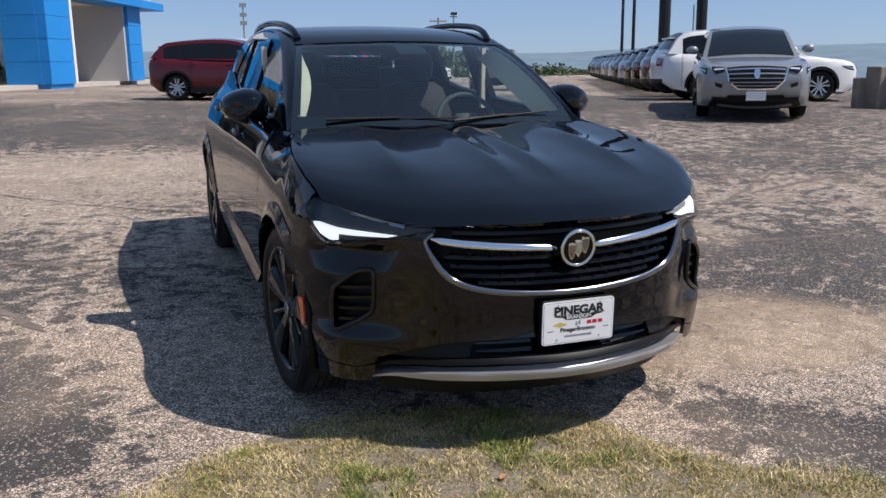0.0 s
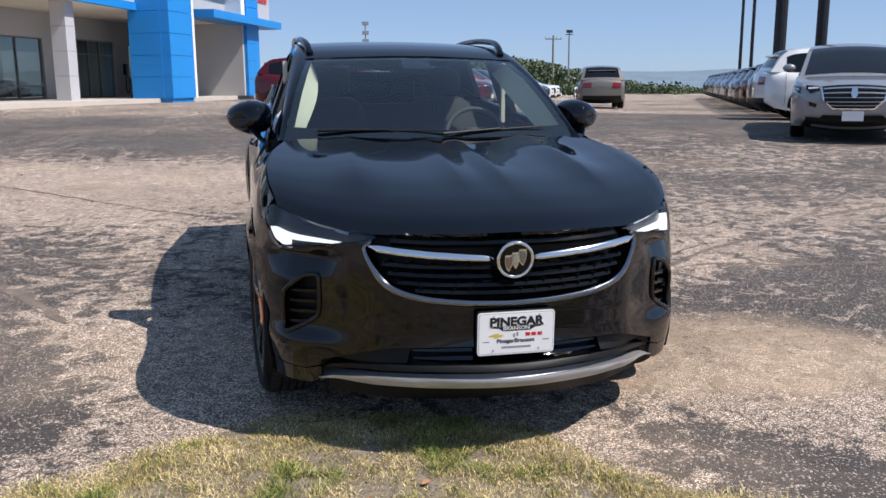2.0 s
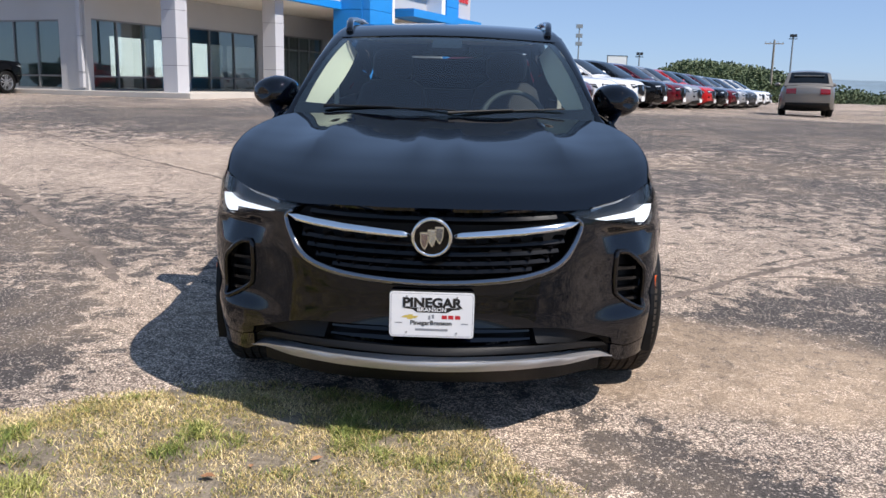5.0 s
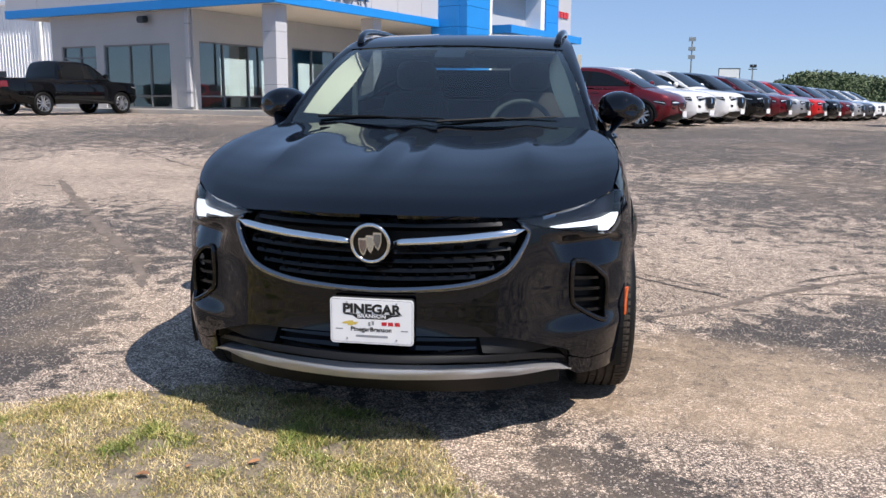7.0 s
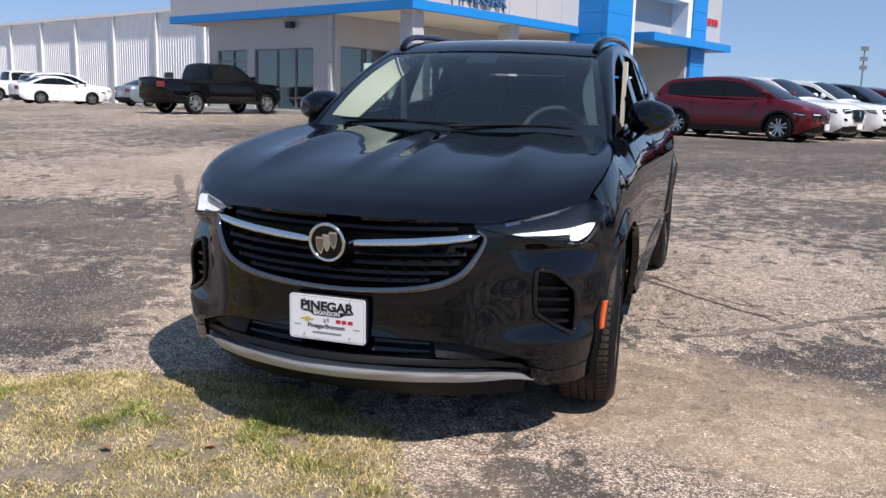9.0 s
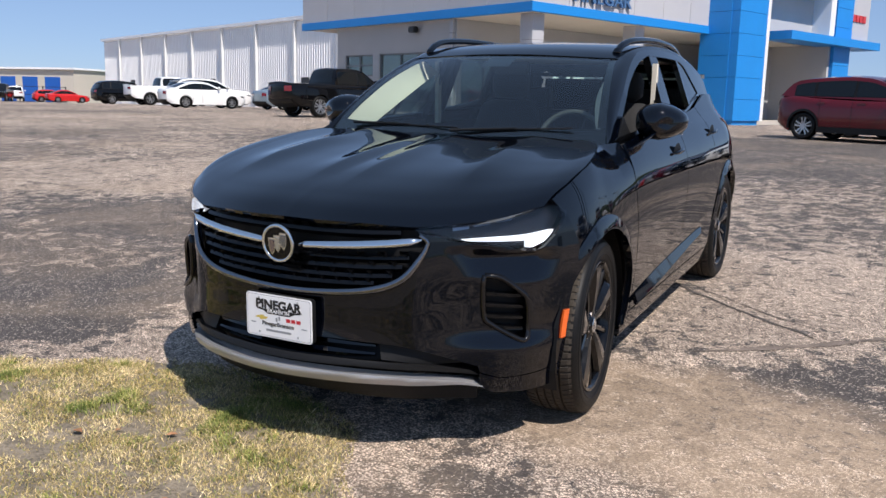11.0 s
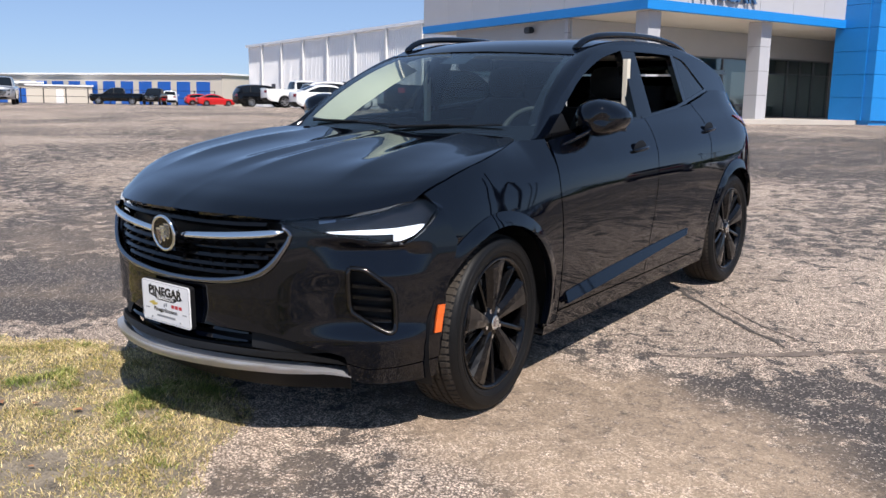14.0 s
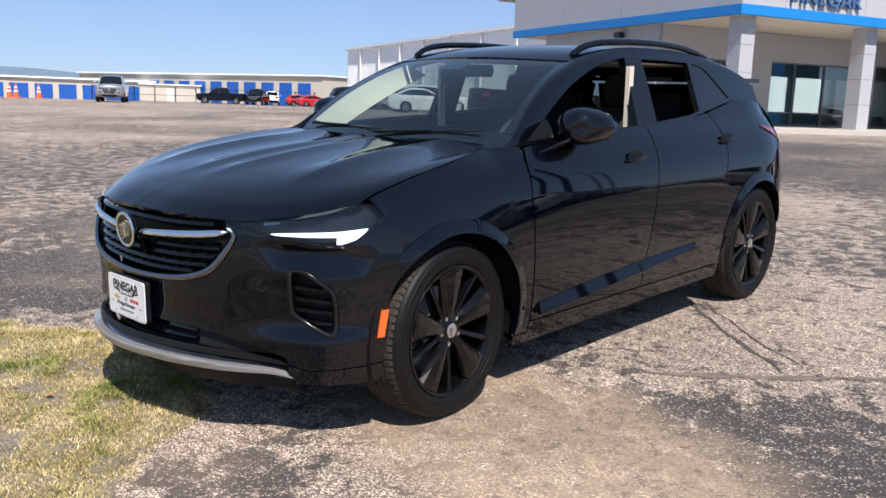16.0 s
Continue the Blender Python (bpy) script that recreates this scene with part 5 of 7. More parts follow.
# -- headlamps: housing, lit white blade, projector cells, clear lens
lamp_top = [(ang(0.858, -0.31), 0.874), (ang(0.84, -0.36), 0.891), (ang(0.805, -0.412), 0.892), (ang(0.72, -0.525), 0.869), (ang(0.62, -0.625), 0.852), (ang(0.475, -0.728), 0.836)]
lamp_poly = lamp_edge + curve_pts(lamp_top, 4)
M_housing = mat("lamp_housing", (0.012, 0.013, 0.016), 0.3, 0.2, 0.1, 20, 120)
skin("lamp_housing", [(lamp_poly, nose_at(-0.045))], M_housing, "black lamp housing", thick=0)
M_drl = bpy.data.materials.new("lit_white_blade")
M_drl.use_nodes = True
_b = M_drl.node_tree.nodes["Principled BSDF"]
_b.inputs["Base Color"].default_value = (0.8, 0.83, 0.86, 1)
_b.inputs["Roughness"].default_value = 0.25
_b.inputs["Emission Color"].default_value = (0.92, 0.97, 1.0, 1)
_b.inputs["Emission Strength"].default_value = 0.9
blade = [(ang(0.61, -0.652), 0.790), (ang(0.70, -0.575), 0.796), (ang(0.79, -0.47), 0.802), (ang(0.836, -0.38), 0.810), (ang(0.834, -0.395), 0.795), (ang(0.825, -0.43), 0.772), (ang(0.80, -0.475), 0.757), (ang(0.788, -0.488), 0.757), (ang(0.788, -0.485), 0.782), (ang(0.72, -0.56), 0.781), (ang(0.63, -0.64), 0.784)]
skin("daytime_lamp", [(blade, nose_at(-0.012))], M_drl, "glowing white L-shaped daytime lamp", thick=0.03, step=0.03)
for a, b_ in ((0.60, -0.64), (0.66, -0.59), (0.72, -0.535)):
    u0, zc = ang(a, b_), 0.825 + (a - 0.6) * 0.22
    cell = [(u0 - .032, zc - .010), (u0 + .03, zc - .003), (u0 + .03, zc + .020), (u0 - .032, zc + .012)]
    skin("projector_cell", [(cell, nose_at(-0.036))], M_bead, thick=0.01, step=0.05)
M_lens = glass("lamp_lens_clear", (0.95, 0.97, 1.0), 0.0, 0.95, 1.5)
skin("lamp_lens", [(lamp_poly, nose_at(0.002))], M_lens, "clear lamp lens", thick=0)

# -- fog pockets: dark recess, slats, polished frame
FU = ang(0.735, -0.56)
skin("side_pocket", [([(FU + (u - FU) * 1.3, 0.55 + (z - 0.55) * (1.3 if z > 0.55 else 2.05)) for u, z in fog], nose_at(-0.05))], M_trim, "black side pocket", thick=0)
M_darkchrome = mat("dark_chrome", (0.045, 0.043, 0.043), 0.10, 0.9, 0.05, 10, 100)
fog_ring = curve_pts(fog + [fog[0]], 3)
for sd in (1, -1):
    sweep("pocket_frame", [(sd * u, z, 0.0, 0.010, 0.011) for u, z in fog_ring], M_darkchrome, "dark chrome pocket frame", n=8)
for zc in (0.605, 0.565, 0.525, 0.485):
    sl = [(ang(0.675, -0.595), zc), (ang(0.79, -0.515), zc - 0.012), (ang(0.79, -0.515), zc - 0.022), (ang(0.675, -0.595), zc - 0.012)]
    skin("pocket_slat", [(sl, nose_at(-0.012))], M_rimblack, thick=0.035, step=0.06)

# -- bonnet, cowl
h_front = [(0.0, -0.842), (0.2, -0.828), (0.45, -0.745), (0.62, -0.628), (0.72, -0.528), (0.803, -0.408)]
h_out = curve_pts(h_front, 5) + curve_pts([(0.828, -0.25), (0.830, -0.05), (0.803, 0.15), (0.765, 0.285), (0.745, 0.345)], 4) + curve_pts([(0.70, 0.395), (0.4, 0.390), (0, 0.370)], 4)
skin("bonnet", [(h_out, bonnet)], M_black, step=0.016)


def cowl(x, y):
    return Vector((x, y, 1.000 + 0.015 * smooth01((y - 0.2) / 0.25) - 0.006 * (x / 0.7) ** 2))


skin("cowl", [([(0, 0.25), (0.4, 0.27), (0.74, 0.32), (0.785, 0.40), (0.76, 0.60), (0.72, 0.60), (0.4, 0.48), (0, 0.44)], cowl)], M_trim, "black plastic cowl", thick=0, step=0.06)

# -- flanks
XE_Y = [-0.41, -0.25, -0.05, 0.15, 0.295, 0.33, 0.46]
XE_X = [0.806, 0.833, 0.835, 0.808, 0.770, 0.762, 0.775]


def wing_top(y):
    return bonnet(herm(XE_Y, XE_X, y), min(y, 0.33)).z - 0.001 + 0.10 * max(0.0, y - 0.33)


def wing(y, z):
    """The front wing: as the flank below, rolled over to the bonnet's edge above."""
    zt = wing_top(y)
    w = min(max((z - zt + 0.17) / 0.17, 0.0), 1.3) ** 2
    base = flank(y, z).x
    return Vector((base + (herm(XE_Y, XE_X, y) - flank(y, zt).x) * w, y, z))


fend = [(-0.325, 0.455), (-0.345, 0.55), (-0.330, 0.66), (-0.322, 0.76), (-0.308, 0.85), (-0.322, 0.874)] + [(y, wing_top(y)) for y in (-0.36, -0.30, -0.2, -0.1, 0.0, 0.1, 0.2, 0.28, 0.33)] + [(0.512, 1.060), (0.495, 1.0), (0.492, 0.82), (0.514, 0.50), (0.522, 0.34), (0.515, 0.25), (0.41, 0.25)]
f_arch = arch_pts(0.02, 0.405, -14, 166, 22)
skin("front_wing", [(fend + f_arch, wing)], M_black)
fd = [(0.520, 1.056), (0.8, 1.080), (1.2, 1.098), (1.595, 1.110), (1.565, 0.92), (1.515, 0.65), (1.480, 0.46), (1.46, 0.30), (0.531, 0.30), (0.530, 0.36), (0.522, 0.50), (0.500, 0.82), (0.503, 1.0)]
skin("front_door", [(fd, flank)], M_black)
r_arch = arch_pts(2.78, 0.412, 200, 14, 22)
rd = [(1.603, 1.110), (1.9, 1.133), (2.14, 1.150), (2.34, 1.168), (2.375, 1.10), (2.36, 0.95), (2.31, 0.80)] + [p for p in arch_pts(2.78, 0.452, 128, 196, 10)] + [(2.30, 0.30), (1.468, 0.30), (1.488, 0.46), (1.523, 0.65), (1.573, 0.92)]
skin("rear_door", [(rd, flank)], M_black)
q_arch = arch_pts(2.78, 0.412, 14, 128, 18)
qt = [(2.384, 1.10), (2.348, 1.172), (2.55, 1.205), (2.75, 1.245), (3.0, 1.24), (3.25, 1.20), (3.45, 1.05), (3.50, 0.8), (3.50, 0.45), (3.40, 0.28), (3.20, 0.26)] + [(3.18, 0.456)] + q_arch[1:] + [(2.318, 0.80), (2.369, 0.95)]
skin("rear_quarter", [(qt, flank)], M_black)
sill = [(0.425, 0.20), (2.33, 0.22), (2.33, 0.293), (0.525, 0.293), (0.52, 0.244), (0.425, 0.244)]
skin("sill", [(sill, flank)], M_black, thick=0.05)
blade_s = [(0.575, 0.377), (1.0, 0.415), (1.5, 0.445), (1.93, 0.468), (2.01, 0.468), (1.97, 0.436), (1.5, 0.398), (1.0, 0.357), (0.57, 0.328)]


def moulding(y, z):
    """A blade that leans outward towards its lower edge, facing the sky a little."""
    zc = herm([0.5, 1.0, 1.5, 2.0], [0.352, 0.392, 0.424, 0.452], y)
    return flank(y, zc) + Vector((0.012 - (z - zc) * 0.40, 0, z - zc))


skin("door_moulding", [(blade_s, moulding)], M_black, "gloss black lower door moulding", thick=0.02, step=0.05)
for c, a0, a1 in ((0.02, -14, 163), (2.78, 14, 166)):
    rings = arch_pts(c, 0.455, a0, a1, 26) + arch_pts(c, 0.400, a1, a0, 26)

    def flare(y, z, c=c):
        return flank(y, z) + Vector((0.002 + 0.015 * (1 - smooth01((math.hypot(y - c, z - 0.357) - 0.395) / 0.075)), 0, 0))
    skin("arch_lip", [(rings, flare)], M_black, "gloss black arch moulding", thick=0.03, step=0.05)
refl = [(seam_u - 0.034, 0.512), (seam_u - 0.004, 0.512), (seam_u - 0.022, 0.412), (seam_u - 0.050, 0.412)]
skin("side_reflector", [(refl, nose_at(0.008))], M_orange, "orange side reflector", thick=0.012, step=0.05)

# -- greenhouse
def side_x(y, z):
    return 0.775 - (z - 1.08) * 0.37 - 0.02 * max(0, y - 1.5) ** 2 - 0.25 * max(0, z - 1.46) - 0.05 * max(0, 0.9 - y)


def cabin(y, z):
    return Vector((side_x(y, z), y, z))


roofline = curve_pts([(0.50, 1.058), (0.64, 1.138), (0.83, 1.250), (1.03, 1.355), (1.20, 1.428), (1.33, 1.466), (1.5, 1.488), (1.9, 1.503), (2.3, 1.492), (2.7, 1.455), (3.0, 1.40), (3.2, 1.33)], 4)
win_f = curve_pts([(0.625, 1.076), (0.75, 1.157), (0.96, 1.281), (1.14, 1.359), (1.32, 1.417), (1.50, 1.451), (1.585, 1.464)], 4)
win_r = [(1.76, 1.460), (2.0, 1.459), (2.28, 1.452)]
win_q = curve_pts([(2.335, 1.450), (2.43, 1.435), (2.52, 1.404), (2.75, 1.250)], 4)
strip_a = roofline + [(3.22, 1.20), (3.0, 1.228), (2.77, 1.240)] + win_q[::-1] + win_r[::-1] + win_f[::-1] + [(0.53, 1.060)]
skin("cabin_frame", [(strip_a, cabin)], M_black, thick=0.03)
skin("centre_pillar", [([(1.545, 1.108), (1.75, 1.118), (1.758, 1.468), (1.588, 1.470)], cabin)], M_rimblack, thick=0.04)
skin("rear_pillar", [([(2.282, 1.162), (2.338, 1.168), (2.332, 1.455), (2.282, 1.458)], cabin)], M_rimblack, thick=0.03)
skin("window_sill", [([(0.54, 1.055), (1.0, 1.084), (1.59, 1.106), (1.59, 1.120), (1.0, 1.098), (0.60, 1.074)], cabin), ([(1.60, 1.106), (2.14, 1.144), (2.76, 1.236), (2.75, 1.252), (2.13, 1.158), (1.60, 1.120)], cabin)], M_rimblack, thick=0.02, lift=0.004)
skin("mirror_sail", [([(0.60, 1.068), (0.79, 1.086), (0.765, 1.160), (0.75, 1.157)], cabin)], M_trim, thick=0.02, lift=0.003)
M_tint = glass("tinted_glass", (0.22, 0.25, 0.27), 0.0, 0.45)
skin("quarter_window", [([(2.338, 1.172), (2.75, 1.248)] + win_q[::-1] + [(2.33, 1.452)], cabin)], M_darkglass, "dark tinted quarter window", thick=0, lift=-0.006)
M_side = glass("side_glass", (0.55, 0.62, 0.62), 0.0, 0.7)
pane_f = [(0.66, 1.085), (1.545, 1.115)] + win_f[::-1]
pane_r = [(1.752, 1.125), (2.28, 1.165), (2.282, 1.452), (1.76, 1.462)]
skin("side_window", [(pane_f, cabin), (pane_r, cabin)], M_side, "closed clear side windows", sides=(-1,), thick=0, lift=-0.012)


def roof(x, y):
    yy = y - 0.09 * (x / 0.57) ** 2 * smooth01((1.7 - y) / 0.6)
    zc = herm([0.98, 1.06, 1.16, 1.3, 1.5, 1.8, 2.2, 2.55, 2.9, 3.25], [1.418, 1.452, 1.484, 1.510, 1.530, 1.543, 1.540, 1.512, 1.462, 1.388], yy)
    return Vector((x, y, zc - 0.022 * (x / 0.6) ** 2))


r_out = curve_pts([(0, 1.067), (0.25, 1.084), (0.45, 1.123), (0.567, 1.16)], 4) + curve_pts([(0.585, 1.4), (0.598, 1.75), (0.592, 2.2), (0.57, 2.8), (0.545, 3.16)], 4) + curve_pts([(0.4, 3.22), (0, 3.25)], 3)
skin("roof", [(r_out, roof)], M_black, step=0.05)


def ruled(name, A, B, material, label="", n=4, bulge=0.0, sides=(1, -1), parent=None):
    """A skin between two curves of the +x side."""
    bm = bmesh.new()
    for sd in sides:
        rows = []
        for a, b in zip(A, B):
            a, b = Vector(a), Vector(b)
            row = []
            for k in range(n + 1):
                t = k / n
                p = a + (b - a) * t + Vector((0.3, -0.3, 1)).normalized() * bulge * 4 * t * (1 - t)
                row.append(bm.verts.new((p.x * sd, p.y, p.z)))
            rows.append(row)
        for r0, r1 in zip(rows, rows[1:]):
            for k in range(n):
                bm.faces.new((r0[k], r0[k + 1], r1[k + 1], r1[k]) if sd > 0 else (r0[k], r1[k], r1[k + 1], r0[k + 1]))
    bmesh.ops.recalc_face_normals(bm, faces=bm.faces[:])
    return part(name, bm, material, parent or hero, label, True)


def ws(s, t):
    """Windscreen: s across from -1 to 1, t up from 0 to 1."""
    base = Vector((0.735 * s, 0.40 + 0.155 * s * s, 1.076 + 0.021 * s * s))
    top = roof(0.582 * s, 1.060 + 0.10 * s * s) - Vector((0, 0, 0.004))
    return base + (top - base) * t + Vector((0, -0.04, 0.065)) * (4 * t * (1 - t)) * 0.5


def patch(name, f, s0, s1, t0, t1, ns, nt_, material, label="", off=0.0, smooth=True, parent=None):
    bm = bmesh.new()
    g = []
    for j in range(nt_ + 1):
        row = []
        for i in range(ns + 1):
            s, t = s0 + (s1 - s0) * i / ns, t0 + (t1 - t0) * j / nt_
            e = 1e-3
            n = (f(s + e, t) - f(s - e, t)).cross(f(s, t + e) - f(s, t - e)).normalized()
            row.append(bm.verts.new(f(s, t) + n * off))
        g.append(row)
    for j in range(nt_):
        for i in range(ns):
            bm.faces.new((g[j][i], g[j][i + 1], g[j + 1][i + 1], g[j + 1][i]))
    return part(name, bm, material, parent or hero, label, smooth)


M_ws = glass("windscreen_glass", (0.86, 0.97, 0.93), 0.0, 0.90, 2.1)
patch("windscreen", ws, -0.985, 0.985, -0.12, 0.99, 24, 12, M_ws, "dark reflecting windscreen")
patch("windscreen_band", ws, -0.985, 0.985, -0.12, 0.045, 24, 3, M_rimblack, off=-0.004)
patch("windscreen_band", ws, -0.985, 0.985, 0.955, 0.99, 24, 2, M_rimblack, off=-0.004)
for sd in (1, -1):
    patch("windscreen_band", ws, sd * 0.935, sd * 0.985, 0.05, 0.96, 3, 12, M_rimblack, off=-0.004)
    patch("screen_shade", ws, -0.13, 0.13, 0.80, 0.96, 4, 4, M_rimblack, off=-0.005) if sd > 0 else None
# pillars between screen and side frame, roof edges
n_p = 14
pA = [ws(0.985, -0.10)] + [ws(0.985, t / n_p) for t in range(n_p + 1)]
pB = [Vector((0.775, 0.42, 1.048))]
for t in range(n_p + 1):
    y = 0.50 + (1.215 - 0.50) * t / n_p
    z = herm([p[0] for p in roofline[:17]], [p[1] for p in roofline[:17]], y)
    pB.append(cabin(y, z))
for sd in (1, -1):
    ruled("screen_pillar", pA, pB, M_black, bulge=0.012, sides=(sd,))
ys = [1.16 + (3.16 - 1.16) * k / 20 for k in range(21)]
eA = [roof(herm([1.16, 1.4, 1.75, 2.2, 2.8, 3.16], [0.565, 0.583, 0.596, 0.590, 0.568, 0.543], y), y) for y in ys]
eB = [cabin(y, herm([p[0] for p in roofline], [p[1] for p in roofline], y)) for y in ys]
for sd in (1, -1):
    ruled("roof_edge", eA, eB, M_black, bulge=0.006, sides=(sd,))
# roof rails
for sd in (1, -1):
    bm = bmesh.new()
    rail = catmull([(0.552, 1.23, 1.470), (0.560, 1.32, 1.512), (0.574, 1.5, 1.540), (0.580, 1.9, 1.552), (0.575, 2.3, 1.538), (0.560, 2.6, 1.496), (0.552, 2.72, 1.455)], 5)
    rows = []
    for i, p in enumerate(rail):
        row = []
        for k in range(8):
            a = k * math.tau / 8
            row.append(bm.verts.new((sd * (p.x + 0.020 * math.cos(a)), p.y, p.z + 0.018 * math.sin(a))))
        rows.append(row)
    for r0, r1 in zip(rows, rows[1:]):
        for k in range(8):
            bm.faces.new((r0[k], r0[(k + 1) % 8], r1[(k + 1) % 8], r1[k]))
    bm.faces.new(rows[0])
    bm.faces.new(rows[-1])
    bmesh.ops.recalc_face_normals(bm, faces=bm.faces[:])
    part("roof_rail", bm, M_black, hero, "black roof rail", True)
# tail: hatch, spoiler, lamps, bumper
def hatch(s, t):
    z = 1.33 - 0.95 * t
    y = herm([0, 0.25, 0.45, 1.0], [3.2, 3.42, 3.52, 3.5], t)
    w = herm([0, 0.25, 0.45, 1.0], [0.58, 0.68, 0.72, 0.70], t)
    return Vector((w * s, y + 0.06 * (1 - s * s), z))


patch("hatch", hatch, -1, 1, 0.0, 1.05, 14, 14, M_black)
patch("rear_window", hatch, -0.86, 0.86, 0.03, 0.26, 10, 4, M_darkglass, off=-0.01)
skin("tail_lamp", [([(2.93, 1.085), (3.2, 1.06), (3.42, 1.05), (3.44, 0.97), (3.2, 1.0)], flank_at(0.008))], M_tail, "dark red tail lamp", thick=0.02)
part("spoiler", boxes((-0.6, 0.6, 3.12, 3.36, 1.345, 1.375)), M_black, hero)
part("underbody", boxes((-0.70, 0.70, -0.40, 3.35, 0.2, 0.32)), M_trim, hero)
part("engine_bay", boxes((-0.60, 0.60, -0.42, 0.46, 0.325, 0.8)), M_trim, hero)
part("rear_well", boxes((-0.60, 0.60, 2.3, 3.25, 0.325, 0.8)), M_trim, hero)
# unseen plates added under the nose to keep sunlight out of the car's shadow
part("leak_blocker", boxes((-0.30, 0.30, -0.73, -0.44, 0.225, 0.236)), M_trim, hero)
part("leak_blocker", boxes((-0.56, 0.56, -0.54, -0.402, 0.212, 0.223)), M_trim, hero)
part("crash_beam", boxes((-0.45, 0.45, -0.68, -0.425, 0.22, 0.75)), M_trim, hero)
# inner arch liners
for c in (0.02, 2.78):
    for sd in (1, -1):
        bm = bmesh.new()
        pts = arch_pts(c, 0.425, -20, 200, 20)
        prev = None
        for y, z in pts:
            row = [bm.verts.new((sd * 0.87, y, z)), bm.verts.new((sd * 0.55, y, z))]
            if prev:
                bm.faces.new((prev[0], prev[1], row[1], row[0]))
            prev = row
        part("arch_liner", bm, M_trim, hero)

# -- wheels of the black SUV: treaded tyres, ten-blade gloss black rims
def hero_wheel(x, y, sd, steer=0.0):
    R_, h = 0.357, 0.118
    w = new("wheel")
    w.parent = hero
    w.matrix_basis = pose(x, y, R_, 0, 0, steer)
    bm = bmesh.new()
    side_p = [(.72, R_ - .005), (.84, .350), (.95, .338), (1.0, .318), (.985, .300), (.95, .288), (.93, .280), (.90, .272), (.80, .262)]
    for e in (1, -1):
        lathe(bm, [(a * h * e, q) for a, q in side_p], 64)
    for q in (.2925, .3255):
        lathe(bm, [(sd * h * (.985 if q < .3 else 1.0) + sd * d, q + k) for d, k in ((-.003, -.003), (.0015, 0), (-.003, .003))], 64)
    bmesh.ops.recalc_face_normals(bm, faces=bm.faces[:])
    tyre = part("tyre", bm, M_tyre, w, "black tyre with glossy sidewall", True)
    bm = bmesh.new()
    prof = [(-h * .74, R_ - .006)]
    for g in (-.40, -.13, .13, .40):
        prof += [((g - .040) * h, R_ - .001), ((g - .03) * h, R_ - .010), ((g + .03) * h, R_ - .010), ((g + .040) * h, R_ - .001)]
    prof += [(h * .74, R_ - .006)]
    lathe(bm, [(a * sd, q) for a, q in prof], 64)
    for k in range(80):
        m = pose(0, 0, 0, k * 4.5)
        for e in (1, -1):
            v = [m @ Vector((e * h * a, b, r_)) for a, b, r_ in ((.46, -.008, .3575), (.46, .009, .3575), (.70, .013, .3555), (.86, .014, .347), (.86, -.004, .347), (.70, -.005, .3555))]
            low = [m @ Vector((e * h * a, b, r_ - .006)) for a, b, r_ in ((.46, -.008, .357), (.46, .009, .357), (.70, .013, .355), (.86, .014, .346), (.86, -.004, .346), (.70, -.005, .355))]
            V, W_ = [bm.verts.new(p) for p in v], [bm.verts.new(p) for p in low]
            bm.faces.new((V[0], V[1], V[2], V[5]))
            bm.faces.new((V[5], V[2], V[3], V[4]))
            for i in range(6):
                bm.faces.new((V[i], V[(i + 1) % 6], W_[(i + 1) % 6], W_[i]))
        for c in (-.265, 0, .265):
            box(bm, (c - .09) * h, (c + .09) * h, -.0085, .0085, .350, .3575, m)
    bmesh.ops.recalc_face_normals(bm, faces=bm.faces[:])
    part("tread", bm, M_tread, tyre, "dusty grooved tread")
    bm = bmesh.new()
    lathe(bm, [(a * sd, q) for a, q in [(h * .80, .266), (h * .90, .268), (h * .93, .262), (h * .88, .252), (h * .70, .247), (h * .1, .235), (-h * .6, .232)]], 64)
    part("rim", bm, M_rimblack, w, "gloss black rim", True)
    # five broad twisted blades and five narrow ones
    for k in range(5):
        for kind in (0, 1):
            bm = bmesh.new()
            m = pose(0, 0, 0, k * 72 + (0 if kind == 0 else 33) + 6)
            if kind == 0:
                sec = [(.040, .022, .72), (.10, .034, .80), (.17, .052, .86), (.235, .070, .89), (.252, .075, .87)]
            else:
                sec = [(.040, .016, .62), (.10, .013, .68), (.17, .013, .74), (.235, .015, .78), (.252, .020, .78)]
            rows = []
            for rr, hw_, xx in sec:
                tw = 0.10 * (rr - .05)
                pts = [(h * xx - .016, -hw_ + tw), (h * xx + .004, -hw_ * .55 + tw), (h * (xx + .06), hw_ * .05 + tw), (h * xx + .002, hw_ * .8 + tw), (h * xx - .018, hw_ + tw), (h * xx - .045, hw_ * .7 + tw), (h * xx - .045, -hw_ * .7 + tw)]
                rows.append([bm.verts.new(m @ Vector((a * sd, b, rr))) for a, b in pts])
            for r0, r1 in zip(rows, rows[1:]):
                for i in range(7):
                    bm.faces.new((r0[i], r0[(i + 1) % 7], r1[(i + 1) % 7], r1[i]))
            bmesh.ops.recalc_face_normals(bm, faces=bm.faces[:])
            part("spoke", bm, M_rimblack, w)
    bm = bmesh.new()
    lathe(bm, [(a * sd, q) for a, q in [(h * .2, .075), (h * .66, .074), (h * .74, .066), (h * .76, .036), (h * .80, .033), (h * .82, .028)]], 32)
    part("hub", bm, M_rimblack, w, "", True)
    bm = bmesh.new()
    lathe(bm, [(a * sd, q) for a, q in [(h * .82, .030), (h * .84, .027), (h * .845, .001)]], 24)
    part("centre_cap", bm, M_shieldw, w, "small silver centre cap")
    bm = bmesh.new()
    box(bm, sd * h * .85 - .001, sd * h * .85 + .001, -.016, -.002, -.012, .012)
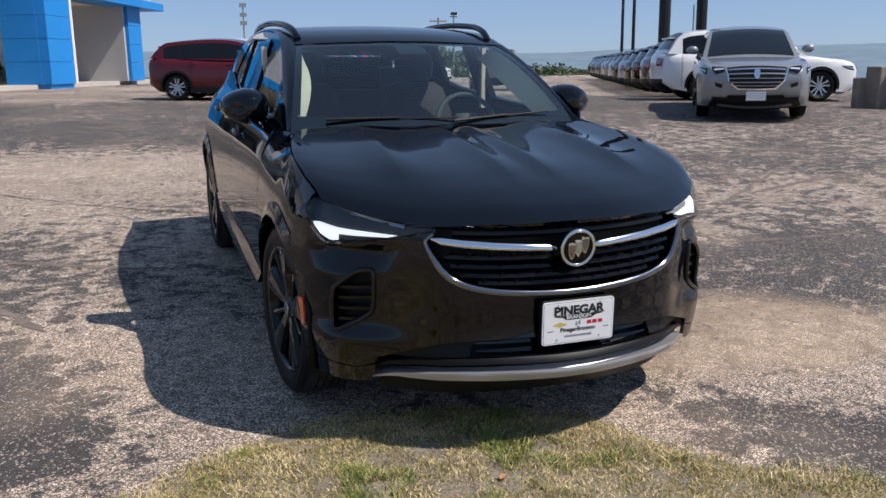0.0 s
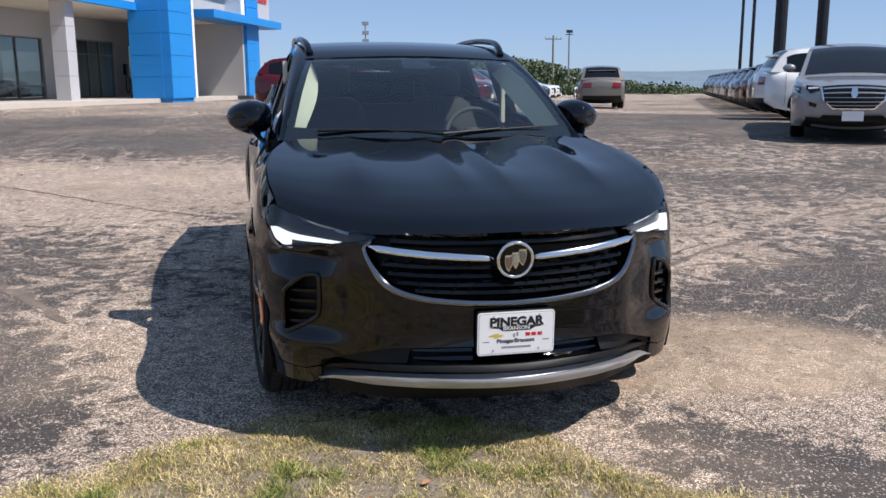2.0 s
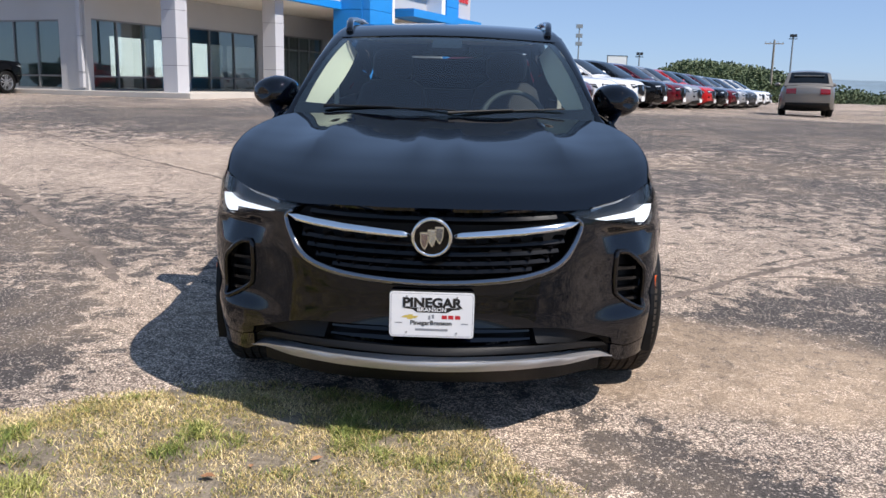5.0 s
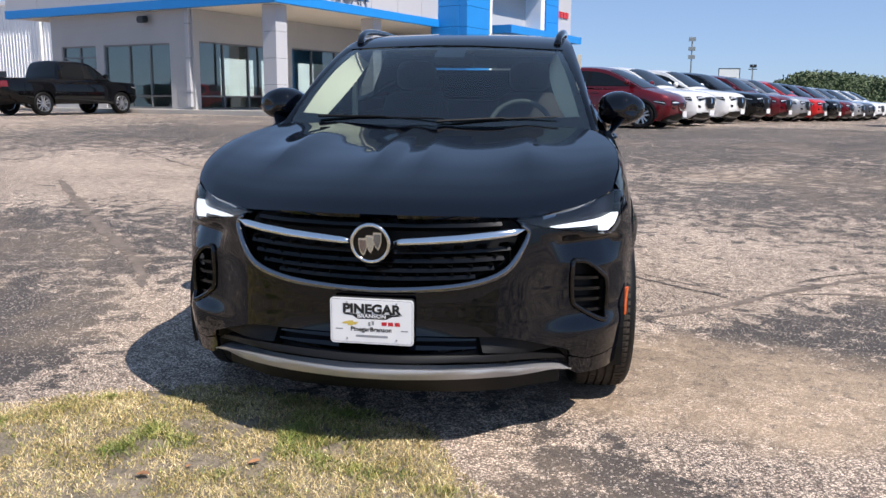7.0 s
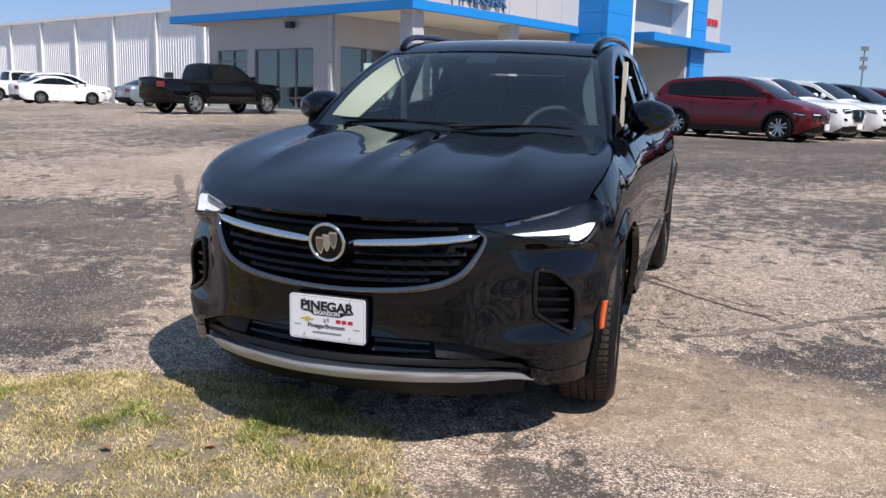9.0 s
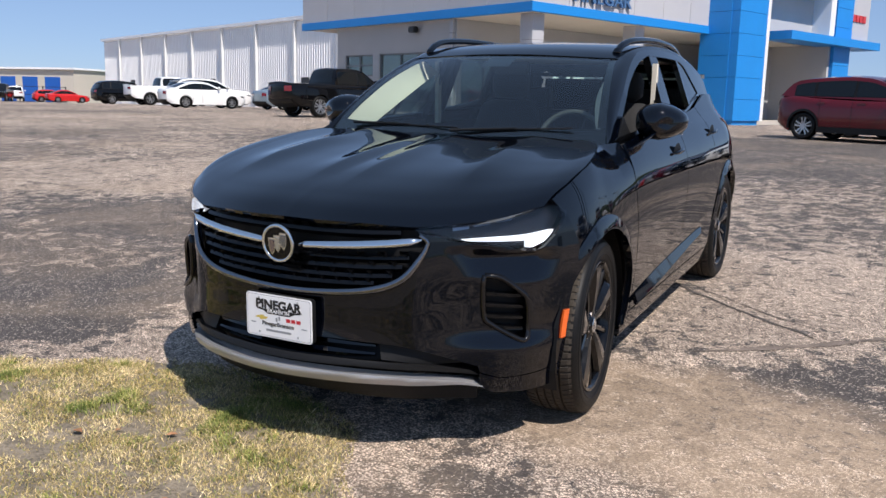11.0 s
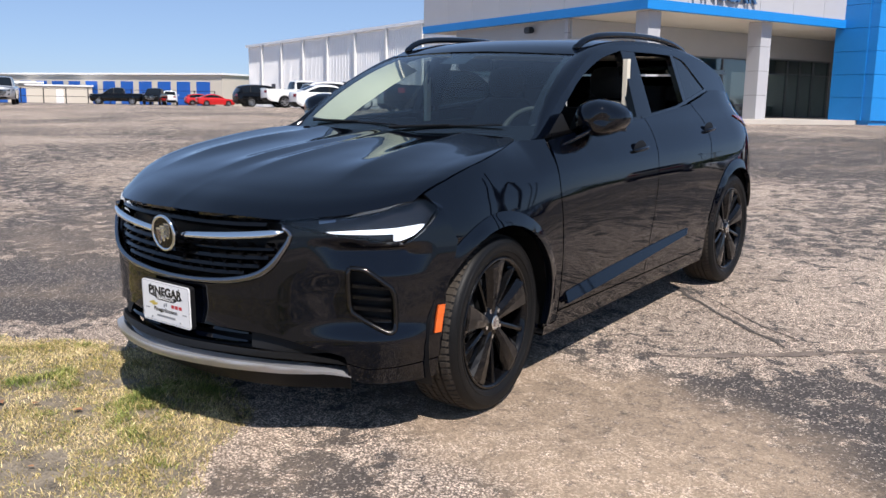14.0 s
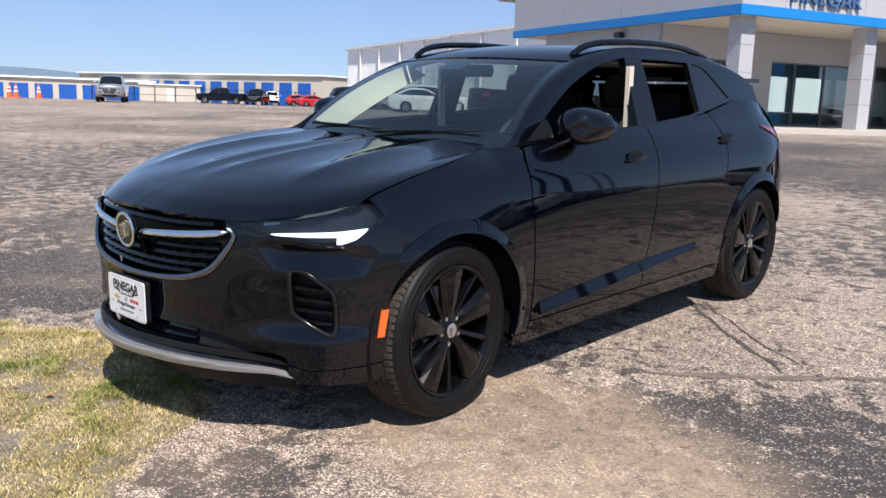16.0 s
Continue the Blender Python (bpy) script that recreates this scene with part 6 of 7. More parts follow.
    part("cap_mark", bm, M_shieldr, w)
    for k in range(5):
        a = radians(k * 72 + 44)
        bm = bmesh.new()
        c = Vector((0, .056 * math.cos(a), .056 * math.sin(a)))
        tube(bm, c + Vector((sd * h * .5, 0, 0)), c + Vector((sd * h * .76, 0, 0)), .011, .010, 6)
        part("lug_nut", bm, M_chrome, w)
    bm = bmesh.new()
    lathe(bm, [(a * sd, q) for a, q in [(h * .05, .06), (h * .05, .165), (-h * .12, .168), (-h * .12, .06)]], 40)
    part("brake_disc", bm, M_galv, w, "grey brake disc")
    bm = bmesh.new()
    for k in range(5):
        a = radians(150 + k * 12)
        box(bm, sd * -.02 - .02, sd * -.02 + .045, -.02, .02, .105, .185, pose(0, 0, 0, 100 + k * 11))
    part("brake_caliper", bm, M_galv, w)
    bm = bmesh.new()
    lathe(bm, [(-sd * h * .5, .02), (-sd * h * .5, .235)], 32)
    part("wheel_back", bm, M_trim, w)
    return w


for sd in (1, -1):
    hero_wheel(sd * 0.778, 0.02, sd, 4.5)
    hero_wheel(sd * 0.785, 2.78, sd)

# -- mirrors
for sd in (1, -1):
    mm = new("wing_mirror")
    mm.parent = hero
    mm.matrix_basis = pose(0, 0, 0)
    rows = []
    for yy, sx, sz, cx, cz in ((0.745, .012, .012, .900, 1.135), (0.755, .060, .050, .898, 1.136), (0.783, .096, .073, .896, 1.139), (0.835, .114, .085, .894, 1.141), (0.895, .116, .087, .892, 1.141), (0.935, .112, .083, .890, 1.141)):
        row = []
        for k in range(20):
            a = k * math.tau / 20
            ca, sa = math.cos(a), math.sin(a)
            px = abs(ca) ** 0.8 * (1 if ca > 0 else -1)
            pz = abs(sa) ** 0.8 * (1 if sa > 0 else -1)
            taper = 1.0 - 0.28 * max(0, px)
            row.append((sd * (cx + sx * px), yy + 0.03 * px * px * (1 if px > 0 else 0), cz + sz * pz * taper))
        rows.append(row)
    part("shell", loft(rows), M_black, mm, "gloss black mirror shell", True)
    part("mirror_glass", boxes((sd * .893 - .09, sd * .893 + .09, .937, .939, 1.08, 1.195)), M_chrome, mm, "mirror glass")
    rows = []
    for px, py, pz, a, b in ((.815, .64, 1.020, .050, .020), (.832, .665, 1.035, .050, .024), (.858, .72, 1.060, .046, .028), (.880, .80, 1.090, .055, .038)):
        rows.append([(sd * (px + b * math.cos(k * math.tau / 10)), py + a * math.sin(k * math.tau / 10), pz + .5 * b * math.cos(k * math.tau / 10)) for k in range(10)])
    part("stalk", loft(rows), M_black, mm, "", True)

# -- door handles in round recesses
for sd in (1, -1):
    for y, z in ((1.355, 0.968), (2.385, 1.018)):
        hd = new("door_handle")
        hd.parent = hero
        x = flank(y, z).x
        hd.matrix_basis = pose(sd * (x + .002), y, z, 0, 0, 0)
        bm = bmesh.new()
        rings = []
        for rr, dx in ((1.0, .002), (.86, .003), (.4, .0035), (.02, .004)):
            rings.append([bm.verts.new((sd * dx, .075 * rr * math.cos(k * math.tau / 24), .042 * rr * math.sin(k * math.tau / 24))) for k in range(24)])
        for a, b in zip(rings, rings[1:]):
            for k in range(24):
                bm.faces.new((a[k], a[(k + 1) % 24], b[(k + 1) % 24], b[k]))
        part("recess", bm, M_trim, hd, "dark handle recess", True)
        rows = []
        for t, a, b, o in ((-.088, .004, .004, .006), (-.078, .008, .008, .014), (-.04, .010, .009, .022), (.04, .010, .009, .022), (.078, .008, .008, .014), (.088, .004, .004, .006)):
            rows.append([(sd * (o + b * math.cos(k * math.tau / 10)), t, a * math.sin(k * math.tau / 10) + t * .06) for k in range(10)])
        part("grip", loft(rows), M_black, hd, "gloss black grip", True)

# -- dealer plate
pl = thing("dealer_plate", CAR @ pose(0.006, -0.888, 0.4915, 90), "white dealer plate with black and red lettering", "plate")
def round_rect(w_, h_, r_, d0, d1, n=6):
    bm = bmesh.new()
    o = []
    for cx, cy, a0 in ((w_ - r_, h_ - r_, 0), (-w_ + r_, h_ - r_, 90), (-w_ + r_, -h_ + r_, 180), (w_ - r_, -h_ + r_, 270)):
        o += [(cx + r_ * math.cos(radians(a0 + 90 * k / n)), cy + r_ * math.sin(radians(a0 + 90 * k / n))) for k in range(n + 1)]
    lo, hi = [bm.verts.new((*p, d0)) for p in o], [bm.verts.new((*p, d1)) for p in o]
    bm.faces.new(hi)
    bm.faces.new(lo[::-1])
    for k in range(len(o)):
        bm.faces.new((lo[k], lo[(k + 1) % len(o)], hi[(k + 1) % len(o)], hi[k]))
    return bm
M_ink = mat("black_print", (0.012, 0.012, 0.013), 0.4, 0, 0.1, 50, 300)
M_redink = mat("red_print", (0.5, 0.02, 0.03), 0.4, 0, 0.1, 50, 300)
M_gold = mat("gold_print", (0.62, 0.47, 0.10), 0.4, 0.1, 0.1, 50, 300)
M_greyink = mat("grey_print", (0.25, 0.26, 0.28), 0.4, 0, 0.1, 50, 300)
part("holder", round_rect(0.144, 0.080, 0.012, -0.022, -0.002), M_trim, pl, "black plate holder")
part("board", round_rect(0.143, 0.079, 0.012, -0.002, 0.003), M_platewhite, pl, "white plate board")
bm = round_rect(0.139, 0.075, 0.010, 0.003, 0.0034)
part("border", bm, M_greyink, pl)
part("face", round_rect(0.1375, 0.0735, 0.009, 0.0034, 0.0038), M_platewhite, pl)
bm = bmesh.new()
o = [(-.100, .030), (-.05, .0265), (0, .0265), (.05, .0265), (.100, .030), (.094, .022), (.070, .019), (.05, .0085), (-.05, .0085), (-.065, .019), (-.092, .022)]
v0, v1 = [bm.verts.new((a, b, .0038)) for a, b in o], [bm.verts.new((a, b, .0042)) for a, b in o]
bm.faces.new(v1)
for k in range(len(o)):
    bm.faces.new((v0[k], v0[(k + 1) % len(o)], v1[(k + 1) % len(o)], v1[k]))
part("dark_ground", bm, M_ink, pl)
text("PINEGAR", 0.0445, M_platewhite, pose(0, .0285, .0044), pl, "lettering_edge", .0002, bold=.0032, sx=1.10)
text("PINEGAR", 0.0445, M_ink, pose(0, .0285, .0050), pl, "lettering", .0003, bold=.0020, sx=1.10)
text("BRANSON", 0.0185, M_platewhite, pose(0, .0125, .0046), pl, "lettering", .0003, bold=.0003, sx=1.15)
bm = bmesh.new()
o = [(-.105, -.010), (-.09, -.002), (-.080, -.002), (-.080, .001), (-.064, .001), (-.064, -.004), (-.045, -.004), (-.055, -.013), (-.066, -.013), (-.066, -.016), (-.083, -.016), (-.083, -.011)]
vs_ = [bm.verts.new((a, b, .0042)) for a, b in o]
bm.faces.new(vs_)
part("gold_mark", bm, M_gold, pl, "gold emblem shape")
for a, b in ((-.012, -.016), (.0, -.012)):
    part("grey_mark", boxes((a, a + .008, b, b + .014, .0038, .0042)), M_greyink, pl)
for a in (.034, .056, .079):
    part("red_mark", boxes((a, a + .018, -.013, .0, .0038, .0042)), M_redink, pl, "red emblem shape")
text("PinegarBranson", 0.0215, M_ink, pose(-.002, -.0345, .0044), pl, "lettering", .0002, bold=.0005, sx=1.05)
for a in (-.124, .100):
    part("print_bar", boxes((a, a + .024, -.031, -.027, .0038, .0042)), M_greyink, pl)
part("print_bar", boxes((-.055, .055, -.056, -.048, .0038, .0042)), M_greyink, pl)
for a, b in ((-.085, .064), (.085, .064), (-.085, -.062), (.085, -.062)):
    bm = bmesh.new()
    tube(bm, (a, b, .003), (a, b, .006), .004, .003, 8)
    part("screw", bm, M_galv, pl)

# -- cabin interior
M_inner = mat("dark_upholstery", (0.012, 0.012, 0.013), 0.8, 0, 0.2, 12, 200, 0.2)
M_cream = mat("cream_trim", (0.72, 0.66, 0.54), 0.7, 0, 0.06, 10, 200)
M_dash = mat("grey_dash", (0.07, 0.074, 0.075), 0.7, 0, 0.15, 10, 300, 0.2)


def dash(s, t):
    return Vector((0.69 * s, 0.46 + 0.150 * s * s + 0.42 * t, 1.03 + 0.035 * math.sin(t * 2.6) - 0.10 * max(0, t - .8) + .01 * s * s))


patch("dashboard", dash, -1, 1, 0, 1.25, 16, 12, M_dash, "dark grey dashboard")
part("dash_front", boxes((-0.7, 0.7, 0.93, 1.0, 0.5, 1.04)), M_dash, hero)
part("cabin_floor", boxes((-0.78, 0.78, 0.5, 3.3, 0.32, 0.36), (-0.78, -0.755, 0.5, 3.2, 0.36, 1.04), (0.755, 0.78, 0.5, 3.2, 0.36, 1.04)), M_inner, hero)
part("headlining", boxes((-0.53, 0.53, 1.32, 3.0, 1.438, 1.446)), M_cream, hero)
for sx in (-0.37, 0.37):
    seat = new("front_seat")
    seat.parent = hero
    seat.matrix_basis = pose(sx, 1.56, 0)
    part("cushion", boxes((-.25, .25, -.25, .3, .5, .68)), M_inner, seat)
    rows = [[(a * w_, .32 + .25 * (z_ - .65) + b * d_, z_) for a, b in ((-1, 0), (-.9, -.6), (-.4, -1), (.4, -1), (.9, -.6), (1, 0), (.8, 1), (-.8, 1))] for z_, w_, d_ in ((.62, .25, .09), (.8, .255, .09), (1.0, .245, .08), (1.15, .2, .06), (1.19, .14, .03))]
    part("backrest", loft(rows), M_inner, seat, "", True)
    rows = [[(a * w_, .46 + b * d_, z_) for a, b in ((-1, 0), (-.8, -.8), (0, -1), (.8, -.8), (1, 0), (.8, .8), (0, 1), (-.8, .8))] for z_, w_, d_ in ((1.2, .09, .03), (1.23, .13, .05), (1.32, .135, .05), (1.37, .11, .04), (1.385, .05, .02))]
    part("headrest", loft(rows), M_inner, seat, "", True)
part("rear_bench", boxes((-.62, .62, 2.2, 2.5, .5, .7), (-.62, .62, 2.45, 2.6, .6, 1.12), (-.5, -.28, 2.46, 2.56, 1.12, 1.27), (.28, .5, 2.46, 2.56, 1.12, 1.27)), M_inner, hero)
bm = bmesh.new()
for i in range(32):
    for j in range(8):
        a, b = i * math.tau / 32, j * math.tau / 8
        rr = .175 + .014 * math.cos(b)
        bm.verts.new((rr * math.cos(a), rr * math.sin(a), .014 * math.sin(b)))
bm.verts.ensure_lookup_table()
for i in range(32):
    for j in range(8):
        bm.faces.new([bm.verts[i * 8 + j], bm.verts[(i + 1) % 32 * 8 + j], bm.verts[(i + 1) % 32 * 8 + (j + 1) % 8], bm.verts[i * 8 + (j + 1) % 8]])
box(bm, -.17, .17, -.03, .03, -.01, .01)
box(bm, -.06, .06, -.09, .06, -.015, .015)
sw = part("steering_wheel", bm, M_dash, hero, "dark steering wheel", True)
sw.matrix_basis = pose(0.37, 1.08, 1.0, 68)
# cream inner pillar trims and centre pillars
for sd in (1, -1):
    ruled("pillar_trim", [ws(0.945, t / 8) + Vector((0, .010, -.014)) for t in range(9)], [ws(0.945, t / 8) + Vector((-.035 - .045 * math.sin(t * .39), .13, -.075)) for t in range(9)], M_cream, "cream inner pillar trim", sides=(sd,))
    part("belt_pillar", boxes((sd * .675 - .012, sd * .675 + .012, 1.56, 1.60, 1.05, 1.42)), M_cream, hero, "cream centre pillar trim")
part("door_trim", boxes((.735, .755, .66, 1.54, 1.0, 1.07)), M_inner, hero)
part("door_trim", boxes((-.755, -.735, .66, 1.54, 1.0, 1.07)), M_inner, hero)
bm = bmesh.new()
bmesh.ops.create_cube(bm, size=1, matrix=pose(0, 1.14, 1.385) @ Matrix.Diagonal((.23, .03, .065, 1)))
bmesh.ops.bevel(bm, geom=bm.edges[:], offset=.012, segments=2, affect='EDGES')
part("inner_mirror", bm, M_trim, hero)
# wipers
for x0, x1, y0, y1 in ((-0.55, 0.05, .40, .36), (0.02, 0.56, .36, .41)):
    bm = bmesh.new()
    a, b = ws(x0 / .7, .005), ws(x1 / .7, .030)
    tube(bm, a + Vector((0, -.012, .008)), b + Vector((0, -.012, .010)), .005, .004, 6)
    tube(bm, a + Vector((0, -.016, .010)), a + (b - a) * .55 + Vector((0, -.014, .014)), .008, .005, 6)
    part("wiper", bm, M_trim, hero, "black wiper")

# ---- grass verge at the nose: thin turf over dry soil
def verge_edge(x):
    """The turf's far edge, y over x."""
    base = herm([-9, -4, -2.6, -1.74, -1.45, -1.12, -0.8, -0.3, 0.05, 0.17, 0.39, 0.6, 0.9, 1.4, 2.2, 4.0], [-1.9, -1.3, -1.0, -0.80, -0.66, -0.46, -0.38, -0.45, -0.62, -0.70, -1.08, -1.25, -1.50, -2.1, -3.0, -5.2], x)
    return base + 0.035 * noise.noise((x * 5, 0, 0)) + 0.02 * noise.noise((x * 17, 3, 0))


def turf_top(x, y):
    d = verge_edge(x) - y
    return lot_height(x, y) + 0.004 + 0.022 * smooth01(d / 0.25) + 0.006 * noise.noise((x * 6, y * 6, 1))


bm = bmesh.new()
cols = [-9 + 13 * i / 170 for i in range(171)]
rows = []
for x in cols:
    ye = verge_edge(x)
    row = []
    for k in range(25):
        t = (k / 24) ** 1.7
        y = ye - t * 6.0
        row.append(bm.verts.new((x, y, turf_top(x, y) if k else lot_height(x, y) - 0.01)))
    rows.append(row)
for a, b in zip(rows, rows[1:]):
    for k in range(24):
        bm.faces.new((a[k], a[k + 1], b[k + 1], b[k]))
bmesh.ops.recalc_face_normals(bm, faces=bm.faces[:])
tagged(link("grass_verge", bm, M_soil, smooth=True), "dry soil verge under thin mown turf", "verge", kind="structure")


def blade_material(name, c0, c1, c2):
    m = bpy.data.materials.new(name)
    m.use_nodes = True
    nt = m.node_tree
    b = nt.nodes["Principled BSDF"]
    geo = nt.nodes.new("ShaderNodeNewGeometry")
    tc = nt.nodes.new("ShaderNodeTexCoord")
    n1 = nt.nodes.new("ShaderNodeTexNoise")
    n1.inputs["Scale"].default_value, n1.inputs["Detail"].default_value = 5.0, 5
    nt.links.new(tc.outputs["Object"], n1.inputs["Vector"])
    add = nt.nodes.new("ShaderNodeMath")
    add.operation = 'MULTIPLY_ADD'
    add.inputs[1].default_value, add.inputs[2].default_value = 0.34, -0.17
    nt.links.new(geo.outputs["Random Per Island"], add.inputs[0])
    s = nt.nodes.new("ShaderNodeMath")
    s.operation = 'ADD'
    nt.links.new(add.outputs[0], s.inputs[0])
    nt.links.new(n1.outputs["Fac"], s.inputs[1])
    r = nt.nodes.new("ShaderNodeValToRGB")
    r.color_ramp.elements[0].position, r.color_ramp.elements[0].color = 0.36, (*c0, 1)
    r.color_ramp.elements[1].position, r.color_ramp.elements[1].color = 0.66, (*c2, 1)
    e = r.color_ramp.elements.new(0.50)
    e.color = (*c1, 1)
    nt.links.new(s.outputs[0], r.inputs[0])
    fr = nt.nodes.new("ShaderNodeMath")
    fr.operation = 'MULTIPLY'
    fr.inputs[1].default_value = 7.13
    nt.links.new(geo.outputs["Random Per Island"], fr.inputs[0])
    fc = nt.nodes.new("ShaderNodeMath")
    fc.operation = 'FRACT'
    nt.links.new(fr.outputs[0], fc.inputs[0])
    mr = nt.nodes.new("ShaderNodeMapRange")
    mr.inputs["To Min"].default_value, mr.inputs["To Max"].default_value = 0.45, 1.35
    nt.links.new(fc.outputs[0], mr.inputs["Value"])
    sc = nt.nodes.new("ShaderNodeVectorMath")
    sc.operation = 'SCALE'
    nt.links.new(r.outputs[0], sc.inputs[0])
    nt.links.new(mr.outputs["Result"], sc.inputs["Scale"])
    nt.links.new(sc.outputs["Vector"], b.inputs["Base Color"])
    b.inputs["Roughness"].default_value = 0.65
    return m


def build_turf():
    rng = np.random.default_rng(4)
    verts, faces = [], []
    count = 0
    green = []
    while count < 190000:
        x = rng.uniform(-3.6, 2.6)
        ye = verge_edge(x)
        y = ye + 0.05 - abs(rng.normal(0, 1)) * 1.1
        if y < -3.0 or x * x > 14:
            continue
        bare = noise.noise((x * 2.4, y * 2.4, 7)) + 0.6 * noise.noise((x * 7, y * 7, 2)) + 0.3 * noise.noise((x * 19, y * 19, 5))
        if bare < -0.24 + rng.uniform(-.16, .16) and rng.uniform() > 0.08:
            continue
        if y > ye - 0.03 and rng.uniform() > 0.35:
            continue
        count += 1
        lush = noise.noise((x * 2.6, y * 2.6, 0)) + 0.7 * noise.noise((x * 8, y * 8, 3))
        tuft = max(0.0, lush - 0.12)
        h = rng.uniform(0.007, 0.019) + 0.045 * tuft * rng.uniform(0.5, 1.3)
        green.append(1 if rng.uniform() < 0.15 + 1.5 * tuft else 0)
        a = rng.uniform(0, math.tau)
        w = rng.uniform(0.0010, 0.0021)
        lx, ly = rng.normal(0, 0.75) * h, rng.normal(0, 0.75) * h
        z = turf_top(x, y) - 0.003
        dx, dy = w * math.cos(a), w * math.sin(a)
        k = len(verts)
        verts += [(x - dx, y - dy, z), (x + dx, y + dy, z), (x + lx * .4 + dx * .8, y + ly * .4 + dy * .8, z + h * .6), (x + lx * .4 - dx * .8, y + ly * .4 - dy * .8, z + h * .6), (x + lx, y + ly, z + h * .92)]
        faces += [(k, k + 1, k + 2, k + 3), (k + 3, k + 2, k + 4)]
    me = bpy.data.meshes.new("grass")
    me.from_pydata(verts, [], faces)
    me.materials.append(blade_material("dry_turf_blades", (0.38, 0.30, 0.10), (0.60, 0.46, 0.20), (0.80, 0.64, 0.37)))
    me.materials.append(blade_material("green_turf_blades", (0.15, 0.20, 0.04), (0.28, 0.31, 0.07), (0.46, 0.44, 0.14)))
    me.polygons.foreach_set("material_index", [g for g in green for _ in (0, 1)])
    tagged(new("grass", me), "short dry yellow-green mown grass on the verge", "grass", kind="stuff")


build_turf()


def fallen_leaves():
    """A few dry brown leaves on the turf and the lot."""
    rng = np.random.default_rng(9)
    verts, faces = [], []
    for _ in range(12):
        x = rng.uniform(-1.6, 1.7)
        y = verge_edge(x) - rng.uniform(-0.12, 1.1)
        z = max(turf_top(x, y), lot_height(x, y)) + 0.012
        s, a = rng.uniform(0.010, 0.026), rng.uniform(0, math.tau)
        k = len(verts)
        for r, w, h in ((-1, 0, 0), (-.3, .55, .25), (.4, .5, .3), (1, 0, .1), (.4, -.5, .35), (-.3, -.55, .2)):
            verts.append((x + s * (r * math.cos(a) - w * math.sin(a)), y + s * (r * math.sin(a) + w * math.cos(a)), z + s * h))
        verts.append((x, y, z))
        faces += [(k + i, k + (i + 1) % 6, k + 6) for i in range(6)]
    me = bpy.data.meshes.new("fallen_leaves")
    me.from_pydata(verts, [], faces)
    me.materials.append(mat("dry_leaf", (0.34, 0.17, 0.08), 0.8, 0, 0.5, 3, 60))
    tagged(new("fallen_leaves", me), "small dry brown leaves on the verge", "leaves", kind="stuff")


fallen_leaves()

# ---- poles, tower, sign, bollards, cones
def pole(name, x, y, h, r0, r1, label, material, head=None, base=None):
    z = land_height(x, y) if base is None else base
    p = thing(name, pose(x, y, z), label, "pole")
    bm = bmesh.new()
    tube(bm, (0, 0, -0.3), (0, 0, h), r0, r1, 12)
    part("shaft", bm, material, p)
    if head == "lamp":
        part("lamp_head", boxes((-0.35, -0.05, -0.18, 0.18, h - 0.1, h + 0.25), (0.05, 0.40, -0.18, 0.18, h - 0.1, h + 0.25)), M_frame, p, "dark floodlight head")
        part("arm", boxes((-0.5, 0.5, -0.05, 0.05, h - 0.35, h - 0.25)), M_frame, p)
    if head == "utility":
        part("crossarm", boxes((-1.1, 1.1, -0.06, 0.06, h - 0.5, h - 0.38)), M_wood, p, "wooden crossarm")
        for a in (-1.0, -0.45, 0.45, 1.0):
            part("insulator", boxes((a - .04, a + .04, -.04, .04, h - .38, h - .22)), M_galv, p)
    return p


pole("lamp_post", 40.0, 103.0, 7.6, 0.13, 0.09, "tall lot lamp post with floodlight heads", M_galv, "lamp", 0.3)
pole("lamp_post", 33.4, 52.0, 13.0, 0.12, 0.08, "tall thin lot lamp post", M_pole, None, 0.2)
pole("lamp_post", 30.8, 46.5, 13.0, 0.12, 0.08, "tall thin lot lamp post", M_pole, None, 0.2)
pole("sign_post", 20.3, 27.9, 14.0, 0.24, 0.24, "thick dark steel sign post", M_pole, None, 0.3)
pole("sign_post", 23.6, 29.8, 14.0, 0.24, 0.24, "thick dark steel sign post", M_pole, None, 0.3)
pole("utility_pole", 36.2, 98.5, 6.9, 0.16, 0.11, "weathered wooden utility pole with crossarm", M_wood, "utility", 0.3)
pole("lamp_post", 22.0, 105.0, 5.2, 0.1, 0.08, "lot lamp post beyond the parked row", M_galv, "lamp", 0.3)
pole("utility_pole", 47.0, 62.0, 7.4, 0.1, 0.07, "thin far pole beyond the lot", M_galv, None, -1.0)
mast = thing("radio_mast", pose(44.3, 332, -8), "far thin lattice radio mast", "mast")
bm = bmesh.new()
tube(bm, (0, 0, 0), (0, 0, 33), 0.35, 0.25, 8)
part("shaft", bm, M_galv, mast)
for h in (26, 29, 32.5):
    part("antenna", boxes((-1.2, 1.2, -0.5, 0.5, h - 0.7, h + 0.7)), M_galv, mast)
sg = thing("lot_sign", pose(20.5, 112, 0.2), "white square sign on a post beyond the lot", "sign")
part("post", boxes((-0.15, 0.15, -0.1, 0.1, 0, 3.2)), M_pole, sg)
part("board", boxes((-1.25, 1.25, -0.12, 0.12, 3.0, 5.3)), M_platewhite, sg, "white board")
part("frame", boxes((-1.3, 1.3, -0.1, 0.1, 2.3, 3.0), (-1.33, -1.25, -0.14, 0.14, 2.3, 5.35), (1.25, 1.33, -0.14, 0.14, 2.3, 5.35), (-1.33, 1.33, -0.14, 0.14, 5.3, 5.38)), M_frame, sg)
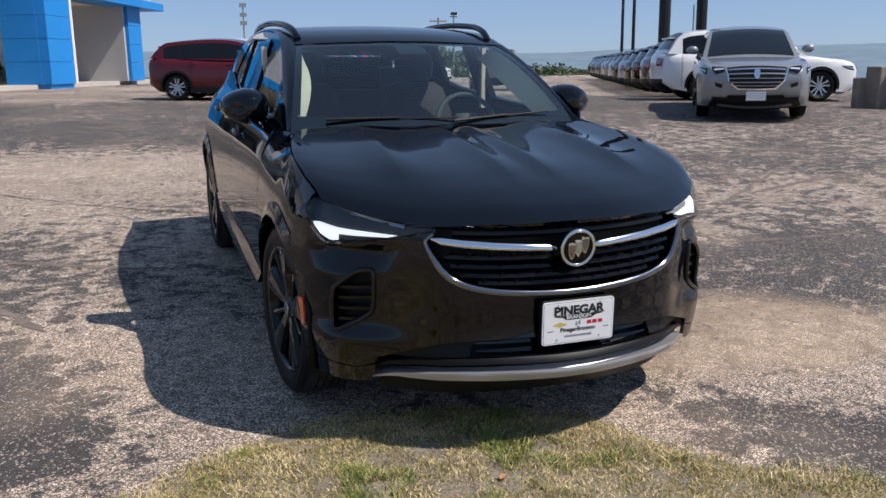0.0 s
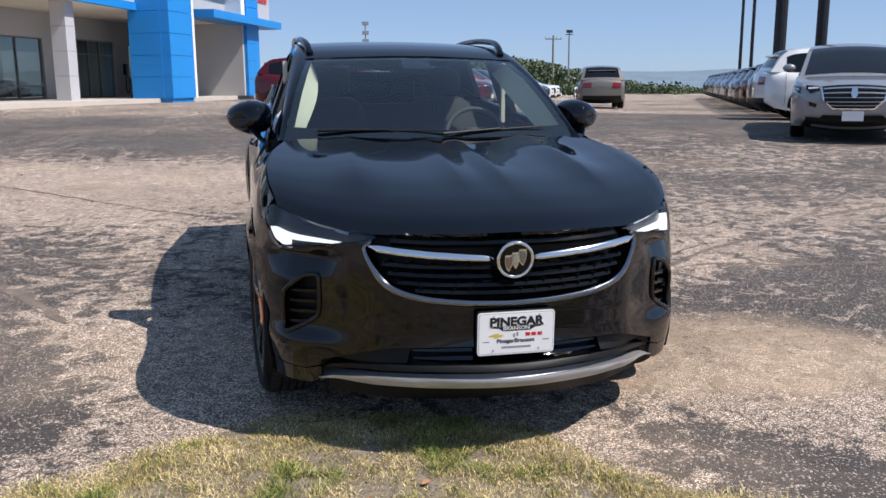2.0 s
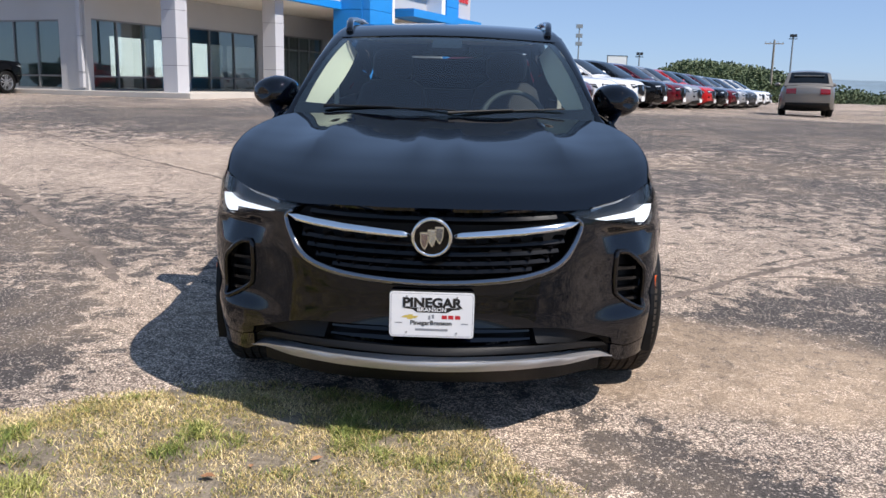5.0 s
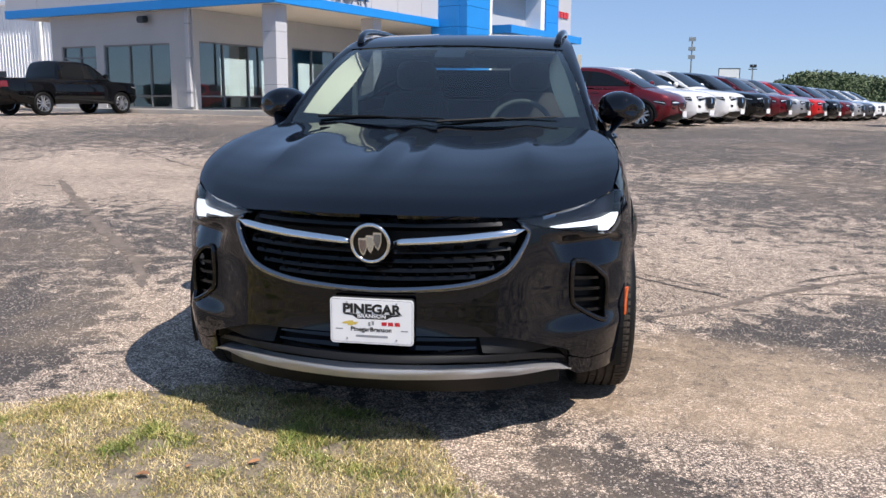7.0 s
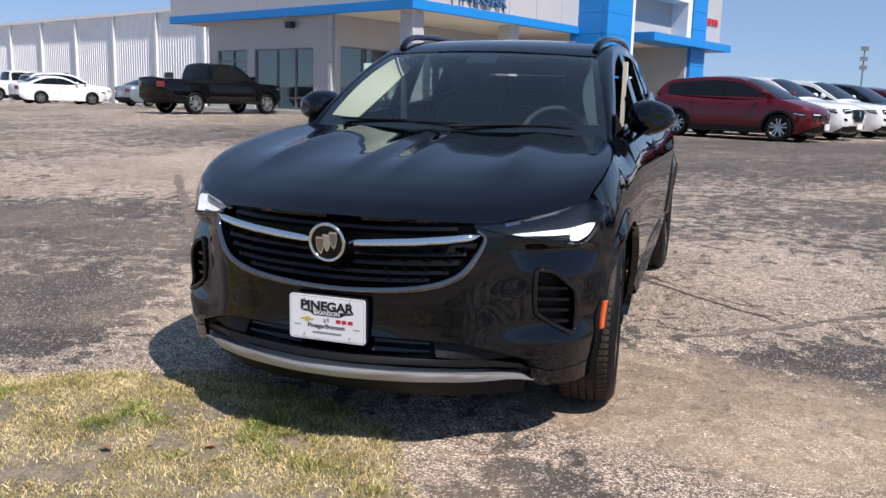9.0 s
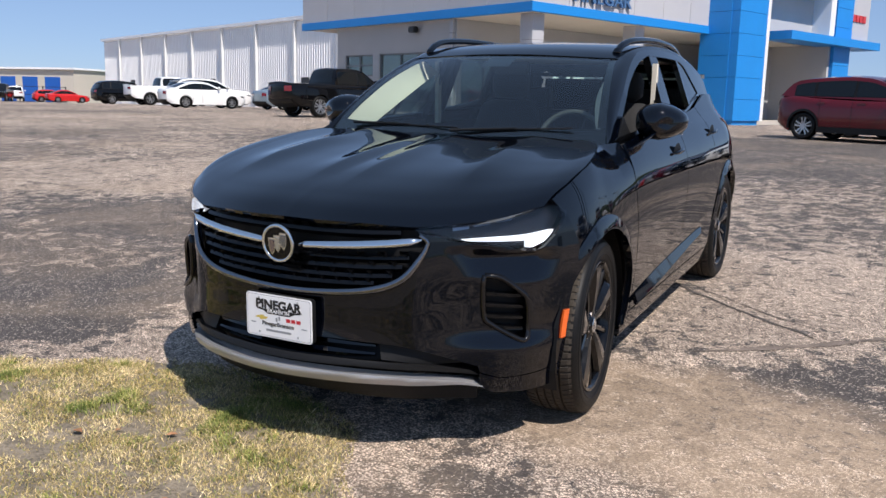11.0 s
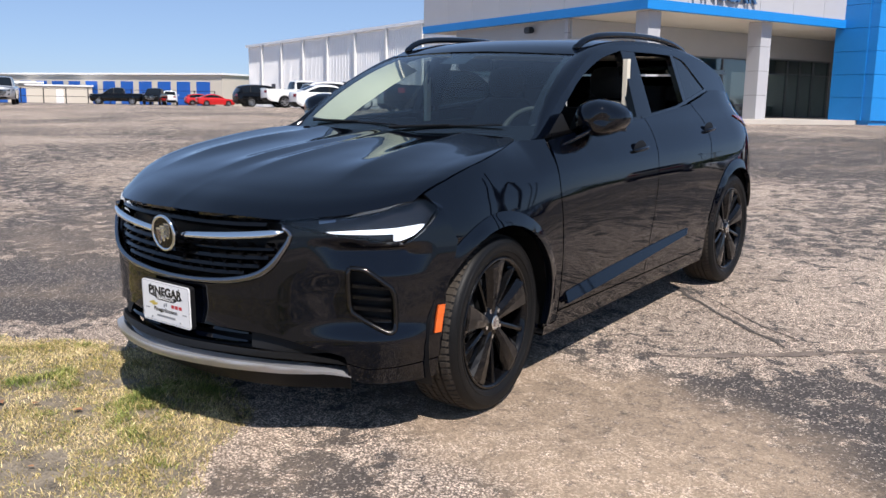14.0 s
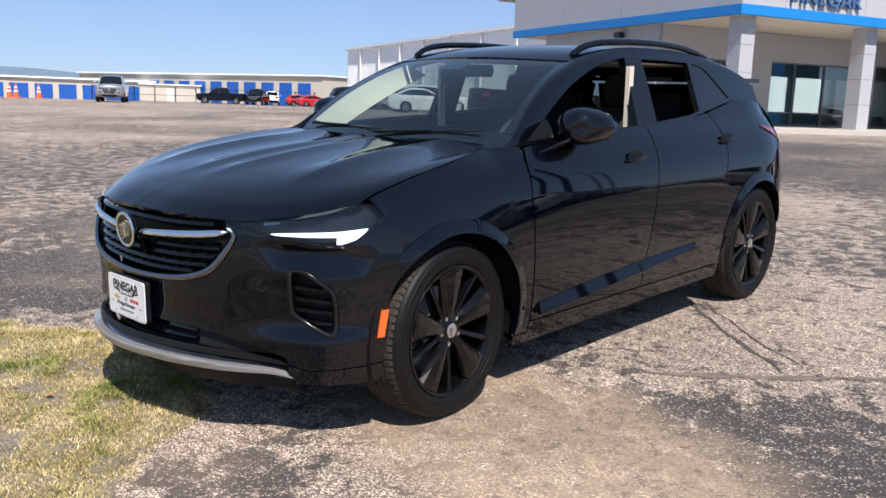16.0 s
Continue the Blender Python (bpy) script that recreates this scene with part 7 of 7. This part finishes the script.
part("print_bar", boxes((-0.9, 0.9, -0.135, -0.12, 4.0, 4.25), (-0.7, 0.7, -0.135, -0.12, 3.5, 3.7)), M_greyink, sg)

for x, y, w, h in ((13.05, 10.42, 0.10, 0.62), (13.3, 10.15, 0.19, 0.86), (13.55, 9.75, 0.17, 0.9)):
    z = lot_height(x, y)
    post = thing("bollard", pose(x, y, z), "short dark timber bollard at the lot's edge", "bollard", "timber bollards")
    bm = boxes((-w, w, -w, w, -0.1, h))
    bmesh.ops.bevel(bm, geom=bm.edges[:], offset=0.02, segments=1, affect='EDGES')
    part("post", bm, M_wood, post)
rail = thing("guard_rail", pose(0, 0, 0), "low grey guard rail along the lot's edge", "rail")
for k in range(9):
    x, y = 19.0 + 1.9 * k, 8.0 + 1.3 * k
    part("post", boxes((x - .06, x + .06, y - .06, y + .06, -0.6, 0.95)), M_galv, rail)
bm = bmesh.new()
box(bm, 0, 20, -0.04, 0.04, 0.62, 0.92, pose(18.5, 7.7, 0, 0, 0, 34.4))
part("beam", bm, M_galv, rail)


def cone(x, y):
    c = thing("traffic_cone", pose(x, y, lot_height(x, y)), "orange traffic cone with white bands", "cone", "traffic cones")
    bm = bmesh.new()
    tube(bm, (0, 0, 0.03), (0, 0, 1.5), 0.3, 0.06, 12)
    part("body", bm, M_cone, c)
    part("base", boxes((-.4, .4, -.4, .4, 0, .04)), M_cone, c)
    for a, r in ((0.6, .225), (1.0, .16)):
        bm = bmesh.new()
        tube(bm, (0, 0, a), (0, 0, a + .2), r, r - .03, 12)
        part("band", bm, M_platewhite, c)


for x, y in ((-91, 31.7), (-90.8, 32.3), (-90, 34.3)):
    cone(x, y)
fence = thing("chain_fence", pose(0, 0, 0), "dark steel fence before the storage buildings", "fence")
for k in range(12):
    x, y = -112 + 1.6 * k, 50 + 2.2 * k
    part("post", boxes((x - .05, x + .05, y - .05, y + .05, -0.2, 2.3)), M_pole, fence)
bm = bmesh.new()
for h in (0.3, 1.2, 2.2):
    box(bm, 0, 30, -.02, .02, h - .03, h + .03, pose(-112, 50, 0, 0, 0, 54))
part("rail", bm, M_pole, fence)
hut = thing("storage_hut", pose(-122, 62, 0.1, 0, 0, 60), "small beige hut beside the storage units", "hut")
part("wall", boxes((0, 9, 0, 5, -0.5, 2.6)), M_beige, hut)
part("roof", boxes((-.2, 9.2, -.2, 5.2, 2.6, 2.8)), M_whitemetal, hut)
part("door", boxes((4, 5, -.05, .02, 0, 2.1)), M_white, hut)

# ---- trees: trunk, limbs, ragged crown of leaf clumps
def leafy(rng, n, size, lumps):
    verts, faces = [], []
    for _ in range(n):
        cx, cy, cz, r = lumps[rng.integers(len(lumps))]
        d = Vector(rng.normal(0, 1, 3)).normalized() * r * rng.uniform(0.55, 1.08)
        c = Vector((cx, cy, cz)) + d
        t = Vector(rng.normal(0, 1, 3)).normalized()
        u_ = t.orthogonal().normalized()
        w_ = t.cross(u_)
        s = size * rng.uniform(0.5, 1.2)
        k = len(verts)
        verts += [c + u_ * s, c + w_ * s * 0.7, c - u_ * s * 0.9, c - w_ * s * 0.6]
        faces.append((k, k + 1, k + 2, k + 3))
    return verts, faces


def leaf_material(name, a, c):
    m = bpy.data.materials.new(name)
    m.use_nodes = True
    nt = m.node_tree
    b = nt.nodes["Principled BSDF"]
    geo = nt.nodes.new("ShaderNodeNewGeometry")
    r = nt.nodes.new("ShaderNodeValToRGB")
    r.color_ramp.elements[0].color = (*a, 1)
    r.color_ramp.elements[1].color = (*c, 1)
    nt.links.new(geo.outputs["Random Per Island"], r.inputs[0])
    nt.links.new(r.outputs[0], b.inputs["Base Color"])
    b.inputs["Roughness"].default_value = 0.75
    return m


M_leaves = leaf_material("leaf_clumps", (0.045, 0.072, 0.028), (0.105, 0.135, 0.06))
M_wood_far = leaf_material("far_leaf_clumps", (0.05, 0.078, 0.034), (0.115, 0.145, 0.07))
rng = np.random.default_rng(11)


def tree_kind(h, w):
    """One tree standing at the origin."""
    t = thing("tree", pose(0, 0, -500), "broad green deciduous tree at the lot's far edge", "tree", "trees beyond the lot")
    bm = bmesh.new()
    tube(bm, (0, 0, -1.5), (0, 0, h * .55), h * .035, h * .018, 8)
    for k in range(5):
        a = k * 1.3
        tube(bm, (0, 0, h * (.25 + .06 * k)), (w * .3 * math.cos(a), w * .3 * math.sin(a), h * (.5 + .06 * k)), h * .014, h * .005, 6)
    part("trunk", bm, M_bark, t)
    lumps = [(rng.normal(0, w * .24), rng.normal(0, w * .24), h * rng.uniform(.35, .86), w * rng.uniform(.16, .28)) for _ in range(13)]
    v, f = leafy(rng, 2400, 0.03 * h, lumps)
    me = bpy.data.meshes.new("crown")
    me.from_pydata(v, [], f)
    me.materials.append(M_leaves)
    ob = new("crown", me)
    ob.parent = t
    return t


kinds = [tree_kind(7.0, 7.5), tree_kind(6.0, 6.5), tree_kind(8.0, 7.0)]
spots = []
# wooded rise behind the near row
for k in range(26):
    a = radians(10.5 + 13.0 * rng.uniform())
    d = rng.uniform(125, 190)
    lift = 0.3 + 4.6 * math.exp(-((math.degrees(a) - 15.5) / 4.2) ** 2)
    spots.append((d * math.sin(a), d * math.cos(a), lift - 6.6 + rng.uniform(-.5, .5)))
# scrub along the lot's edge to the right
for k in range(24):
    a = radians(20 + 12 * k / 24 + rng.uniform(-.4, .4))
    d = rng.uniform(78, 100)
    spots.append((d * math.sin(a), d * math.cos(a), -5.3 + rng.uniform(-.6, .5) - 0.08 * k))
for k in range(10):
    a = radians(39 + 9 * k / 10)
    d = rng.uniform(150, 190)
    spots.append((d * math.sin(a), d * math.cos(a), -9.5 + rng.uniform(-.8, .8)))
for k, (x, y, z) in enumerate(spots):
    base = kinds[k % 3]
    m = pose(x, y, z, 0, 0, rng.uniform(0, 360))
    if k < 3:
        base.matrix_basis = m
    else:
        copy_thing(base, m)

# ---- woods: a wooded rise and the scrub along the lot's far edge
def woods(name, label, az_, el_, d0, d1, n, size, foot):
    """Leaf clumps filling a strip of land; az_ in degrees from +y, el_: the skyline's height in degrees seen from the lot."""
    verts, faces = [], []
    for _ in range(n):
        a = rng.uniform(az_[0], az_[-1])
        d = rng.uniform(d0, d1)
        top = 1.3 + d * math.tan(radians(herm(az_, el_, a) - 0.12 * abs(rng.normal()) + 0.05 * math.sin(a * 9)))
        cz = top - (top - foot) * rng.uniform(0, 1) ** 1.6
        cx, cy = d * math.sin(radians(a)), d * math.cos(radians(a))
        r = size * rng.uniform(0.7, 1.4)
        v, f = leafy(rng, 80, size * 0.2, [(cx, cy, cz - r * 0.8, r)])
        k = len(verts)
        verts += v
        faces += [tuple(i + k for i in q) for q in f]
    me = bpy.data.meshes.new(name)
    me.from_pydata(verts, [], faces)
    me.materials.append(M_wood_far)
    tagged(new(name, me), label, "woodland", kind="stuff")


woods("wooded_hill", "dense green wooded hill beyond the lot", [9, 11, 13.3, 14.2, 15.4, 17, 19.6, 21, 22.2, 23], [-0.6, 0.5, 1.45, 1.8, 2.0, 1.78, 1.48, 1.05, 0.84, 0.1], 150, 185, 1500, 1.5, -2.0)
woods("scrub", "low green scrub along the lot's far edge", [21.5, 23, 26, 28.6, 30, 33], [0.25, 0.32, 0.1, -0.12, -0.35, -0.6], 84, 100, 700, 0.8, -1.5)

# ---- tar-sealed cracks and seams, thin ribbons on the lot
def seam(pts, w, label, material=None):
    bm = bmesh.new()
    line = resample(catmull([(x, y, 0) for x, y in pts], 6), 0.03)
    prev = None
    for i, p in enumerate(line):
        a, b = line[max(0, i - 1)], line[min(len(line) - 1, i + 1)]
        t = (b - a).normalized()
        nrm = Vector((-t.y, t.x, 0))
        taper = min(1, (i + 1) / 9, (len(line) - i) / 9)
        j = 0.03 * noise.noise((p.x * 4, p.y * 4, 9)) + 0.008 * noise.noise((p.x * 23, p.y * 23, 2))
        row = []
        for s in (-1, 1):
            ww = w * taper * (0.75 + 0.5 * noise.noise((p.x * 3, p.y * 3, 4)) + 0.9 * noise.noise((p.x * 19, p.y * 19, 6 + s)))
            q = p + nrm * (j + s * max(ww, 0.0015))
            row.append(bm.verts.new((q.x, q.y, lot_height(q.x, q.y) + 0.0035)))
        if prev:
            bm.faces.new((prev[0], prev[1], row[1], row[0]))
        prev = row
    bmesh.ops.recalc_face_normals(bm, faces=bm.faces[:])
    for f in bm.faces:
        if f.normal.z < 0:
            f.normal_flip()
    tagged(link("tar_seam", bm, material or M_tar), label, "road seam", "tar-sealed cracks", "structure")


SEAL = "dark tar-sealed crack in the worn lot"
SILT = "brown silt-filled crack in the worn lot"
seam([(0.61, 2.48), (1.22, 1.88), (1.66, 1.51)], 0.016, SEAL)
seam([(0.72, 2.50), (1.30, 1.95), (1.75, 1.62)], 0.007, SEAL)
seam([(1.05, 0.98), (1.40, 1.22), (1.72, 1.50), (2.15, 1.88), (2.55, 2.15), (3.64, 2.86), (4.67, 3.64), (6.2, 4.6), (8.5, 5.2)], 0.034, SILT, M_siltseam)
seam([(2.05, 1.72), (2.42, 1.74), (2.80, 1.63), (3.40, 1.55), (5.0, 1.6)], 0.026, SILT, M_siltseam)
seam([(2.05, 1.92), (2.42, 2.24), (2.80, 2.42)], 0.012, SEAL)
seam([(4.2, 3.2), (5.4, 3.6), (6.8, 3.9), (9.0, 4.0)], 0.04, SILT, M_siltseam)
seam([(-5.4, 5.8), (-4.2, 4.2), (-2.84, 2.47), (-2.45, 2.0), (-2.17, 1.61), (-1.93, 1.15)], 0.062, SILT, M_siltseam)
seam([(-2.73, 2.58), (-2.28, 2.72), (-1.72, 2.42), (-1.2, 2.2)], 0.034, SILT, M_siltseam)
seam([(-9.0, 12.5), (-6.6, 9.8), (-4.64, 7.6), (-3.2, 6.16), (-1.95, 4.85), (-1.4, 4.39), (-0.7, 3.9)], 0.017, SEAL)
seam([(3.0, 9.0), (6.0, 8.2), (10.0, 7.8)], 0.04, SEAL)
seam([(-9, 12), (-4, 12.6), (2, 12.0), (8, 11.4)], 0.04, SEAL)
